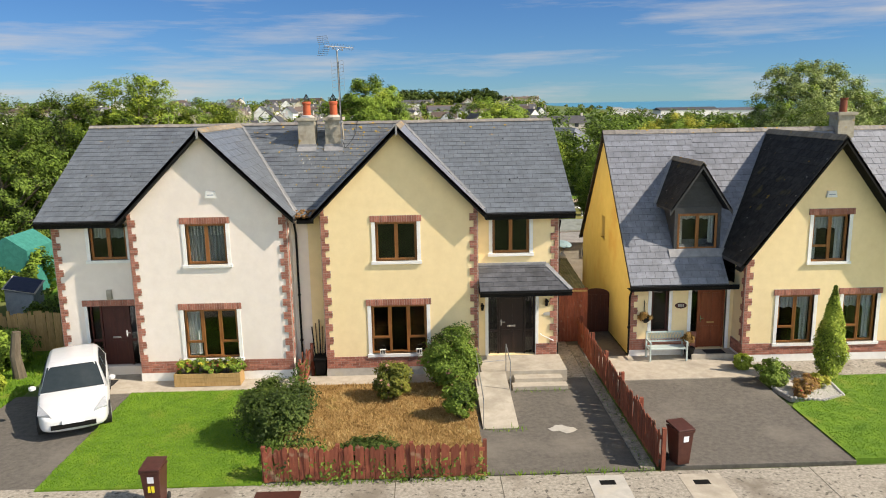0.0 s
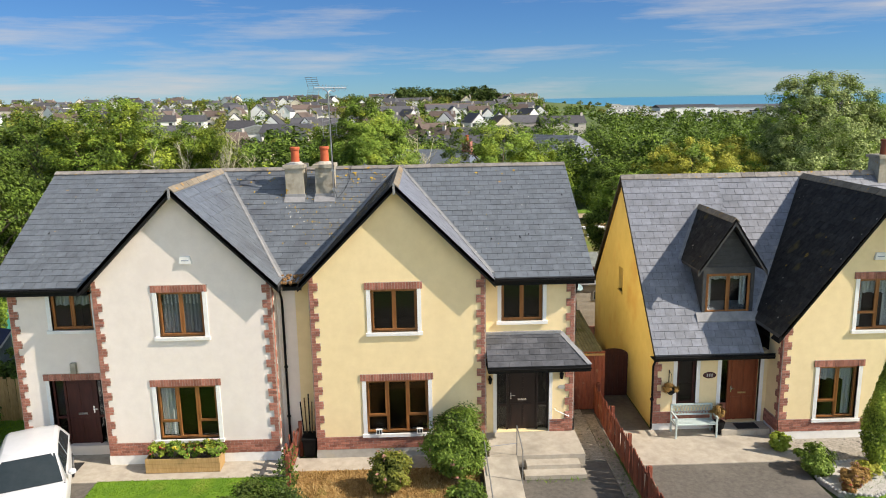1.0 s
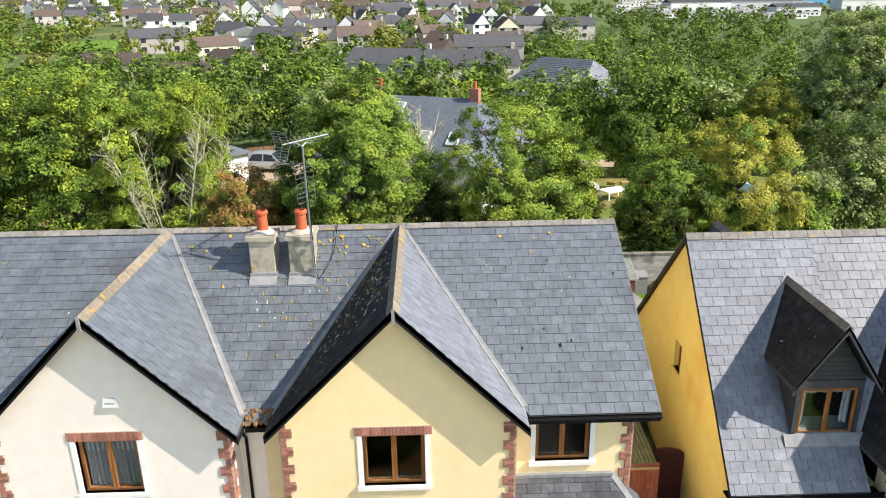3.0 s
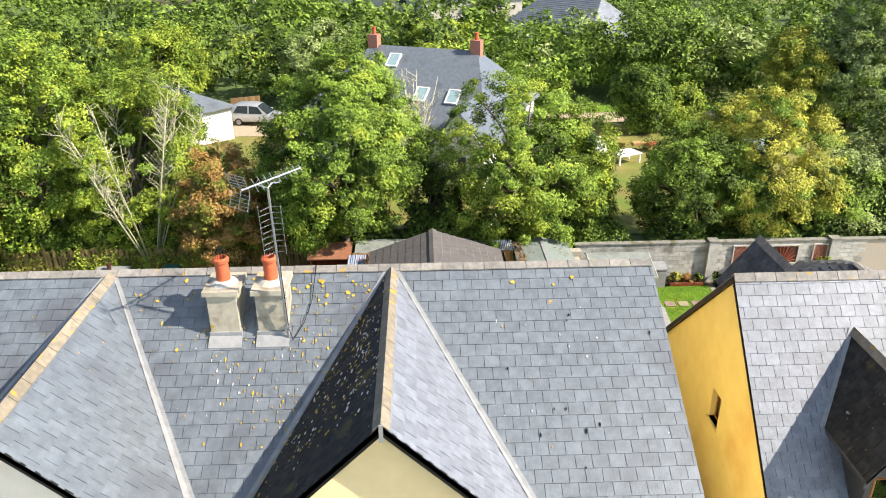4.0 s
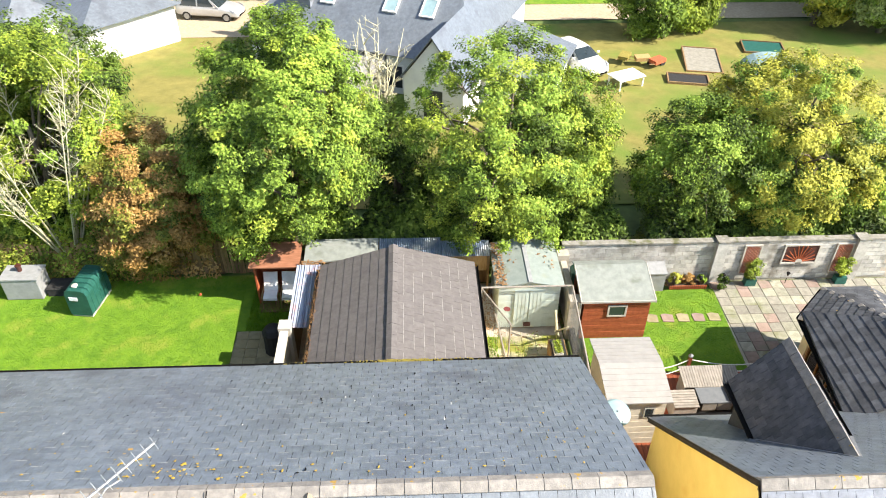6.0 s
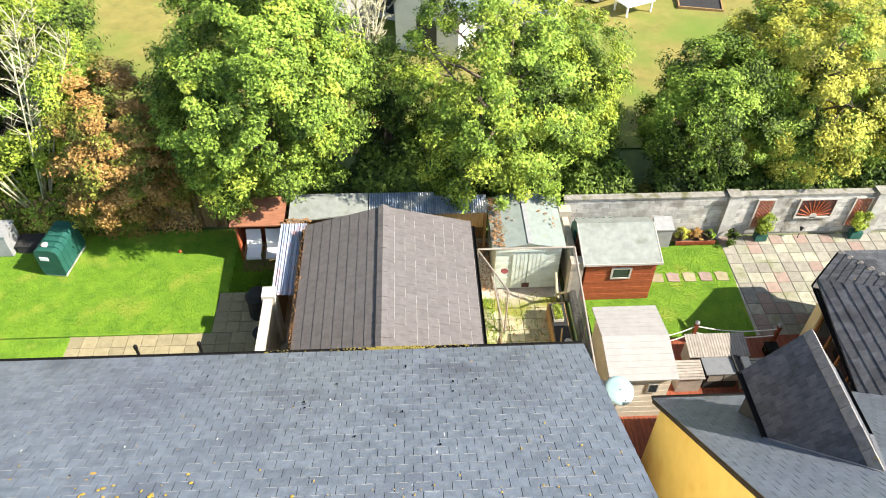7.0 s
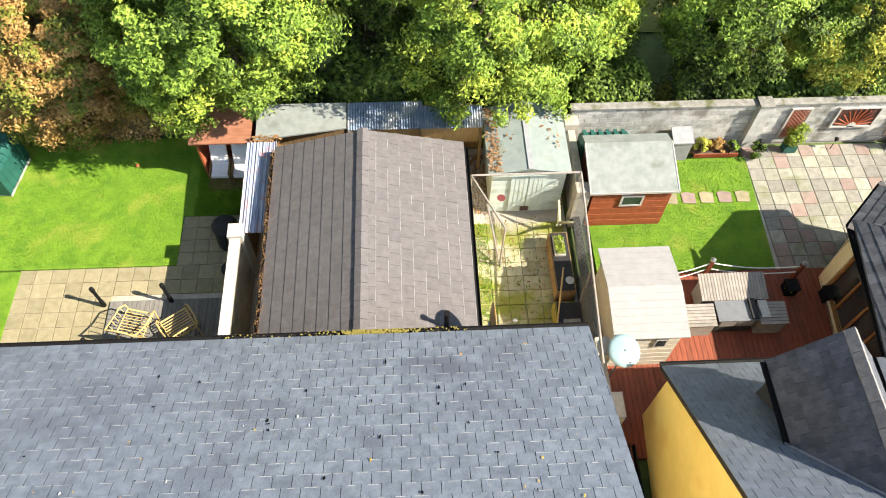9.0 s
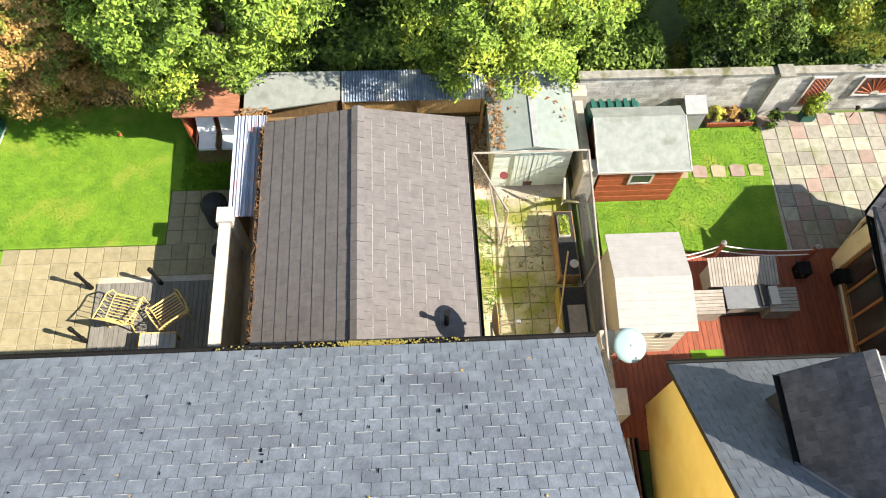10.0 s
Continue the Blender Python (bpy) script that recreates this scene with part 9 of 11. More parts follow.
corrugated("corrugated_roof", 0.45, 2.6, 18.05, 18.95, 1.95, 2.1, "blue-grey corrugated iron store roof", M_CORRB)
corrugated("corrugated_roof", 2.55, 4.3, 18.05, 18.8, 1.93, 2.05, "blue-grey corrugated iron store roof", M_CORRB)


def stores():
    s = thing("felt_roofed_store", "low store with a pale green felt roof", "shed", (-0.8, 18.4, 0))
    part("roof", Mesh().prism([(-2.1, 17.75, 2.0), (0.42, 18.1, 2.0), (0.42, 18.95, 2.12), (-2.1, 18.95, 2.12)], (0, 0, -0.05)), M_FELTG, s)
    part("body", Mesh().box(-2.0, 0.35, 18.1, 18.9, 0, 1.95), M_FENCE_OLD, s)
    part("front_board", Mesh().box(0.5, 4.2, 18.15, 18.2, 1.2, 1.9), M_TIMBER, s, "plywood boards under the sheets")
    for x in (0.5, 2.5, 4.25):
        part("post", Mesh().box(x - 0.04, x + 0.04, 18.05, 18.13, 0, 1.9), M_FENCE_OLD, s)
    part("rear_board", Mesh().box(0.4, 4.3, 18.9, 18.95, 0, 1.95), M_FENCE_OLD, s)
    part("beam", Mesh().box(-2.1, 0.4, 17.62, 17.72, 1.7, 1.8), M_FENCE_OLD, s)


stores()


def mint_shed():
    s = thing("mint_shed", "pale mint boarded garden shed with a ridged felt roof", "shed", (5.5, 17.3, 0))
    x0, x1, y0, y1, ez, rz = 4.45, 6.5, 16.45, 18.75, 1.98, 2.14
    xc = (x0 + x1) / 2
    for k in range(12):
        part("board", Mesh().box(x0, x1, y0 - 0.015 - 0.004 * (k % 2), y0 + 0.02, 0.05 + 0.15 * k, 0.195 + 0.15 * k), M_MINT, s)
    part("body", Mesh().prism([(x0 + 0.02, y0 + 0.02, 0.03), (x1 - 0.02, y0 + 0.02, 0.03), (x1 - 0.02, y0 + 0.02, ez - 0.13), (xc, y0 + 0.02, rz - 0.05), (x0 + 0.02, y0 + 0.02, ez - 0.13)], (0, y1 - y0, 0)), M_MINT, s)
    for a, b in ((xc - 0.5, xc - 0.01), (xc + 0.01, xc + 0.5)):
        d = part("door", Mesh().box(a, b, y0 - 0.05, y0 - 0.02, 0.08, 1.72), M_MINT, s)
        for k in range(4):
            part("batten", Mesh().box(a + 0.02 + k * (b - a) / 4, a + 0.1 + k * (b - a) / 4, y0 - 0.058, y0 - 0.05, 0.1, 1.7), M_MINT, d)
    part("vent", Mesh().box(xc - 0.12, xc + 0.12, y0 - 0.07, y0 - 0.051, 0.12, 0.32), M_BIN, s)
    for sx in (-1, 1):
        xe = xc + sx * 1.15
        part("roof", Mesh().prism([(xc, y0 - 0.1, rz), (xc, y1 + 0.05, rz), (xe, y1 + 0.05, ez - 0.07), (xe, y0 - 0.1, ez - 0.07)], (0, 0, -0.03)), M_MINTROOF, s, "pale mint roof sheet")
    part("ridge_cap", Mesh().box(xc - 0.07, xc + 0.07, y0 - 0.1, y1 + 0.05, rz - 0.01, rz + 0.015), M_GREYP, s)
    part("hanging_bowl", Mesh().lathe([(0.03, 0), (0.1, 0.04), (0.12, 0.06)], (4.7, 16.05, 1.2), 12), M_REDPAINT, s, "small red bowl")


mint_shed()


def dog_run():
    r = thing("wire_pen", "timber-framed wire mesh pen round the paved yard", "pen", (5.3, 13.4, 0))
    for a, b in (((3.85, 16.3, 2.0), (6.85, 16.3, 2.0)), ((6.85, 16.3, 2.0), (6.55, 10.4, 2.0)), ((3.85, 16.3, 0), (3.85, 16.3, 2.0)), ((6.85, 16.3, 0), (6.85, 16.3, 2.0)), ((6.7, 13.3, 0), (6.7, 13.3, 2.0)), ((4.62, 14.6, 0), (4.62, 14.6, 1.95)), ((3.85, 16.3, 1.98), (4.62, 14.6, 1.95)), ((4.62, 14.6, 0.1), (4.3, 15.9, 1.2))):
        part("frame_bar", Mesh().tube([a, b], 0.03, 6), M_GREYW, r)
    m = Mesh()
    for k in range(30):
        z = 0.1 + 0.065 * k
        m.tube([(6.83, 16.25, z), (6.56, 10.5, z)], 0.0035, 3, cap=False)
    for k in range(70):
        f = k / 69
        x, y = 6.83 - 0.27 * f, 16.25 - 5.75 * f
        m.tube([(x, y, 0.05), (x, y, 2.0)], 0.0035, 3, cap=False)
    for k in range(12):
        z = 1.0 + 0.08 * k
        m.tube([(3.88, 16.28, z), (4.6, 14.62, z)], 0.0035, 3, cap=False)
    for k in range(16):
        f = k / 15
        m.tube([(3.88 + 0.72 * f, 16.28 - 1.66 * f, 0.3), (3.88 + 0.72 * f, 16.28 - 1.66 * f, 1.95)], 0.0035, 3, cap=False)
    tagged(part("mesh_wire", m, M_WIRE, r, "galvanised wire mesh"), kind="stuff")
    h = thing("raised_trough", "dark timber trough with a green seedling tray", "trough", (6.3, 14.4, 0))
    part("body", Mesh().box(6.02, 6.55, 13.4, 15.3, 0, 0.55), M_FENCE_OLD, h)
    part("liner", Mesh().box(6.06, 6.51, 13.44, 15.26, 0.55, 0.58), M_RUBBER, h)
    part("tray", Mesh().box(6.1, 6.4, 14.5, 15.1, 0.58, 0.66), M_OFFWHITE, h)
    rng = np.random.default_rng(6)
    p = np.column_stack([rng.uniform(6.12, 6.38, 500), rng.uniform(14.52, 15.08, 500), rng.uniform(0.66, 0.78, 500)])
    nn = rng.normal(0, 0.5, (500, 3)) + np.array([0, 0, 1])
    nn /= np.linalg.norm(nn, axis=1, keepdims=True)
    part("seedling", fast_mesh("seedling", leaves(p, nn, 0.03, rng), 3, L_LIME), L_LIME, h, kind="stuff")
    part("bowl", Mesh().lathe([(0.05, 0), (0.11, 0.05), (0.12, 0.07), (0.09, 0.06)], (6.4, 13.7, 0.58), 14), M_OFFWHITE, h, "white bowl")
    k = thing("timber_hutch", "low dark hutch with a grey lid", "hutch", (6.3, 12.2, 0))
    part("body", Mesh().box(5.95, 6.6, 11.3, 13.1, 0, 0.5), M_RUBBER, k)
    part("lid", Mesh().box(6.1, 6.55, 11.6, 12.6, 0.5, 0.54), M_GREYW, k)
    part("side_board", Mesh().box(5.9, 5.95, 11.3, 13.1, 0, 0.62), M_MOSS, k)
    b = thing("leaning_pole", "long pale wooden pole with a mop head", "mop", (5.9, 11.7, 0))
    part("pole", Mesh().tube([(5.75, 11.9, 0.9), (6.2, 13.9, 1.0)], 0.022, 6), M_TIMBER, b)
    mp = Mesh()
    rnd = random.Random(2)
    for i in range(40):
        a = rnd.uniform(-0.5, 0.5)
        mp.tube([(5.75, 11.9, 0.9), (5.72 + a * 0.3, 11.65 + rnd.uniform(-0.1, 0.1), 0.85), (5.7 + a * 0.5, 11.45 + rnd.uniform(-.1, .1), 0.8)], 0.012, 4)
    part("mop_head", mp, M_CUSHION, b, "grey-pink cloth mop head")
    part("prop", Mesh().tube([(5.74, 11.85, 0), (5.75, 11.9, 0.9)], 0.02, 5), M_FENCE_OLD, b)
    pk = thing("orange_plank", "pale timber plank leaning on the wall", "plank", (4.0, 11.2, 0))
    part("plank", Mesh().box(-0.02, 0.02, -0.1, 0.1, 0, 1.6, pose(4.15, 11.2, 0, 20, -10, 20)), M_TIMBER, pk)
    d = thing("driftwood", "bleached forked branch leaning in the pen", "branch", (6.45, 15.6, 0))
    part("branch", Mesh().tube([(6.5, 15.9, 0.0), (6.35, 15.6, 0.6), (6.3, 15.9, 1.3)], [0.07, 0.06, 0.03], 7).tube([(6.35, 15.6, 0.6), (6.6, 15.2, 1.2)], [0.05, 0.02], 6).tube([(6.35, 15.6, 0.6), (6.2, 15.3, 0.9)], [0.04, 0.015], 6), M_TWIG, d, smooth=True)


dog_run()
blades("yard_weeds", rect(3.9, 6.0, 10.3, 16.1), 0.0, 700, M_BLADE, "weeds between yard slabs", 41, 0.14)
blades("yard_weeds", rect(3.9, 4.4, 12.5, 16.0), 0.0, 500, M_BLADE, "weeds along the eave", 42, 0.18)


def fallen_leaves(x0, x1, y0, y1, z, count, seed):
    rng = np.random.default_rng(seed)
    p = np.column_stack([rng.uniform(x0, x1, count), rng.uniform(y0, y1, count), np.full(count, z) + rng.uniform(0, 0.02, count)])
    n = rng.normal(0, 0.25, (count, 3)) + np.array([0, 0, 1.0])
    n /= np.linalg.norm(n, axis=1, keepdims=True)
    tagged(part("fallen_leaves", fast_mesh("fallen_leaves", leaves(p, n, 0.05, rng), 3, M_DEBRIS), M_DEBRIS, None, "brown fallen leaves on the ground"), category="leaves", kind="stuff")


fallen_leaves(3.9, 4.6, 16.4, 18.6, 0.0, 350, 51)
fallen_leaves(4.5, 6.4, 17.0, 18.7, 2.05, 60, 55)
fallen_leaves(3.9, 6.4, 12.5, 16.3, 0.005, 90, 56)
fallen_leaves(6.5, 7.0, 16.5, 18.6, 0.0, 80, 52)
fallen_leaves(-2.2, -1.4, 17.3, 17.9, 2.02, 160, 53)
fallen_leaves(4.34, 4.72, 16.4, 18.7, 1.98, 260, 55)
fallen_leaves(9.8, 12.3, 18.3, 18.7, 0.03, 120, 54)


def divide_wall():
    w = thing("dividing_wall", "weathered block wall with piers between the yards", "wall", (6.9, 14.5, 0), kind="structure")
    part("wall_body", Mesh().box(6.82, 7.02, 16.0, 18.75, 0, 1.5), M_PLASTER, w)
    # Black strip puts in the darkness of the gap beside the cream shed.
    part("dark_boarding", Mesh().box(6.86, 6.98, 11.4, 16.0, 0, 0.55), M_BLACK, w, "low black strip filling the dark gap between the yards")
    for y in (16.0, 18.4):
        part("pier", Mesh().box(6.72, 7.12, y - 0.18, y + 0.18, 0, 1.72), M_PLASTER, w)
    part("white_pier", Mesh().box(6.5, 6.85, 11.0, 11.45, 0, 1.85), M_OFFWHITE, w)
    part("white_pier", Mesh().box(6.55, 6.95, 9.5, 10.1, 0, 1.75), M_OFFWHITE, w)
    part("low_wall", Mesh().box(6.6, 6.8, 10.1, 11.0, 0, 1.4), M_PLASTER, w)


divide_wall()


def red_shed():
    s = thing("red_shed", "red-stained boarded shed with a grey felt roof", "shed", (8.3, 16.7, 0))
    x0, x1, y0, y1 = 7.2, 9.4, 15.85, 17.5
    part("body", Mesh().box(x0 + 0.02, x1 - 0.02, y0 + 0.02, y1, 0.03, 1.7), M_SHEDRED, s)
    for k in range(11):
        part("board", Mesh().box(x0, x1, y0 - 0.016 - 0.006 * (k % 2), y0 + 0.02, 0.03 + 0.15 * k, 0.166 + 0.15 * k), M_SHEDRED, s)
        part("board", Mesh().box(x1 - 0.02, x1 + 0.012 + 0.004 * (k % 2), y0 + 0.02, y1, 0.03 + 0.15 * k, 0.176 + 0.15 * k), M_SHEDRED, s)
    part("roof", Mesh().prism([(7.08, 15.74, 1.735), (9.52, 15.74, 1.735), (9.52, 17.2, 2.1), (7.08, 17.2, 2.1)], (0, 0, 0.04)), M_FELTG, s, "grey-green felt roof slope")
    part("roof", Mesh().prism([(7.08, 17.2, 2.1), (9.52, 17.2, 2.1), (9.52, 17.65, 1.9), (7.08, 17.65, 1.9)], (0, 0, 0.04)), M_FELTG, s)
    part("trim", Mesh().prism([(7.06, 15.72, 1.675), (7.06, 17.2, 2.04), (7.06, 17.2, 2.15), (7.06, 15.72, 1.785)], (0.03, 0, 0)).prism([(9.51, 15.72, 1.675), (9.51, 17.2, 2.04), (9.51, 17.2, 2.15), (9.51, 15.72, 1.785)], (0.03, 0, 0)).box(7.09, 9.51, 15.72, 15.738, 1.70, 1.78), M_OFFWHITE, s, "pale roof trim")
    w = part("window", Mesh().box(8.0, 8.06, y0 - 0.06, y0 - 0.02, 1.03, 1.52).box(8.58, 8.64, y0 - 0.06, y0 - 0.02, 1.03, 1.52).box(8.06, 8.58, y0 - 0.06, y0 - 0.02, 1.46, 1.52).box(8.06, 8.58, y0 - 0.06, y0 - 0.02, 1.03, 1.09), M_OFFWHITE, s, "small cream-framed window")
    part("pane", Mesh().box(8.06, 8.58, y0 - 0.044, y0 - 0.04, 1.09, 1.46), M_CARGLASS, w)
    t = thing("teal_tank", "teal green plastic water tank behind the shed", "tank", (8.0, 18.25, 0))
    part("body", Mesh().box(7.25, 8.75, 17.95, 18.5, 0, 1.15), M_TANK, t).modifiers.new("edges", "BEVEL").width = 0.08
    for k in range(6):
        part("rib", Mesh().box(7.35 + 0.23 * k, 7.45 + 0.23 * k, 17.97, 18.48, 1.15, 1.2), M_TANK, t)
    b = thing("compost_bin", "grey plastic compost bin with a sloping lid", "compost bin", (10.45, 18.4, 0))
    part("body", Mesh().box(10.15, 10.72, 18.15, 18.65, 0, 0.8), M_GREYP, b)
    part("lid", Mesh().prism([(10.12, 18.12, 0.82), (10.75, 18.12, 0.82), (10.75, 18.68, 0.95), (10.12, 18.68, 0.95)], (0, 0, 0.05)), M_GREYP, b)


red_shed()


def cream_shed():
    s = thing("cream_shed", "cream weatherboarded shed with a white sheet roof", "shed", (7.85, 12.6, 0))
    x0, x1, y0, y1, ez, rz, yc = 7.05, 8.65, 11.45, 13.7, 1.95, 2.2, 12.6
    part("body", Mesh().box(x0 + 0.02, x1 - 0.02, y0 + 0.02, y1, 0.05, ez), M_SHEDW, s)
    for k in range(15):
        part("board", Mesh().box(x0, x1, y0 - 0.012 - 0.005 * (k % 2), y0 + 0.02, 0.05 + 0.126 * k, 0.172 + 0.126 * k), M_SHEDW, s)
        part("board", Mesh().box(x1 - 0.02, x1 + 0.012 + 0.005 * (k % 2), y0 + 0.02, y1, 0.05 + 0.126 * k, 0.172 + 0.126 * k), M_SHEDW, s)
    for a, b in ((y0 - 0.15, yc), (y1 + 0.15, yc)):
        part("roof", Mesh().prism([(x0 - 0.12, a, ez), (x1 + 0.12, a, ez), (x1 + 0.12, b, rz), (x0 - 0.12, b, rz)], (0, 0, 0.03)), M_ROOFW, s, "white sheet roof slope")
        for k in range(7):
            y = a + (b - a) * k / 7
            z = ez + (rz - ez) * k / 7
            part("seam", Mesh().box(x0 - 0.12, x1 + 0.12, min(y, y + 0.012), max(y, y + 0.012), z + 0.03, z + 0.038), M_ROOFW, s)
    part("gable", Mesh().prism([(x0, y0, ez), (x0, y1, ez), (x0, yc, rz - 0.02)], (0.03, 0, 0)).prism([(x1 - 0.03, y0, ez), (x1 - 0.03, y1, ez), (x1 - 0.03, yc, rz - 0.02)], (0.03, 0, 0)), M_SHEDW, s)
    w = part("window", Mesh().box(8.05, 8.35, y0 - 0.05, y0 - 0.02, 1.25, 1.65), M_OFFWHITE, s, "small shed window")
    part("pane", Mesh().box(8.09, 8.31, y0 - 0.055, y0 - 0.05, 1.29, 1.61), M_CARGLASS, w)


cream_shed()


def rope_rail():
    posts = [(10.3, 14.0), (12.75, 13.8)]
    for x, y in posts:
        p = thing("rope_post", "red-stained post with a solar cap at the deck edge", "post", (x, y, 0.06), group="rope posts")
        local(p, "post", Mesh().box(-0.05, 0.05, -0.05, 0.05, 0, 0.85), M_DECKR)
        local(p, "solar_cap", Mesh().lathe([(0.05, 0.85), (0.08, 0.88), (0.08, 0.92), (0.02, 0.98)], (0, 0, 0), 6), M_STEEL, "steel solar lamp cap")
    for k, (a, b) in enumerate((((8.75, 13.75, 0.7), (10.3, 14.0, 0.8)), ((10.3, 14.0, 0.8), (12.75, 13.8, 0.8)), ((8.75, 13.75, 0.4), (10.3, 14.0, 0.5)), ((10.3, 14.0, 0.5), (12.75, 13.8, 0.5)))):
        a, b = Vector(a), Vector(b)
        pts = [a.lerp(b, i / 12) - Vector((0, 0, 0.18 * math.sin(math.pi * i / 12))) for i in range(13)]
        part("rope", Mesh().tube(pts, 0.018, 6), M_ROPE, None, "white rope slung between deck posts", smooth=True)["category"] = "rope"
    for x, y, r in ((12.55, 13.45, 0.16), (13.55, 13.2, 0.17)):
        q = thing("black_planter", "square black planter on the deck", "planter", (x, y, 0.06), group="deck planters")
        local(q, "pot", Mesh().box(-r, r, -r, r, 0, 0.32).box(-r - 0.02, r + 0.02, -r - 0.02, r + 0.02, 0.32, 0.36), M_BLACK)
        rng = np.random.default_rng(int(x * 10))
        pp, nn, cc = crown_points(rng, (0, 0, 0.22), (0.14, 0.14, 0.1), 12, 40, 0.06)
        local(q, "plant", fast_mesh("plant", leaves(pp, nn, 0.03, rng), 3, L_DARK), L_DARK)


rope_rail()


M_WORKTOP = material("slate_grey_worktop", (0.12, 0.13, 0.14), (0.16, 0.17, 0.18), 5, 0.45, 0.05, 30, spread=0.03)


def outdoor_kitchen():
    k = thing("outdoor_kitchen", "grey timber barbecue station with slatted side cabinets", "outdoor kitchen", (10.6, 12.7, 0.06))
    z = 0.06
    part("rear_cabinet", Mesh().box(9.85, 11.5, 12.95, 13.5, z, 0.72), M_GREYW, k)
    n = 22
    for i in range(n):
        part("slat", Mesh().prism([(9.78 + 1.79 * i / n, 12.85, 0.78), (9.78 + 1.79 * (i + 0.86) / n, 12.85, 0.78), (9.78 + 1.79 * (i + 0.86) / n, 13.6, 0.92), (9.78 + 1.79 * i / n, 13.6, 0.92)], (0, 0, 0.025)), M_GREYW, k)
    part("worktop", Mesh().box(10.1, 11.15, 12.25, 12.92, 0.74, 0.78), M_WORKTOP, k, "grey worktop")
    part("centre_cabinet", Mesh().box(10.15, 11.1, 12.3, 12.9, z, 0.74), M_RUBBER, k)
    part("griddle", Mesh().box(10.98, 11.14, 12.28, 12.86, 0.78, 0.86), M_RUBBER, k, "black griddle edge")
    for dx in (10.2, 10.66):
        part("drawer", Mesh().box(dx, dx + 0.42, 12.27, 12.298, 0.42, 0.70), M_GREYW, k)
    for x0, x1 in ((9.3, 10.05), (11.2, 11.95)):
        c = part("side_cabinet", Mesh().box(x0 + 0.03, x1 - 0.03, 12.2, 12.75, z, 0.7), M_GREYW, k)
        for i in range(7):
            part("top_slat", Mesh().box(x0, x1, 12.15 + 0.09 * i, 12.23 + 0.09 * i, 0.7 + 0.012 * i, 0.73 + 0.012 * i), M_GREYW, c)
    part("tray", Mesh().box(11.22, 11.45, 12.3, 12.8, 0.82, 0.85), M_OFFWHITE, k, "white tray")


outdoor_kitchen()
slab("deck_mat", rect(9.2, 10.05, 11.1, 11.42), 0.062, 0.075, M_BLADE, "small green mat on the deck", "mat", "")
stones = thing("stepping_stones", "row of sandstone stepping stones across the lawn", "stepping stones", (10.0, 16.7, 0.02), kind="structure")
for i in range(5):
    x = 9.95 + 0.55 * i
    part("stone", Mesh().prism([(x - 0.2, 16.53, 0.0), (x + 0.18, 16.5, 0.0), (x + 0.21, 16.86, 0.0), (x - 0.05, 16.93, 0.0), (x - 0.21, 16.88, 0.0)], (0, 0, 0.045)), M_SLABP if i % 2 else M_SLABC, stones)


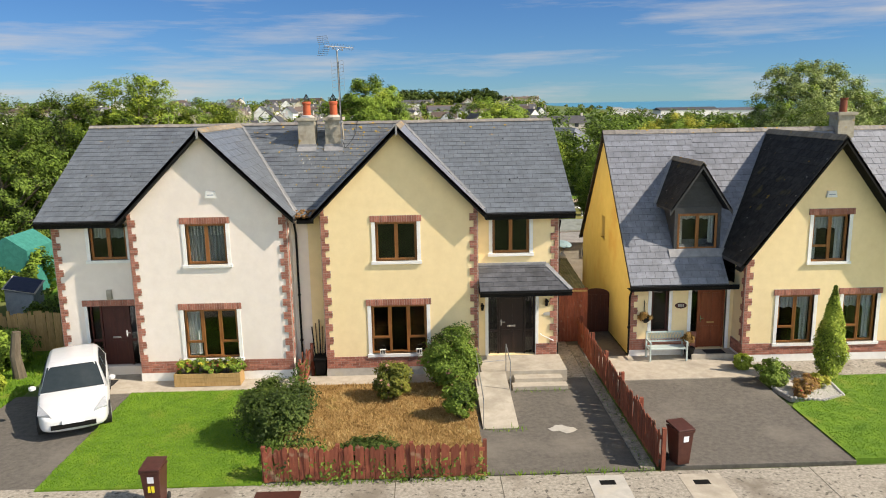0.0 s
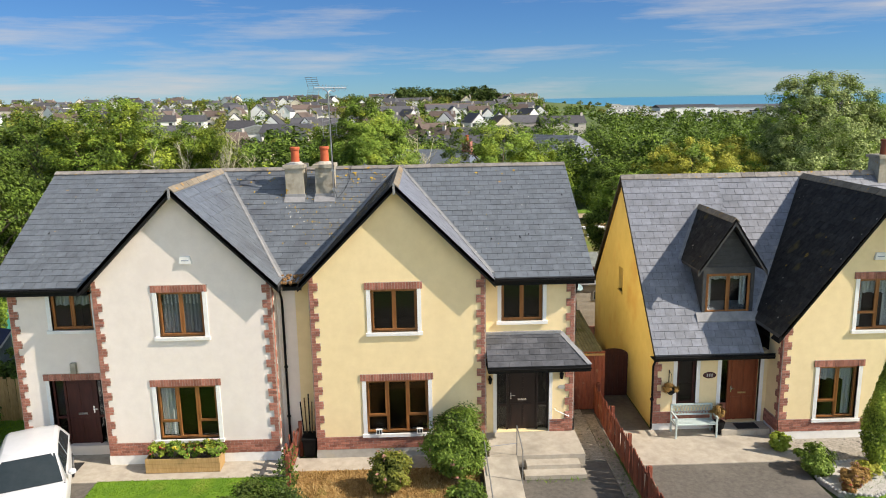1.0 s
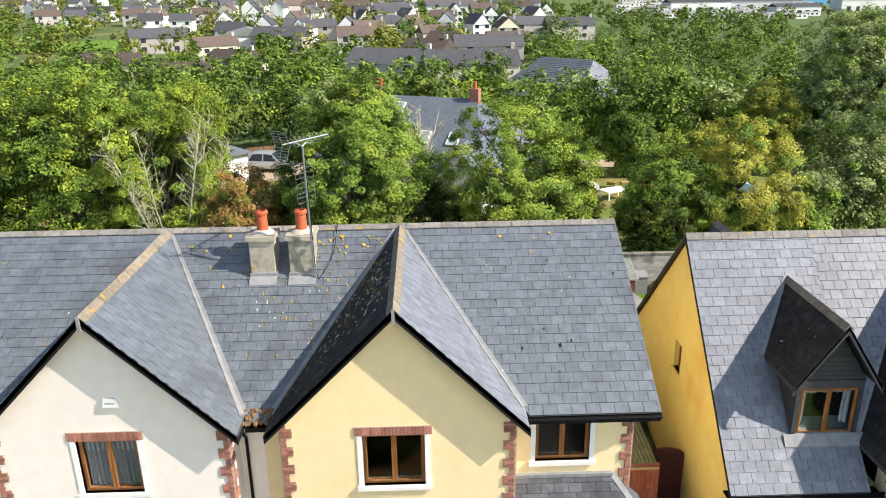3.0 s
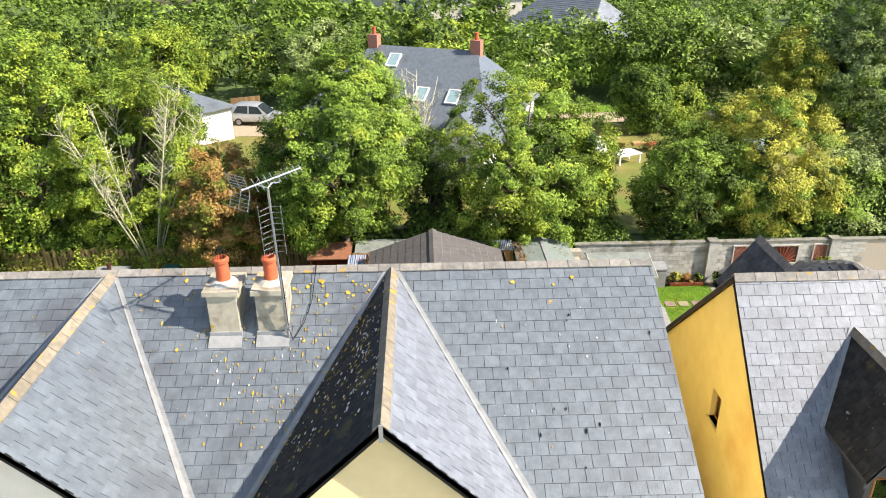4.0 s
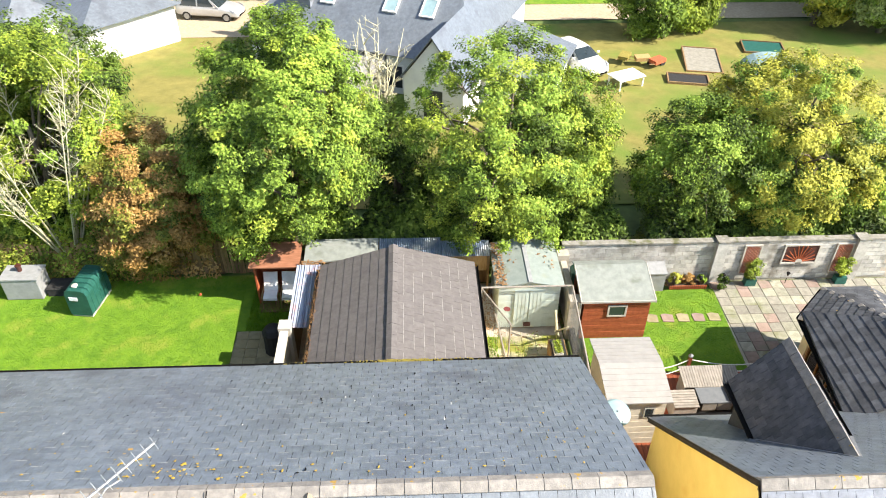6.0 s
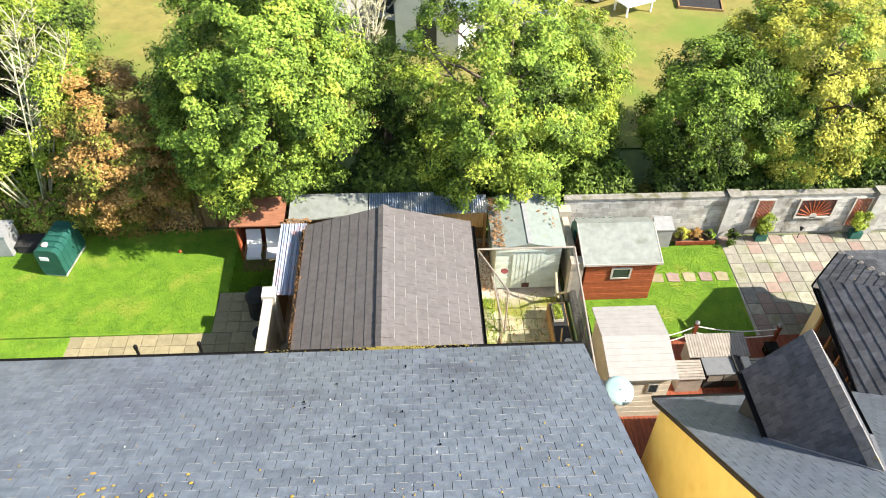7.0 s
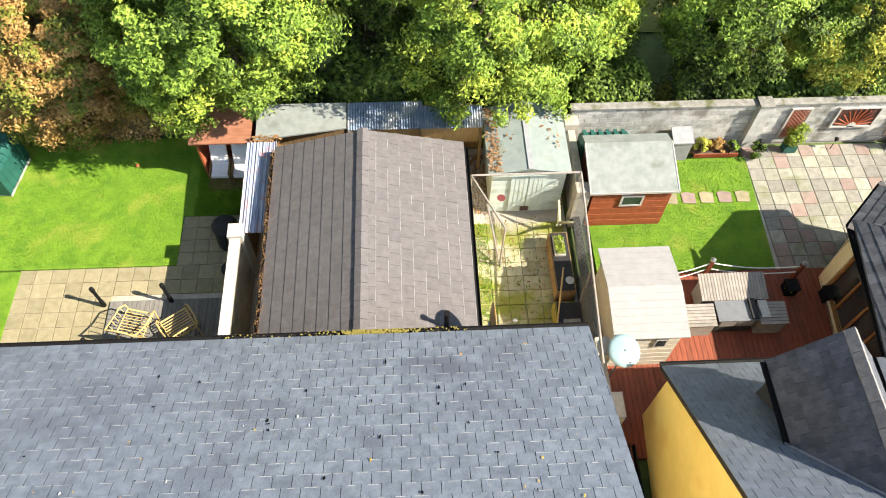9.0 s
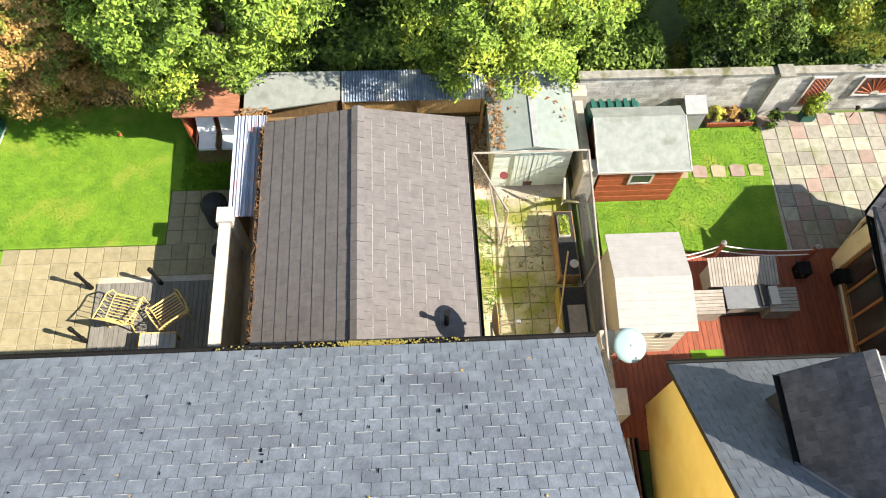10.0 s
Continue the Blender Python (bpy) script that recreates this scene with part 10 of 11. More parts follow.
def block_wall():
    w = thing("block_wall", "grey concrete block garden wall with piers", "wall", (13.5, 18.85, 0), kind="structure")
    part("wall_core", Mesh().box(7.0, 21.0, 18.80, 18.95, -0.2, 1.73), M_MORTAR, w)
    part("coping", Mesh().box(6.95, 21.0, 18.74, 19.0, 1.73, 1.79), M_COPING, w)
    full = Mesh().box(0.006, 0.434, 0, 0.03, 0.006, 0.186).data("block", M_BLOCK)
    for j in range(9):
        x = 7.0 if j % 2 == 0 else 6.78
        while x < 19.0:
            ob = new("block", full)
            ob.parent = w
            ob.matrix_local = w.matrix_world.inverted() @ pose(x, 18.775, 0.192 * j)
            x += 0.44
    for x in (12.75, 17.9):
        part("pier", Mesh().box(x - 0.2, x + 0.2, 18.6, 18.98, -0.1, 1.83), M_BLOCK, w)
        part("pier_cap", Mesh().box(x - 0.22, x + 0.22, 18.57, 19.0, 1.83, 1.88), M_COPING, w)
    f = thing("fan_trellis", "red-brown sunburst trellis panel in a white frame", "trellis", (15.75, 18.75, 1.15))
    part("frame", Mesh().box(15.1, 16.45, 18.7, 18.75, 0.72, 0.78).box(15.1, 16.45, 18.7, 18.75, 1.54, 1.6).box(15.1, 15.16, 18.7, 18.75, 0.78, 1.54).box(16.39, 16.45, 18.7, 18.75, 0.78, 1.54), M_OFFWHITE, f)
    part("backing", Mesh().box(15.16, 16.39, 18.735, 18.75, 0.78, 1.54), M_BIN, f)
    for i in range(11):
        a = math.pi * (i + 0.5) / 11
        part("ray", Mesh().tube([(15.775 + 0.12 * math.cos(a), 18.72, 0.8 + 0.12 * math.sin(a)), (15.775 + 0.6 * math.cos(a), 18.72, 0.8 + min(0.72, 0.72 * math.sin(a) + 0.02))], 0.022, 5), M_SHEDRED, f)
    part("hub", Mesh().tube([(15.775, 18.7, 0.82), (15.775, 18.73, 0.82)], 0.13, 14), M_OFFWHITE, f)
    for x in (13.95, 17.35):
        t = thing("lattice_panel", "red-brown lattice panel in a pale frame", "trellis", (x, 18.75, 1.0), group="lattice panels")
        part("frame", Mesh().box(x - 0.32, x - 0.27, 18.7, 18.75, 0.3, 1.62).box(x + 0.27, x + 0.32, 18.7, 18.75, 0.3, 1.62).box(x - 0.27, x + 0.27, 18.7, 18.75, 1.57, 1.62), M_OFFWHITE, t)
        la = Mesh()
        for i in range(-4, 10):
            a, b = max(0, -i * 0.12), min(0.54, 1.25 - i * 0.12)
            if b > a:
                la.tube([(x - 0.27 + a, 18.73, 0.32 + i * 0.12 + a), (x - 0.27 + b, 18.73, 0.32 + i * 0.12 + b)], 0.014, 4)
                la.tube([(x + 0.27 - a, 18.72, 0.32 + i * 0.12 + a), (x + 0.27 - b, 18.72, 0.32 + i * 0.12 + b)], 0.014, 4)
        part("lattice", la, M_SHEDRED, t)
        q = thing("teal_planter", "teal planter trough with a leafy climber", "planter", (x, 18.45, 0), group="teal planters")
        part("trough", Mesh().prism([(x - 0.12, 18.32, 0.3), (x + 0.28, 18.32, 0.3), (x + 0.28, 18.58, 0.3), (x - 0.12, 18.58, 0.3)], (0, 0, -0.29)), M_TANK, q)
        rng = np.random.default_rng(int(x * 7))
        p, n, c = crown_points(rng, (x + 0.1, 18.45, 0.72), (0.30, 0.16, 0.42), 34, 60, 0.12)
        part("foliage", fast_mesh("foliage", leaves(p, n, 0.04, rng), 3, L_LIME), L_LIME, q)
    b = thing("flower_bed", "narrow planted bed with low edging by the wall", "flower bed", (11.0, 18.5, 0))
    part("soil", Mesh().box(11.0, 12.4, 18.3, 18.76, 0, 0.08), M_SOIL, b)
    for i in range(18):
        part("edging_stick", Mesh().box(11.0 + 0.078 * i, 11.045 + 0.078 * i, 18.24, 18.28, 0, 0.16), M_SHEDRED, b)


block_wall()
for x, y in ((15.4, 18.45), (13.0, 18.45), (12.1, 18.32)):
    q = thing("solar_light", "small dark solar stake light by the block wall", "garden light", (x, y, 0.02), group="solar stake lights")
    local(q, "stake", Mesh().tube([(0, 0, 0), (0, 0, 0.22)], 0.014, 6), M_BLACK)
    local(q, "lamp_head", Mesh().lathe([(0.03, 0.36), (0.05, 0.44), (0.07, 0.46), (0.07, 0.49), (0.01, 0.53)], (0, 0, 0), 10), M_BLACK)
for i, (x, y, w, h, mat, fl) in enumerate([(11.22, 18.5, 0.26, 0.5, L_YELLOW, None), (11.75, 18.55, 0.3, 0.36, L_RUST, None), (12.2, 18.45, 0.2, 0.42, L_GREEN, (M_GRAVEL, 10, 0.03)), (12.9, 18.2, 0.28, 0.6, L_DARK, None)]):
    bush(x, y, w, h, mat, "small plant in the bed by the block wall", 260 + i, 20, 50, 0.04, z=0.05, name="bed_plant", category="plant", group="bed plants")


def passage_clutter():
    rnd = random.Random(3)
    for i in range(4):
        t = thing("rubbish_bag", "knotted black rubbish bag in the passage", "bag", (6.6 + 0.3 * (i % 2), 7.6 + 0.35 * i, 0), group="rubbish bags")
        m = Mesh().lathe([(0.15, 0), (0.26, 0.1), (0.24, 0.3), (0.08, 0.42), (0.1, 0.5)], (0, 0, 0), 9)
        m.v = [(x + rnd.uniform(-.03, .03), y + rnd.uniform(-.03, .03), z) for x, y, z in m.v]
        local(t, "bag", m, M_BLACK)
    c = thing("cardboard_box", "flattened cardboard box in the passage", "box", (6.3, 8.9, 0))
    part("carton", Mesh().box(6.1, 6.5, 8.7, 9.1, 0, 0.35), M_TIMBER, c)
    for i in range(5):
        part("stacked_board", Mesh().box(7.0 + 0.07 * i, 7.04 + 0.07 * i, 7.4, 9.2, 0, 0.9 + 0.1 * (i % 3), pose(0, 0, 0, 0, 3, 0)), (M_OFFWHITE, M_GREYW, M_DOOR, M_GREYP, M_BLACK)[i], None, "board stacked against the flank wall")["category"] = "board"


passage_clutter()


# ---- beyond the gardens ----
M_WHITEWALL = material("whitewashed_wall", (0.72, 0.71, 0.68), (0.80, 0.79, 0.76), 2, 0.9, 0.1, 40, spread=0.05)
M_TAN = material("tan_gravel_drive", (0.33, 0.26, 0.18), (0.44, 0.36, 0.26), 5, 0.95, 0.3, 40, spread=0)
M_FIELD = material("sunburnt_lawn", (0.155, 0.142, 0.034), (0.235, 0.205, 0.055), 1.2, 0.95, 0.4, 40, spread=0, stain=(0.11, 0.17, 0.022), stain_scale=0.22, stain_at=0.46, stain_soft=0.2)
M_ROOFGREY = material("far_grey_roof", (0.055, 0.055, 0.062), (0.095, 0.095, 0.105), 2, 0.8, 0.1, 10, spread=0.3)
M_ROOFBROWN = material("far_brown_roof", (0.085, 0.062, 0.052), (0.135, 0.10, 0.085), 2, 0.8, 0.1, 10, spread=0.3)
M_FARGLASS = material("far_window_glass", (0.03, 0.035, 0.045), (0.05, 0.055, 0.065), 2, 0.15, 0, 10, spread=0)
M_FARCREAM = material("far_cream_wall", (0.62, 0.55, 0.42), (0.70, 0.63, 0.50), 2, 0.9, 0, 10, spread=0.2)
M_FARGREY = material("far_pebbledash_wall", (0.42, 0.38, 0.34), (0.52, 0.47, 0.42), 2, 0.9, 0, 10, spread=0.2)


def drape(name, x0, x1, y0, y1, mat, label, category, lift=0.03, step=3.0):
    """A patch of ground cover laid over the land."""
    m = Mesh()
    nx, ny = max(1, int((x1 - x0) / step)), max(1, int((y1 - y0) / step))
    for j in range(ny + 1):
        for i in range(nx + 1):
            x, y = x0 + (x1 - x0) * i / nx, y0 + (y1 - y0) * j / ny
            m.v.append((x, y, land(x, y) + lift))
    for j in range(ny):
        for i in range(nx):
            k = j * (nx + 1) + i
            m.f.append((k, k + 1, k + nx + 2, k + nx + 1))
    return tagged(part(name, m, mat, None, label), category=category, kind="structure")


drape("far_lawn", -28, 34, 24, 47.5, M_FIELD, "sun-bleached lawn round the slate-roofed house", "lawn", 0.05)
drape("gravel_lane", 6.5, 34, 48.2, 51.5, M_TAN, "pale gravel lane along the trees", "lane", 0.08)
drape("lane_verge", 6.5, 34, 51.5, 54.0, M_LAWN, "bright green verge below the wood", "verge", 0.1)
drape("gravel_yard", -16, -3, 45.5, 53, M_TAN, "tan gravel yard with a parked car", "yard", 0.08)


def slate_house():
    h = thing("slate_roofed_house", "large white house with a hipped grey slate roof and rooflights", "house", (0.85, 42.3, land(0.85, 42.3)), -23.5)
    g = -0.15
    ez, rz = 2.75, 6.85
    dx0, dx1, dy = -7.0, 6.8, 6.2
    W = Mesh().box(dx0 + 0.4, dx1 - 0.4, -dy + 0.4, dy - 0.4, g - 0.6, ez)
    local(h, "wall", W, M_WHITEWALL)
    rx0, rx1 = -3.8, 4.0
    rf = Mesh()
    rf.v = [(dx0, -dy, ez), (dx1, -dy, ez), (dx1, dy, ez), (dx0, dy, ez), (rx0, 0, rz), (rx1, 0, rz)]
    rf.f = [(0, 1, 5, 4), (1, 2, 5), (2, 3, 4, 5), (3, 0, 4), (0, 3, 2, 1)]
    roof = local(h, "roof", rf, M_SLATE, "grey slate hipped roof")
    mw = h.matrix_world
    w2 = lambda x, y: (mw @ Vector((x, y, 0)))[:2]
    z0 = mw.translation.z
    inv = mw.inverted()
    k = (rz - ez) / dy

    def front(x, y):
        p = inv @ Vector((x, y, 0))
        return z0 + ez + k * (p.y + dy) + 0.03
    v = mw.to_3x3() @ Vector((0, -1, 0))
    shingles(roof, [w2(dx0, -dy), w2(dx1, -dy), w2(rx1, 0), w2(rx0, 0)], front, (v.x, v.y), M_SLATE, M_SLATE_PIECE, width=0.4, gauge=0.33, seed=160, lift=0.03, thick=0.02)
    kr = (rz - ez) / (dx1 - rx1)

    def right(x, y):
        p = inv @ Vector((x, y, 0))
        return z0 + ez + kr * (dx1 - p.x) + 0.03
    v2 = mw.to_3x3() @ Vector((1, 0, 0))
    shingles(roof, [w2(dx1, -dy), w2(dx1, dy), w2(rx1, 0)], right, (v2.x, v2.y), M_SLATE_PALE_LIT, M_SLATE_PIECE, width=0.4, gauge=0.33, seed=161, lift=0.03, thick=0.02)
    for x, f in ((-1.6, 0.80), (1.4, 0.42), (3.6, 0.42), (-2.4, 0.42)):
        y = -dy + dy * f
        zc = ez + k * (y + dy) + 0.1
        a = math.degrees(math.atan(k))
        rl = local(h, "rooflight", Mesh().box(-0.42, 0.42, -0.6, -0.52, -0.05, 0.06, pose(x, y, zc, a)).box(-0.42, 0.42, 0.52, 0.6, -0.05, 0.06, pose(x, y, zc, a)).box(-0.42, -0.34, -0.52, 0.52, -0.05, 0.06, pose(x, y, zc, a)).box(0.34, 0.42, -0.52, 0.52, -0.05, 0.06, pose(x, y, zc, a)), M_WHITE, "white framed rooflight")
        gl = new("pane", Mesh().box(-0.34, 0.34, -0.52, 0.52, 0.0, 0.03, pose(x, y, zc, a)).data("pane", M_BLUEC))
        gl.parent = rl
    for x in (-3.6, 3.9):
        c = local(h, "chimney", Mesh().box(x - 0.35, x + 0.35, -0.3, 0.3, rz - 0.8, rz + 0.7), M_BRICK, "red brick chimney")
        p = new("pot", Mesh().lathe([(0.14, rz + 0.7), (0.12, rz + 1.1), (0.15, rz + 1.12), (0.15, rz + 1.18), (0.1, rz + 1.18)], (x, 0, 0), 10).data("pot", M_TERRACOTTA))
        p.parent = c
    local(h, "gable_dormer", Mesh().box(-4.9, -3.3, -4.4, -1.5, 3.2, 4.4).prism([(-5.0, -4.5, 4.4), (-3.2, -4.5, 4.4), (-4.1, -4.5, 5.3)], (0, 3.3, 0)), M_SLATE_PALE_LIT, "small slate-hung dormer")
    for x in (-5.2, -3.0, -0.4, 2.4, 5.2):
        wn_ = local(h, "window", Mesh().box(x - 0.55, x + 0.55, -dy + 0.36, -dy + 0.4, 0.7, 2.1), M_WHITE, "white framed window")
        for i in (-1, 1):
            gl = new("pane", Mesh().box(x + i * 0.26 - 0.22, x + i * 0.26 + 0.22, -dy + 0.33, -dy + 0.36, 0.78, 2.02).data("pane", M_FARGLASS))
            gl.parent = wn_
    for y in (-2.5, 2.2):
        local(h, "window", Mesh().box(dx1 - 0.4, dx1 - 0.34, y - 0.5, y + 0.5, 0.7, 2.1), M_FARGLASS)
    local(h, "white_gable", Mesh().box(4.2, 7.4, -8.6, -5.8, -0.6, 2.9).prism([(4.2, -8.6, 2.9), (7.4, -8.6, 2.9), (5.8, -8.6, 5.0)], (0, 4.5, 0)), M_WHITEWALL, "white gabled bay")
    local(h, "gable_window", Mesh().box(5.3, 6.3, -8.64, -8.6, 0.8, 2.4), M_FARGLASS)
    local(h, "gable_roof", Mesh().prism([(3.9, -8.8, 2.6), (5.8, -8.8, 5.12), (5.8, -4.0, 5.12), (3.9, -4.0, 2.6)], (0, 0, 0.1)).prism([(7.7, -8.8, 2.6), (5.8, -8.8, 5.12), (5.8, -4.0, 5.12), (7.7, -4.0, 2.6)], (0, 0, 0.1)), M_SLATE, "slate roof of the bay")
    local(h, "lean_to_wing", Mesh().box(7.2, 10.6, -5.6, 0.5, -0.8, 1.9), M_WHITEWALL)
    local(h, "wing_roof", Mesh().prism([(7.0, -5.9, 2.9), (11.0, -5.9, 1.85), (11.0, 0.8, 1.85), (7.0, 0.8, 2.9)], (0, 0, 0.12)), M_SLATE, "slate lean-to roof")
    local(h, "conservatory", Mesh().box(-2.6, 1.8, -8.4, -5.9, -0.6, 1.6).prism([(-2.8, -8.6, 1.6), (2.0, -8.6, 1.6), (2.0, -5.9, 2.5), (-2.8, -5.9, 2.5)], (0, 0, 0.06)), M_ROOFW, "white framed conservatory")


slate_house()


def garage():
    z = land(-17, 45)
    g = thing("white_garage", "white walled garage with a hipped grey slate roof", "garage", (-17.2, 44.6, z), 47)
    local(g, "wall", Mesh().box(-3.0, 3.0, -2.6, 4.0, -0.3, 2.5), M_WHITEWALL)
    r = Mesh()
    r.v = [(-3.4, -3.0, 2.5), (3.4, -3.0, 2.5), (3.4, 4.4, 2.5), (-3.4, 4.4, 2.5), (0, 0.2, 4.1), (0, 1.6, 4.1)]
    r.f = [(0, 1, 4), (1, 2, 5, 4), (2, 3, 5), (3, 0, 4, 5), (0, 3, 2, 1)]
    local(g, "roof", r, M_SLATE, "grey slate hipped roof")
    local(g, "rear_wing", Mesh().box(-6.5, -3.0, -0.5, 4.5, -0.3, 2.9), M_WHITEWALL)
    r2 = Mesh()
    r2.v = [(-6.9, -0.9, 2.9), (-2.7, -0.9, 2.9), (-2.7, 4.9, 2.9), (-6.9, 4.9, 2.9), (-4.8, 0.9, 4.3), (-4.8, 3.0, 4.3)]
    r2.f = [(0, 1, 4), (1, 2, 5, 4), (2, 3, 5), (3, 0, 4, 5), (0, 3, 2, 1)]
    local(g, "wing_roof", r2, M_SLATE)
    local(g, "rooflight", Mesh().box(-0.5, 0.5, -0.4, 0.4, -0.02, 0.05, pose(1.7, 1.0, 3.35, 0, 25, 0)), M_BLUEC, "pale rooflight")
    f = thing("timber_screen", "red-brown timber screen beside the garage", "fence", (-13.8, 52.2, land(-13.8, 52.2)), 20)
    for i in range(12):
        local(f, "board", Mesh().box(-1.2 + 0.2 * i, -1.01 + 0.2 * i, 0, 0.03, 0, 1.7), M_FENCE_OLD)


garage()
suv = hatchback(-12.2, 49.6, 80, "silver estate car parked on the gravel", M_SILVER, 4.5, 1.8, 1.68, True, "parked_car")
suv.location.z = land(-12.2, 49.6) + 0.08
car2 = hatchback(11.6, 39.4, 30, "white car parked by the far house", M_CARPAINT, 4.0, 1.7, 1.42, False, "parked_car")
car2.location.z = land(11.6, 39.4) + 0.05


def far_garden():
    for x, y, w, d, mat, label in ((19.4, 40.2, 2.0, 3.6, M_SLABG, "timber-edged grey bed frame"), (24.0, 42.2, 2.4, 1.8, M_TANK, "dark raised bed under netting"), (17.6, 37.2, 2.2, 1.2, M_RUBBER, "dark covered raised bed")):
        z = land(x, y)
        b = thing("raised_bed", label, "raised bed", (x, y, z), -12, "raised beds")
        local(b, "bed", Mesh().box(-w / 2, w / 2, -d / 2, d / 2, 0, 0.16), mat)
        local(b, "edging", Mesh().box(-w / 2 - 0.08, -w / 2, -d / 2 - 0.08, d / 2 + 0.08, 0, 0.22).box(w / 2, w / 2 + 0.08, -d / 2 - 0.08, d / 2 + 0.08, 0, 0.22).box(-w / 2, w / 2, -d / 2 - 0.08, -d / 2, 0, 0.22).box(-w / 2, w / 2, d / 2, d / 2 + 0.08, 0, 0.22), M_FENCE_OLD)
    c = thing("cloche_tunnel", "pale netting tunnel over a vegetable bed", "cloche", (23.0, 38.6, land(23, 38.6)), -10)
    m = Mesh()
    n = 10
    for y in (-0.9, 0.9):
        for i in range(n + 1):
            a = math.pi * i / n
            m.v.append((-1.6 * math.cos(a), y, 0.85 * math.sin(a)))
    for i in range(n):
        m.f.append((i, i + 1, n + 2 + i, n + 1 + i))
    m.f += [tuple(range(n + 1)), tuple(range(n + 1, 2 * n + 2))[::-1]]
    local(c, "cover", m, M_BLUEC)
    t = thing("white_table", "white garden table on the far lawn", "table", (13.8, 36.6, land(13.8, 36.6)), 25)
    local(t, "tabletop", Mesh().box(-0.9, 0.9, -0.6, 0.6, 0.66, 0.72), M_WHITE)
    for sx in (-0.8, 0.8):
        for sy in (-0.5, 0.5):
            local(t, "leg", Mesh().box(sx - 0.04, sx + 0.04, sy - 0.04, sy + 0.04, 0, 0.66), M_WHITE)
    for i, (x, y) in enumerate(((15.6, 39.8), (16.4, 39.4), (14.6, 40.2))):
        w = thing("wheelbarrow", "orange wheelbarrow on the grass" if i == 1 else "rusty garden barrow on the grass", "wheelbarrow", (x, y, land(x, y)), 30 * i, "wheelbarrows")
        local(w, "tray", Mesh().prism([(-0.45, -0.3, 0.35), (0.4, -0.3, 0.4), (0.4, 0.3, 0.4), (-0.45, 0.3, 0.35)], (0, 0, 0.22)), (M_TIMBER, M_TERRACOTTA, M_MOSS)[i])
        local(w, "wheel", Mesh().tube([(0.5, -0.05, 0.18), (0.5, 0.05, 0.18)], 0.18, 12), M_RUBBER)
        local(w, "handle", Mesh().tube([(-0.4, -0.25, 0.4), (-1.0, -0.28, 0.55)], 0.02, 5).tube([(-0.4, 0.25, 0.4), (-1.0, 0.28, 0.55)], 0.02, 5), M_FENCE_OLD)


far_garden()

# trees that close the gardens off
near_row = [
    (6.6, 22.2, 6.2, 2.2, 0.5, L_DARK, "dark green tree in the gap beyond the yards"),
    (22.6, 22.6, 7.0, 2.8, 0.3, L_GREY, "grey-green willow-like tree beyond the terrace"),
    (25.5, 24.0, 8.2, 3.4, 0.5, L_GREY, "broad silver-green tree beyond the terrace"),
    (-20.0, 22.6, 9.6, 3.6, 0.6, L_DARK, "tall dark green tree behind the side garden"),
    (-25.5, 24.0, 9.6, 3.8, 0.6, L_DARK, "tall dark green tree behind the side garden"),
    (-12.6, 25.2, 8.4, 3.0, 0.5, L_DARK, "dark green tree in the second row"),
    (-20.5, 15.5, 8.4, 3.2, 0.4, L_DARK, "dark green tree along the side boundary"),
    (-24.5, 9.0, 7.8, 3.2, 0.4, L_MID, "green tree along the side boundary"),
    (-27.0, 16.0, 9.4, 3.6, 0.4, L_DARK, "dark tree along the side boundary"),
    (-22.0, 2.5, 5.6, 2.6, 0.3, L_LIME, "light green tree beside the side fence"),
    (17.2, 45.0, 5.0, 2.3, 0.2, L_MID, "green rounded tree by the lane"),
    (20.3, 46.0, 3.4, 1.6, 0.2, L_LIME, "yellow-green shrub by the lane"),
    (29.2, 46.5, 7.4, 2.8, 0.3, L_YELLOW, "tall gold-tipped conifer by the lane"),
    (33.0, 45.0, 7.8, 3.4, 0.3, L_GREY, "grey-green tree at the lane end"),
    (36.2, 46.5, 13.0, 5.7, 1.0, L_GREY, "very tall silver-green willow tree"),
    (43.0, 49.0, 10.2, 4.6, 0.8, L_GREY, "tall silver-green tree beside the willow"),
    (-20.5, 52.5, 8.0, 3.6, 0.5, L_LIME, "light green tree beside the garage"),
    (-8.0, 55.5, 7.2, 3.4, 0.5, L_GREY, "pale green rounded tree behind the car"),
]
for i, (x, y, h, s, low, mat, label) in enumerate(near_row):
    far_ = y > 40
    tree(x, y, h, s, low, mat, label, 300 + i, 300 if not far_ else int(60 * s + 18 * s * s), 90, leaf=0.09 if not far_ else 0.12, clump_r=0.55 if not far_ else 0.65, mix=(L_MID if mat is L_DARK else L_GREEN, 0.25) if mat is not L_GREEN else (L_LIME, 0.2))


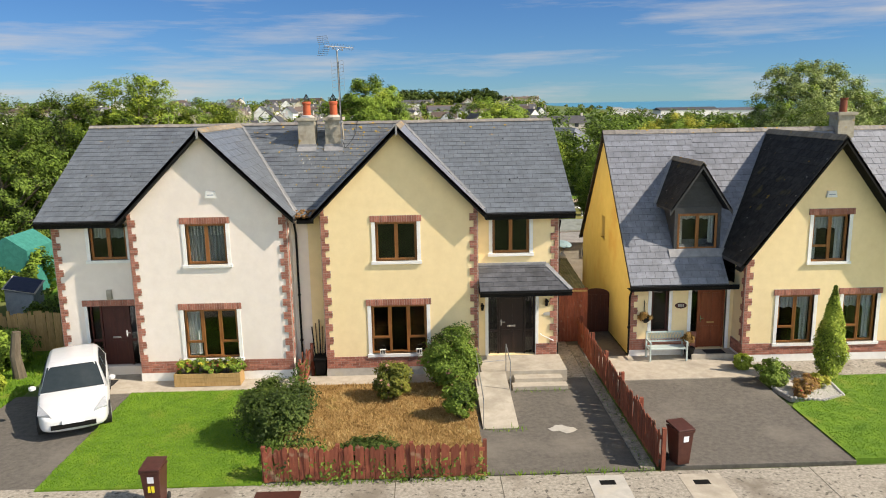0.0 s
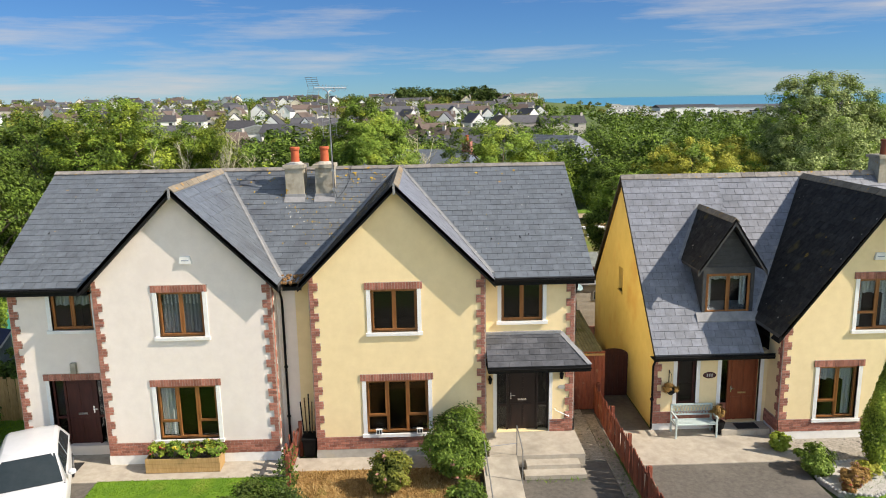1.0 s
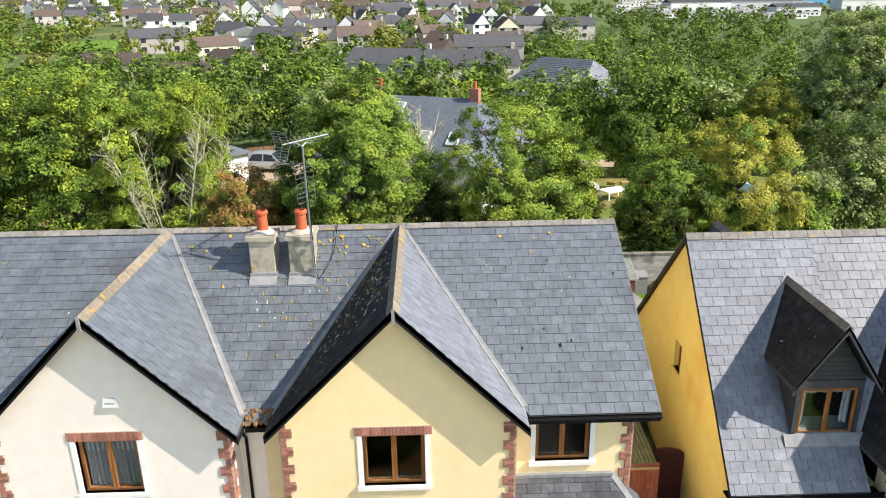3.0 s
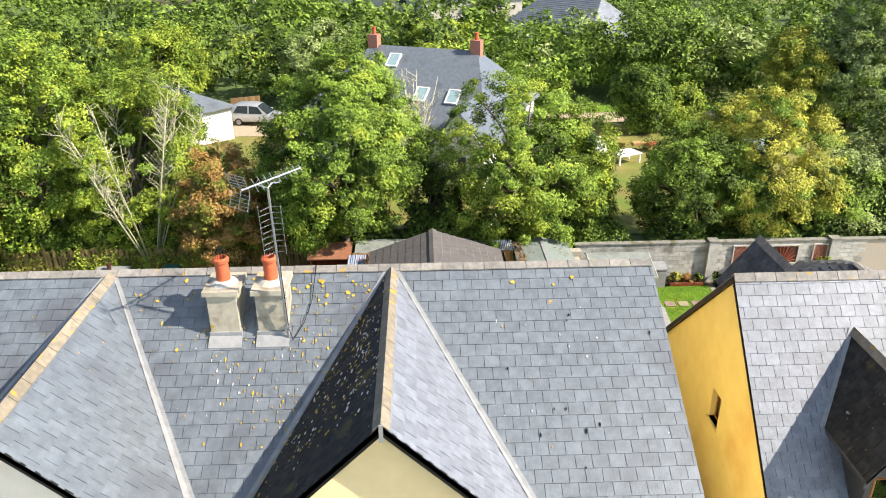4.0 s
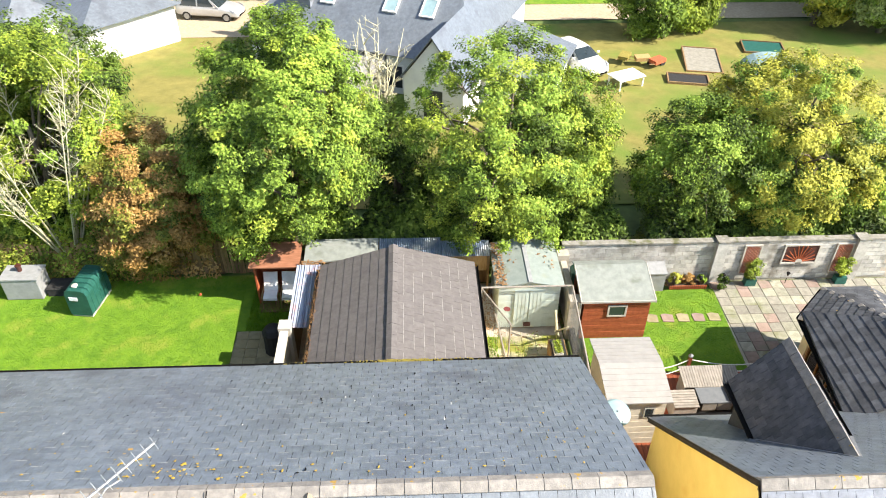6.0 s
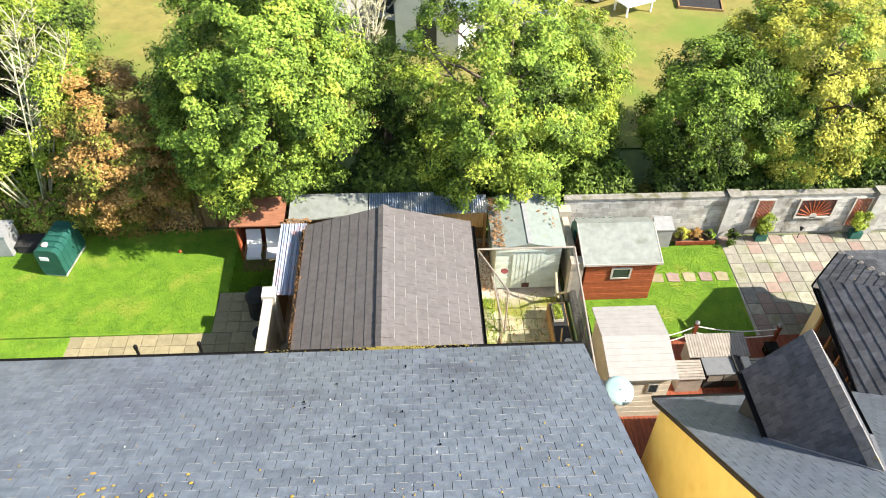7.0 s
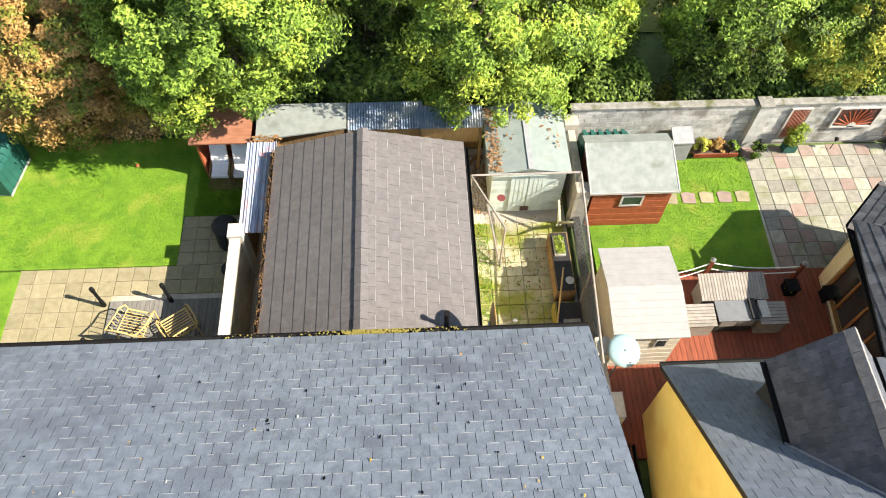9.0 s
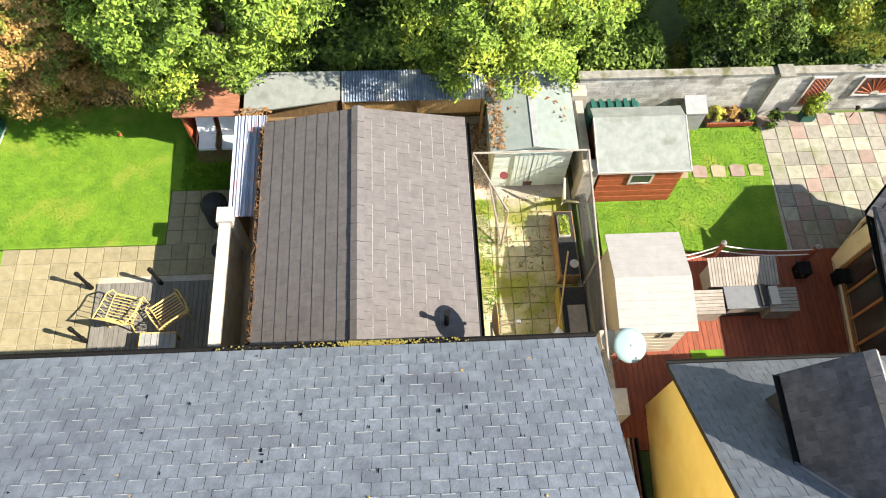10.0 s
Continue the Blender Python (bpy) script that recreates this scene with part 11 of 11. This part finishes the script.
def hedge(x0, x1, y, high, deep, mat, label, seed, count, leaf=0.09, z=None, name="hedge"):
    """A run of clipped-out foliage: one uneven bank of leaves."""
    rng = np.random.default_rng(seed)
    t = rng.uniform(0, 1, count)
    x = x0 + (x1 - x0) * t
    top = high * (0.82 + 0.16 * np.sin(x * 1.9 + seed) + 0.1 * np.sin(x * 4.3))
    a = rng.uniform(0, np.pi, count)
    r = 0.75 + 0.25 * rng.uniform(0, 1, count)
    yy = y + np.cos(a) * deep * r
    zz = np.sin(a) * top * r
    base = np.array([land(float(u), float(w)) for u, w in zip(x, yy)])
    n = np.column_stack([rng.normal(0, 0.4, count), np.cos(a), np.sin(a) + 0.3]) + rng.normal(0, 0.3, (count, 3))
    n /= np.linalg.norm(n, axis=1, keepdims=True)
    p = np.column_stack([x, yy, base + zz])
    return tagged(part(name, fast_mesh(name, leaves(p, n, leaf, rng), 3, mat), mat, None, label), category="hedge", kind="stuff")


hedge(7.2, 9.75, 20.1, 2.6, 1.05, L_DARK, "dense dark hedge behind the block wall", 61, 4000, 0.075)
hedge(9.6, 10.5, 20.4, 1.25, 0.8, L_OLIVE, "low olive brambles in the gap of the hedge", 68, 1500, 0.06)
hedge(10.35, 24.0, 20.1, 3.0, 1.05, L_DARK, "dense dark hedge behind the block wall", 61, 21500, 0.075)
hedge(-2.2, 7.0, 20.4, 3.6, 1.0, L_DARK, "dense dark undergrowth behind the stores", 62, 17000)
hedge(-19.0, -2.2, 20.9, 3.4, 1.0, L_DARK, "dark undergrowth behind the board fence", 63, 24000)
hedge(-18.5, -8.5, 20.0, 1.9, 0.65, L_OLIVE, "olive brambles hanging over the board fence", 64, 9000, 0.06)
hedge(-12.5, -5.5, 20.0, 1.7, 0.6, L_RUST, "rusty brambles hanging over the board fence", 66, 3500, 0.06)
hedge(-14.0, -8.0, 19.9, 2.4, 0.5, L_LIME, "bright ivy spilling over the board fence", 67, 4000, 0.07)
hedge(-19.5, -17.0, 12.0, 2.2, 1.2, L_GREEN, "shrubs along the side boundary", 65, 6000)


def wood(name, spots, mat, label, seed, per=420, leaf=0.42):
    """Far trees too many to count: uneven crowns of leaf clumps and short trunks."""
    rng = np.random.default_rng(seed)
    allv = []
    for x, y, h, r in spots:
        z = land(x, y)
        cl = 22
        p, n, c = crown_points(rng, (x, y, z + h * 0.54), (r, r, h * 0.46), cl, per // cl, r * 0.42, hollow=0.45)
        allv.append(leaves(p, n, leaf * (0.7 + 0.08 * r), rng))
    return tagged(part(name, fast_mesh(name, np.concatenate(allv), 3, mat), mat, None, label), category="woodland", kind="stuff")


rng = np.random.default_rng(77)
belt = lambda n, x0, x1, y0, y1, h0, h1: [(rng.uniform(x0, x1), rng.uniform(y0, y1), rng.uniform(h0, h1), rng.uniform(h0, h1) * 0.42) for _ in range(n)]
wood("woodland", belt(40, 6, 62, 53, 74, 5.0, 7.6), L_GREEN, "dense dark green woodland behind the lane", 81, 900, 0.26)
wood("woodland", [(18.5, 55.5, 8.0, 3.6), (22.5, 57.0, 8.4, 3.8), (26.5, 56.0, 7.6, 3.4), (20.5, 59.0, 8.2, 3.6)], L_MID, "tall dark trees beyond the lane", 96, 3200, 0.17)
wood("woodland", belt(26, 10, 62, 54, 70, 4.5, 7.0), L_GREY, "grey-green trees at the edge of the wood", 82, 900, 0.26)
wood("woodland", belt(26, -45, 4, 57, 74, 5.5, 8.5), L_DARK, "dark trees behind the slate-roofed house", 83, 900, 0.26)
wood("woodland", belt(20, -45, 6, 56, 72, 4.5, 7.5), L_LIME, "light green trees behind the slate-roofed house", 84, 900, 0.26)
wood("woodland", belt(26, -60, -27, 22, 60, 7, 10), L_DARK, "dark broad-leaved trees west of the gardens", 85, 1000, 0.24)
wood("woodland", belt(22, 40, 75, 30, 60, 7, 10), L_GREEN, "broad-leaved trees east of the gardens", 86, 1000, 0.24)
wood("woodland", belt(20, -60, -30, -2, 22, 6, 9), L_DARK, "dark broad-leaved trees along the side road", 87, 900, 0.26)
wood("far_trees", belt(110, -95, 60, 76, 150, 5, 7.5), L_MID, "trees among the near roofs of the town", 88, 330, 0.40)
wood("far_trees", belt(110, -120, 90, 80, 190, 4, 6.5), L_GREEN, "trees among the near roofs of the town", 89, 330, 0.40)
town_trees = [(x, y, h, h * 0.66) for x, y, h, r in belt(560, -330, 120, 165, 560, 4.5, 8.5) if -0.66 * y < x < 0.16 * y + 8]
wood("far_trees", town_trees[::2], L_MID, "dark trees among the houses of the town", 90, 220, 0.60)
wood("far_trees", town_trees[1::2], L_OLIVE, "olive trees among the houses of the town", 91, 220, 0.60)
wood("far_trees", belt(60, -14, 50, 480, 520, 10, 13.5), L_EVER, "dark pines on the skyline", 92, 400, 0.7)
wood("far_trees", [(x, y, h, r) for x, y, h, r in belt(170, 10, 130, 78, 230, 5, 8.0) if x > 0.16 * (y + 17)], L_MID, "mixed trees between the wood and the shore", 97, 330, 0.22)
wood("far_trees", [(x, y, h, r) for x, y, h, r in belt(150, 30, 210, 150, 400, 5.5, 9.5) if 0.1 * y < x < 0.5 * y], L_MID, "dark trees towards the shore", 98, 260, 0.52)
wood("far_trees", [(x, y, h, h * 0.8) for x, y, h, r in belt(260, -560, 130, 520, 715, 2.5, 4.5) if -0.68 * y < x < 0.17 * y], L_OLIVE, "low hedgerows on the far hill", 93, 176, 0.65)
wood("far_trees", [(x, 722 + 6 * math.sin(x), 2.6, 3.2) for x in range(-520, 90, 5)], L_MID, "hedgerow along the brow of the hill", 99, 176, 0.65)


def town_house(label, wall_mat, roof_mat, w, d, eave, ridge, gable_front=False):
    """A small far house: walls, roof, chimney and windows."""
    h = thing("town_house", label, "house", (0, -400, -60), group="houses of the town")
    local(h, "wall", Mesh().box(-w / 2, w / 2, -d / 2, d / 2, -1.5, eave), wall_mat)
    r = Mesh()
    o = 0.3
    if gable_front:
        r.prism([(-w / 2 - o, -d / 2 - o, eave), (w / 2 + o, -d / 2 - o, eave), (0, -d / 2 - o, ridge)], (0, d + 2 * o, 0))
        local(h, "gable", Mesh().prism([(-w / 2 + 0.15, -d / 2 - o - 0.02, eave - 0.1), (w / 2 - 0.15, -d / 2 - o - 0.02, eave - 0.1), (0, -d / 2 - o - 0.02, ridge - 0.35)], (0, 0.1, 0)), wall_mat)
    else:
        r.prism([(-w / 2 - o, -d / 2 - o, eave), (-w / 2 - o, d / 2 + o, eave), (-w / 2 - o, 0, ridge)], (w + 2 * o, 0, 0))
    local(h, "roof", r, roof_mat)
    local(h, "chimney", Mesh().box(w / 2 - 1.0, w / 2 - 0.3, -0.3, 0.3, ridge - 0.8, ridge + 0.9), M_FARGREY)
    for z in ((0.9, 3.3) if eave > 4 else (0.9,)):
        for x in (-w * 0.28, w * 0.28):
            local(h, "window", Mesh().box(x - 0.7, x + 0.7, -d / 2 - 0.05, -d / 2, z, z + 1.2), M_FARGLASS)
    return h


def far_house(label, wall_mat, roof_mat, w, d, eave, ridge, gable_front=False):
    """A house far up the hill: walls, roof and chimney."""
    h = thing("town_house", label, "house", (0, -400, -60), group="houses of the town")
    local(h, "wall", Mesh().box(-w / 2, w / 2, -d / 2, d / 2, -1.5, eave), wall_mat)
    o = 0.25
    if gable_front:
        local(h, "gable", Mesh().prism([(-w / 2, -d / 2 - 0.05, eave), (w / 2, -d / 2 - 0.05, eave), (0, -d / 2 - 0.05, ridge - 0.25)], (0, d, 0)), wall_mat)
        r = Mesh()
        for sx in (-1, 1):
            r.prism([(sx * (w / 2 + o), -d / 2 - o, eave - 0.2), (0, -d / 2 - o, ridge), (0, d / 2 + o, ridge), (sx * (w / 2 + o), d / 2 + o, eave - 0.2)], (0, 0, 0.15))
    else:
        r = Mesh().prism([(-w / 2 - o, -d / 2 - o, eave), (-w / 2 - o, d / 2 + o, eave), (-w / 2 - o, 0, ridge)], (w + 2 * o, 0, 0))
    local(h, "roof", r, roof_mat)
    local(h, "chimney", Mesh().box(w / 2 - 0.9, w / 2 - 0.3, -0.25, 0.25, ridge - 0.8, ridge + 0.8), M_FARGREY)
    return h


protos = [
    town_house("white rendered house with a grey roof", M_WHITEWALL, M_ROOFGREY, 8.5, 7, 4.8, 7.6),
    town_house("white gable-fronted house with a grey roof", M_WHITEWALL, M_ROOFGREY, 6.5, 9, 4.6, 8.0, True),
    town_house("pebble-dashed house with a brown roof", M_FARGREY, M_ROOFBROWN, 10, 7.5, 4.8, 7.4),
    town_house("cream bungalow with a brown roof", M_FARCREAM, M_ROOFBROWN, 12, 8, 2.7, 5.2),
    town_house("cream gable-fronted house with a brown roof", M_FARCREAM, M_ROOFBROWN, 7, 9, 4.6, 7.8, True),
    town_house("grey terraced house with a slate roof", M_FARGREY, M_ROOFGREY, 16, 7, 4.6, 7.2),
]
far_protos = [
    far_house("small white house with a grey roof", M_WHITEWALL, M_ROOFGREY, 9, 7, 4.6, 7.2),
    far_house("small white gabled house with a grey roof", M_WHITEWALL, M_ROOFGREY, 6.5, 9, 4.6, 7.8, True),
    far_house("small grey house with a brown roof", M_FARGREY, M_ROOFBROWN, 12, 7, 4.6, 7.2),
    far_house("small cream gabled house with a brown roof", M_FARCREAM, M_ROOFBROWN, 7, 9, 4.4, 7.4, True),
    far_house("long grey terrace with a brown roof", M_FARGREY, M_ROOFBROWN, 26, 7, 4.6, 7.0),
    far_house("long white terrace with a slate roof", M_WHITEWALL, M_ROOFGREY, 24, 7, 4.6, 7.0),
]
rnd = random.Random(12)
for row, (y, n, lo, hi) in enumerate([(128, 3, -60, 30), (160, 4, -80, 40), (215, 6, -95, 40), (258, 10, -60, 48), (295, 10, -120, 54), (332, 12, -180, 60)]):
    for i in range(n):
        x = lo + (hi - lo) * (i + rnd.uniform(0.15, 0.85)) / n
        yy = y + rnd.uniform(-8, 8)
        p = protos[rnd.choice((0, 0, 1, 1, 1, 1, 2, 4, 4, 5) if row > 2 else (2, 3, 3, 5, 5))]
        copy_thing(p, pose(x, yy, land(x, yy) - 0.1, 0, 0, rnd.choice((0, 0, 10, -15, 25, -30)) + rnd.uniform(-6, 6)))
for row, (y, n) in enumerate([(365, 11), (398, 12), (432, 12), (470, 13), (510, 13), (552, 12), (600, 10), (650, 6)]):
    lo, hi = -0.62 * y, 0.155 * y
    for i in range(n):
        x = lo + (hi - lo) * (i + rnd.uniform(0.1, 0.9)) / n
        yy = y + rnd.uniform(-10, 10)
        p = far_protos[rnd.choice((0, 0, 0, 1, 1, 1, 2, 3, 3, 4, 5))]
        copy_thing(p, pose(x, yy, land(x, yy) - 0.1, 0, 0, rnd.choice((0, 0, 8, -12, 20, -25)) + rnd.uniform(-6, 6)))
for k, p in enumerate(protos):
    x, yy = -60 + 22 * k, 236 + 8 * (k % 2)
    p.matrix_world = pose(x, yy, land(x, yy) - 0.1, 0, 0, rnd.uniform(-20, 20))
for k, p in enumerate(far_protos):
    x, yy = -120 + 34 * k, 378 + 8 * (k % 2)
    p.matrix_world = pose(x, yy, land(x, yy) - 0.1, 0, 0, rnd.uniform(-20, 20))


def warehouse():
    x, y = -52, 224
    w = thing("sports_hall", "low white hall with a pale green roof", "hall", (x, y, land(x, y)), 12)
    local(w, "wall", Mesh().box(-9, 9, -6, 6, -1, 4.2), M_WHITEWALL)
    local(w, "roof", Mesh().prism([(-9.4, -6.4, 4.2), (9.4, -6.4, 4.2), (0, -6.4, 6.4)], (0, 12.8, 0)), M_FELTG)
    drape("playing_field", -160, -56, 225, 262, M_LAWN, "green playing field", "field", 0.25, 8)
    drape("playing_field", -60, 40, 306, 318, M_LAWN, "green field on the hill", "field", 0.25, 8)
    drape("stubble_field", -330, -60, 640, 690, M_FIELD, "pale field on the far hill", "field", 0.3, 12)


warehouse()


def caravan():
    c = thing("static_caravan", "white static caravan near the shore", "caravan", (90, 235, land(90, 235)), 5, "caravans near the shore")
    local(c, "body", Mesh().box(-5, 5, -1.6, 1.6, 0.3, 2.7), M_WHITEWALL)
    local(c, "roof", Mesh().prism([(-5.1, -1.7, 2.7), (-5.1, 1.7, 2.7), (-5.1, 0, 3.2)], (10.2, 0, 0)), M_ROOFW)
    for x in (-3, 0, 3):
        local(c, "window", Mesh().box(x - 0.7, x + 0.7, -1.64, -1.6, 1.2, 2.2), M_FARGLASS)
    return c


van = caravan()
for j in range(9):
    for i in range(11):
        y = 440 + 36 * j + rnd.uniform(-6, 6)
        x = y * (0.27 + 0.024 * i + 0.01 * (j % 2)) + rnd.uniform(-3, 3)
        copy_thing(van, pose(x, y, land(x, y) - 0.2, 0, 0, rnd.uniform(-10, 10)))
van.matrix_world = pose(150, 440, land(150, 440) - 0.2, 0, 0, 4)


def shore_sheds():
    """Long pale works buildings near the shore."""
    for x, y, w, d, h, label in ((205, 560, 46, 18, 7, "long white works shed near the shore"), (290, 640, 60, 20, 6, "long pale works shed near the shore"), (250, 500, 30, 14, 5.5, "white works shed near the shore"), (330, 560, 40, 16, 8, "grey-roofed works hall near the shore")):
        t = thing("works_shed", label, "industrial shed", (x, y, land(x, y)), rnd.uniform(-8, 8), "works near the shore")
        local(t, "wall", Mesh().box(-w / 2, w / 2, -d / 2, d / 2, -1, h), M_WHITEWALL)
        local(t, "roof", Mesh().prism([(-w / 2 - 0.4, -d / 2 - 0.4, h), (-w / 2 - 0.4, d / 2 + 0.4, h), (-w / 2 - 0.4, 0, h + 2.2)], (w + 0.8, 0, 0)), M_ROOFGREY)
        for k in range(5):
            local(t, "door", Mesh().box(-w * 0.4 + k * w * 0.18, -w * 0.4 + k * w * 0.18 + 3, -d / 2 - 0.1, -d / 2, 0, 3.4), M_FARGLASS)


shore_sheds()
wood("far_trees", [(x, y, h * 0.6, r) for x, y, h, r in belt(110, 120, 420, 420, 760, 4, 7) if x < 0.62 * y], L_OLIVE, "low trees along the shore", 94, 154, 0.78)
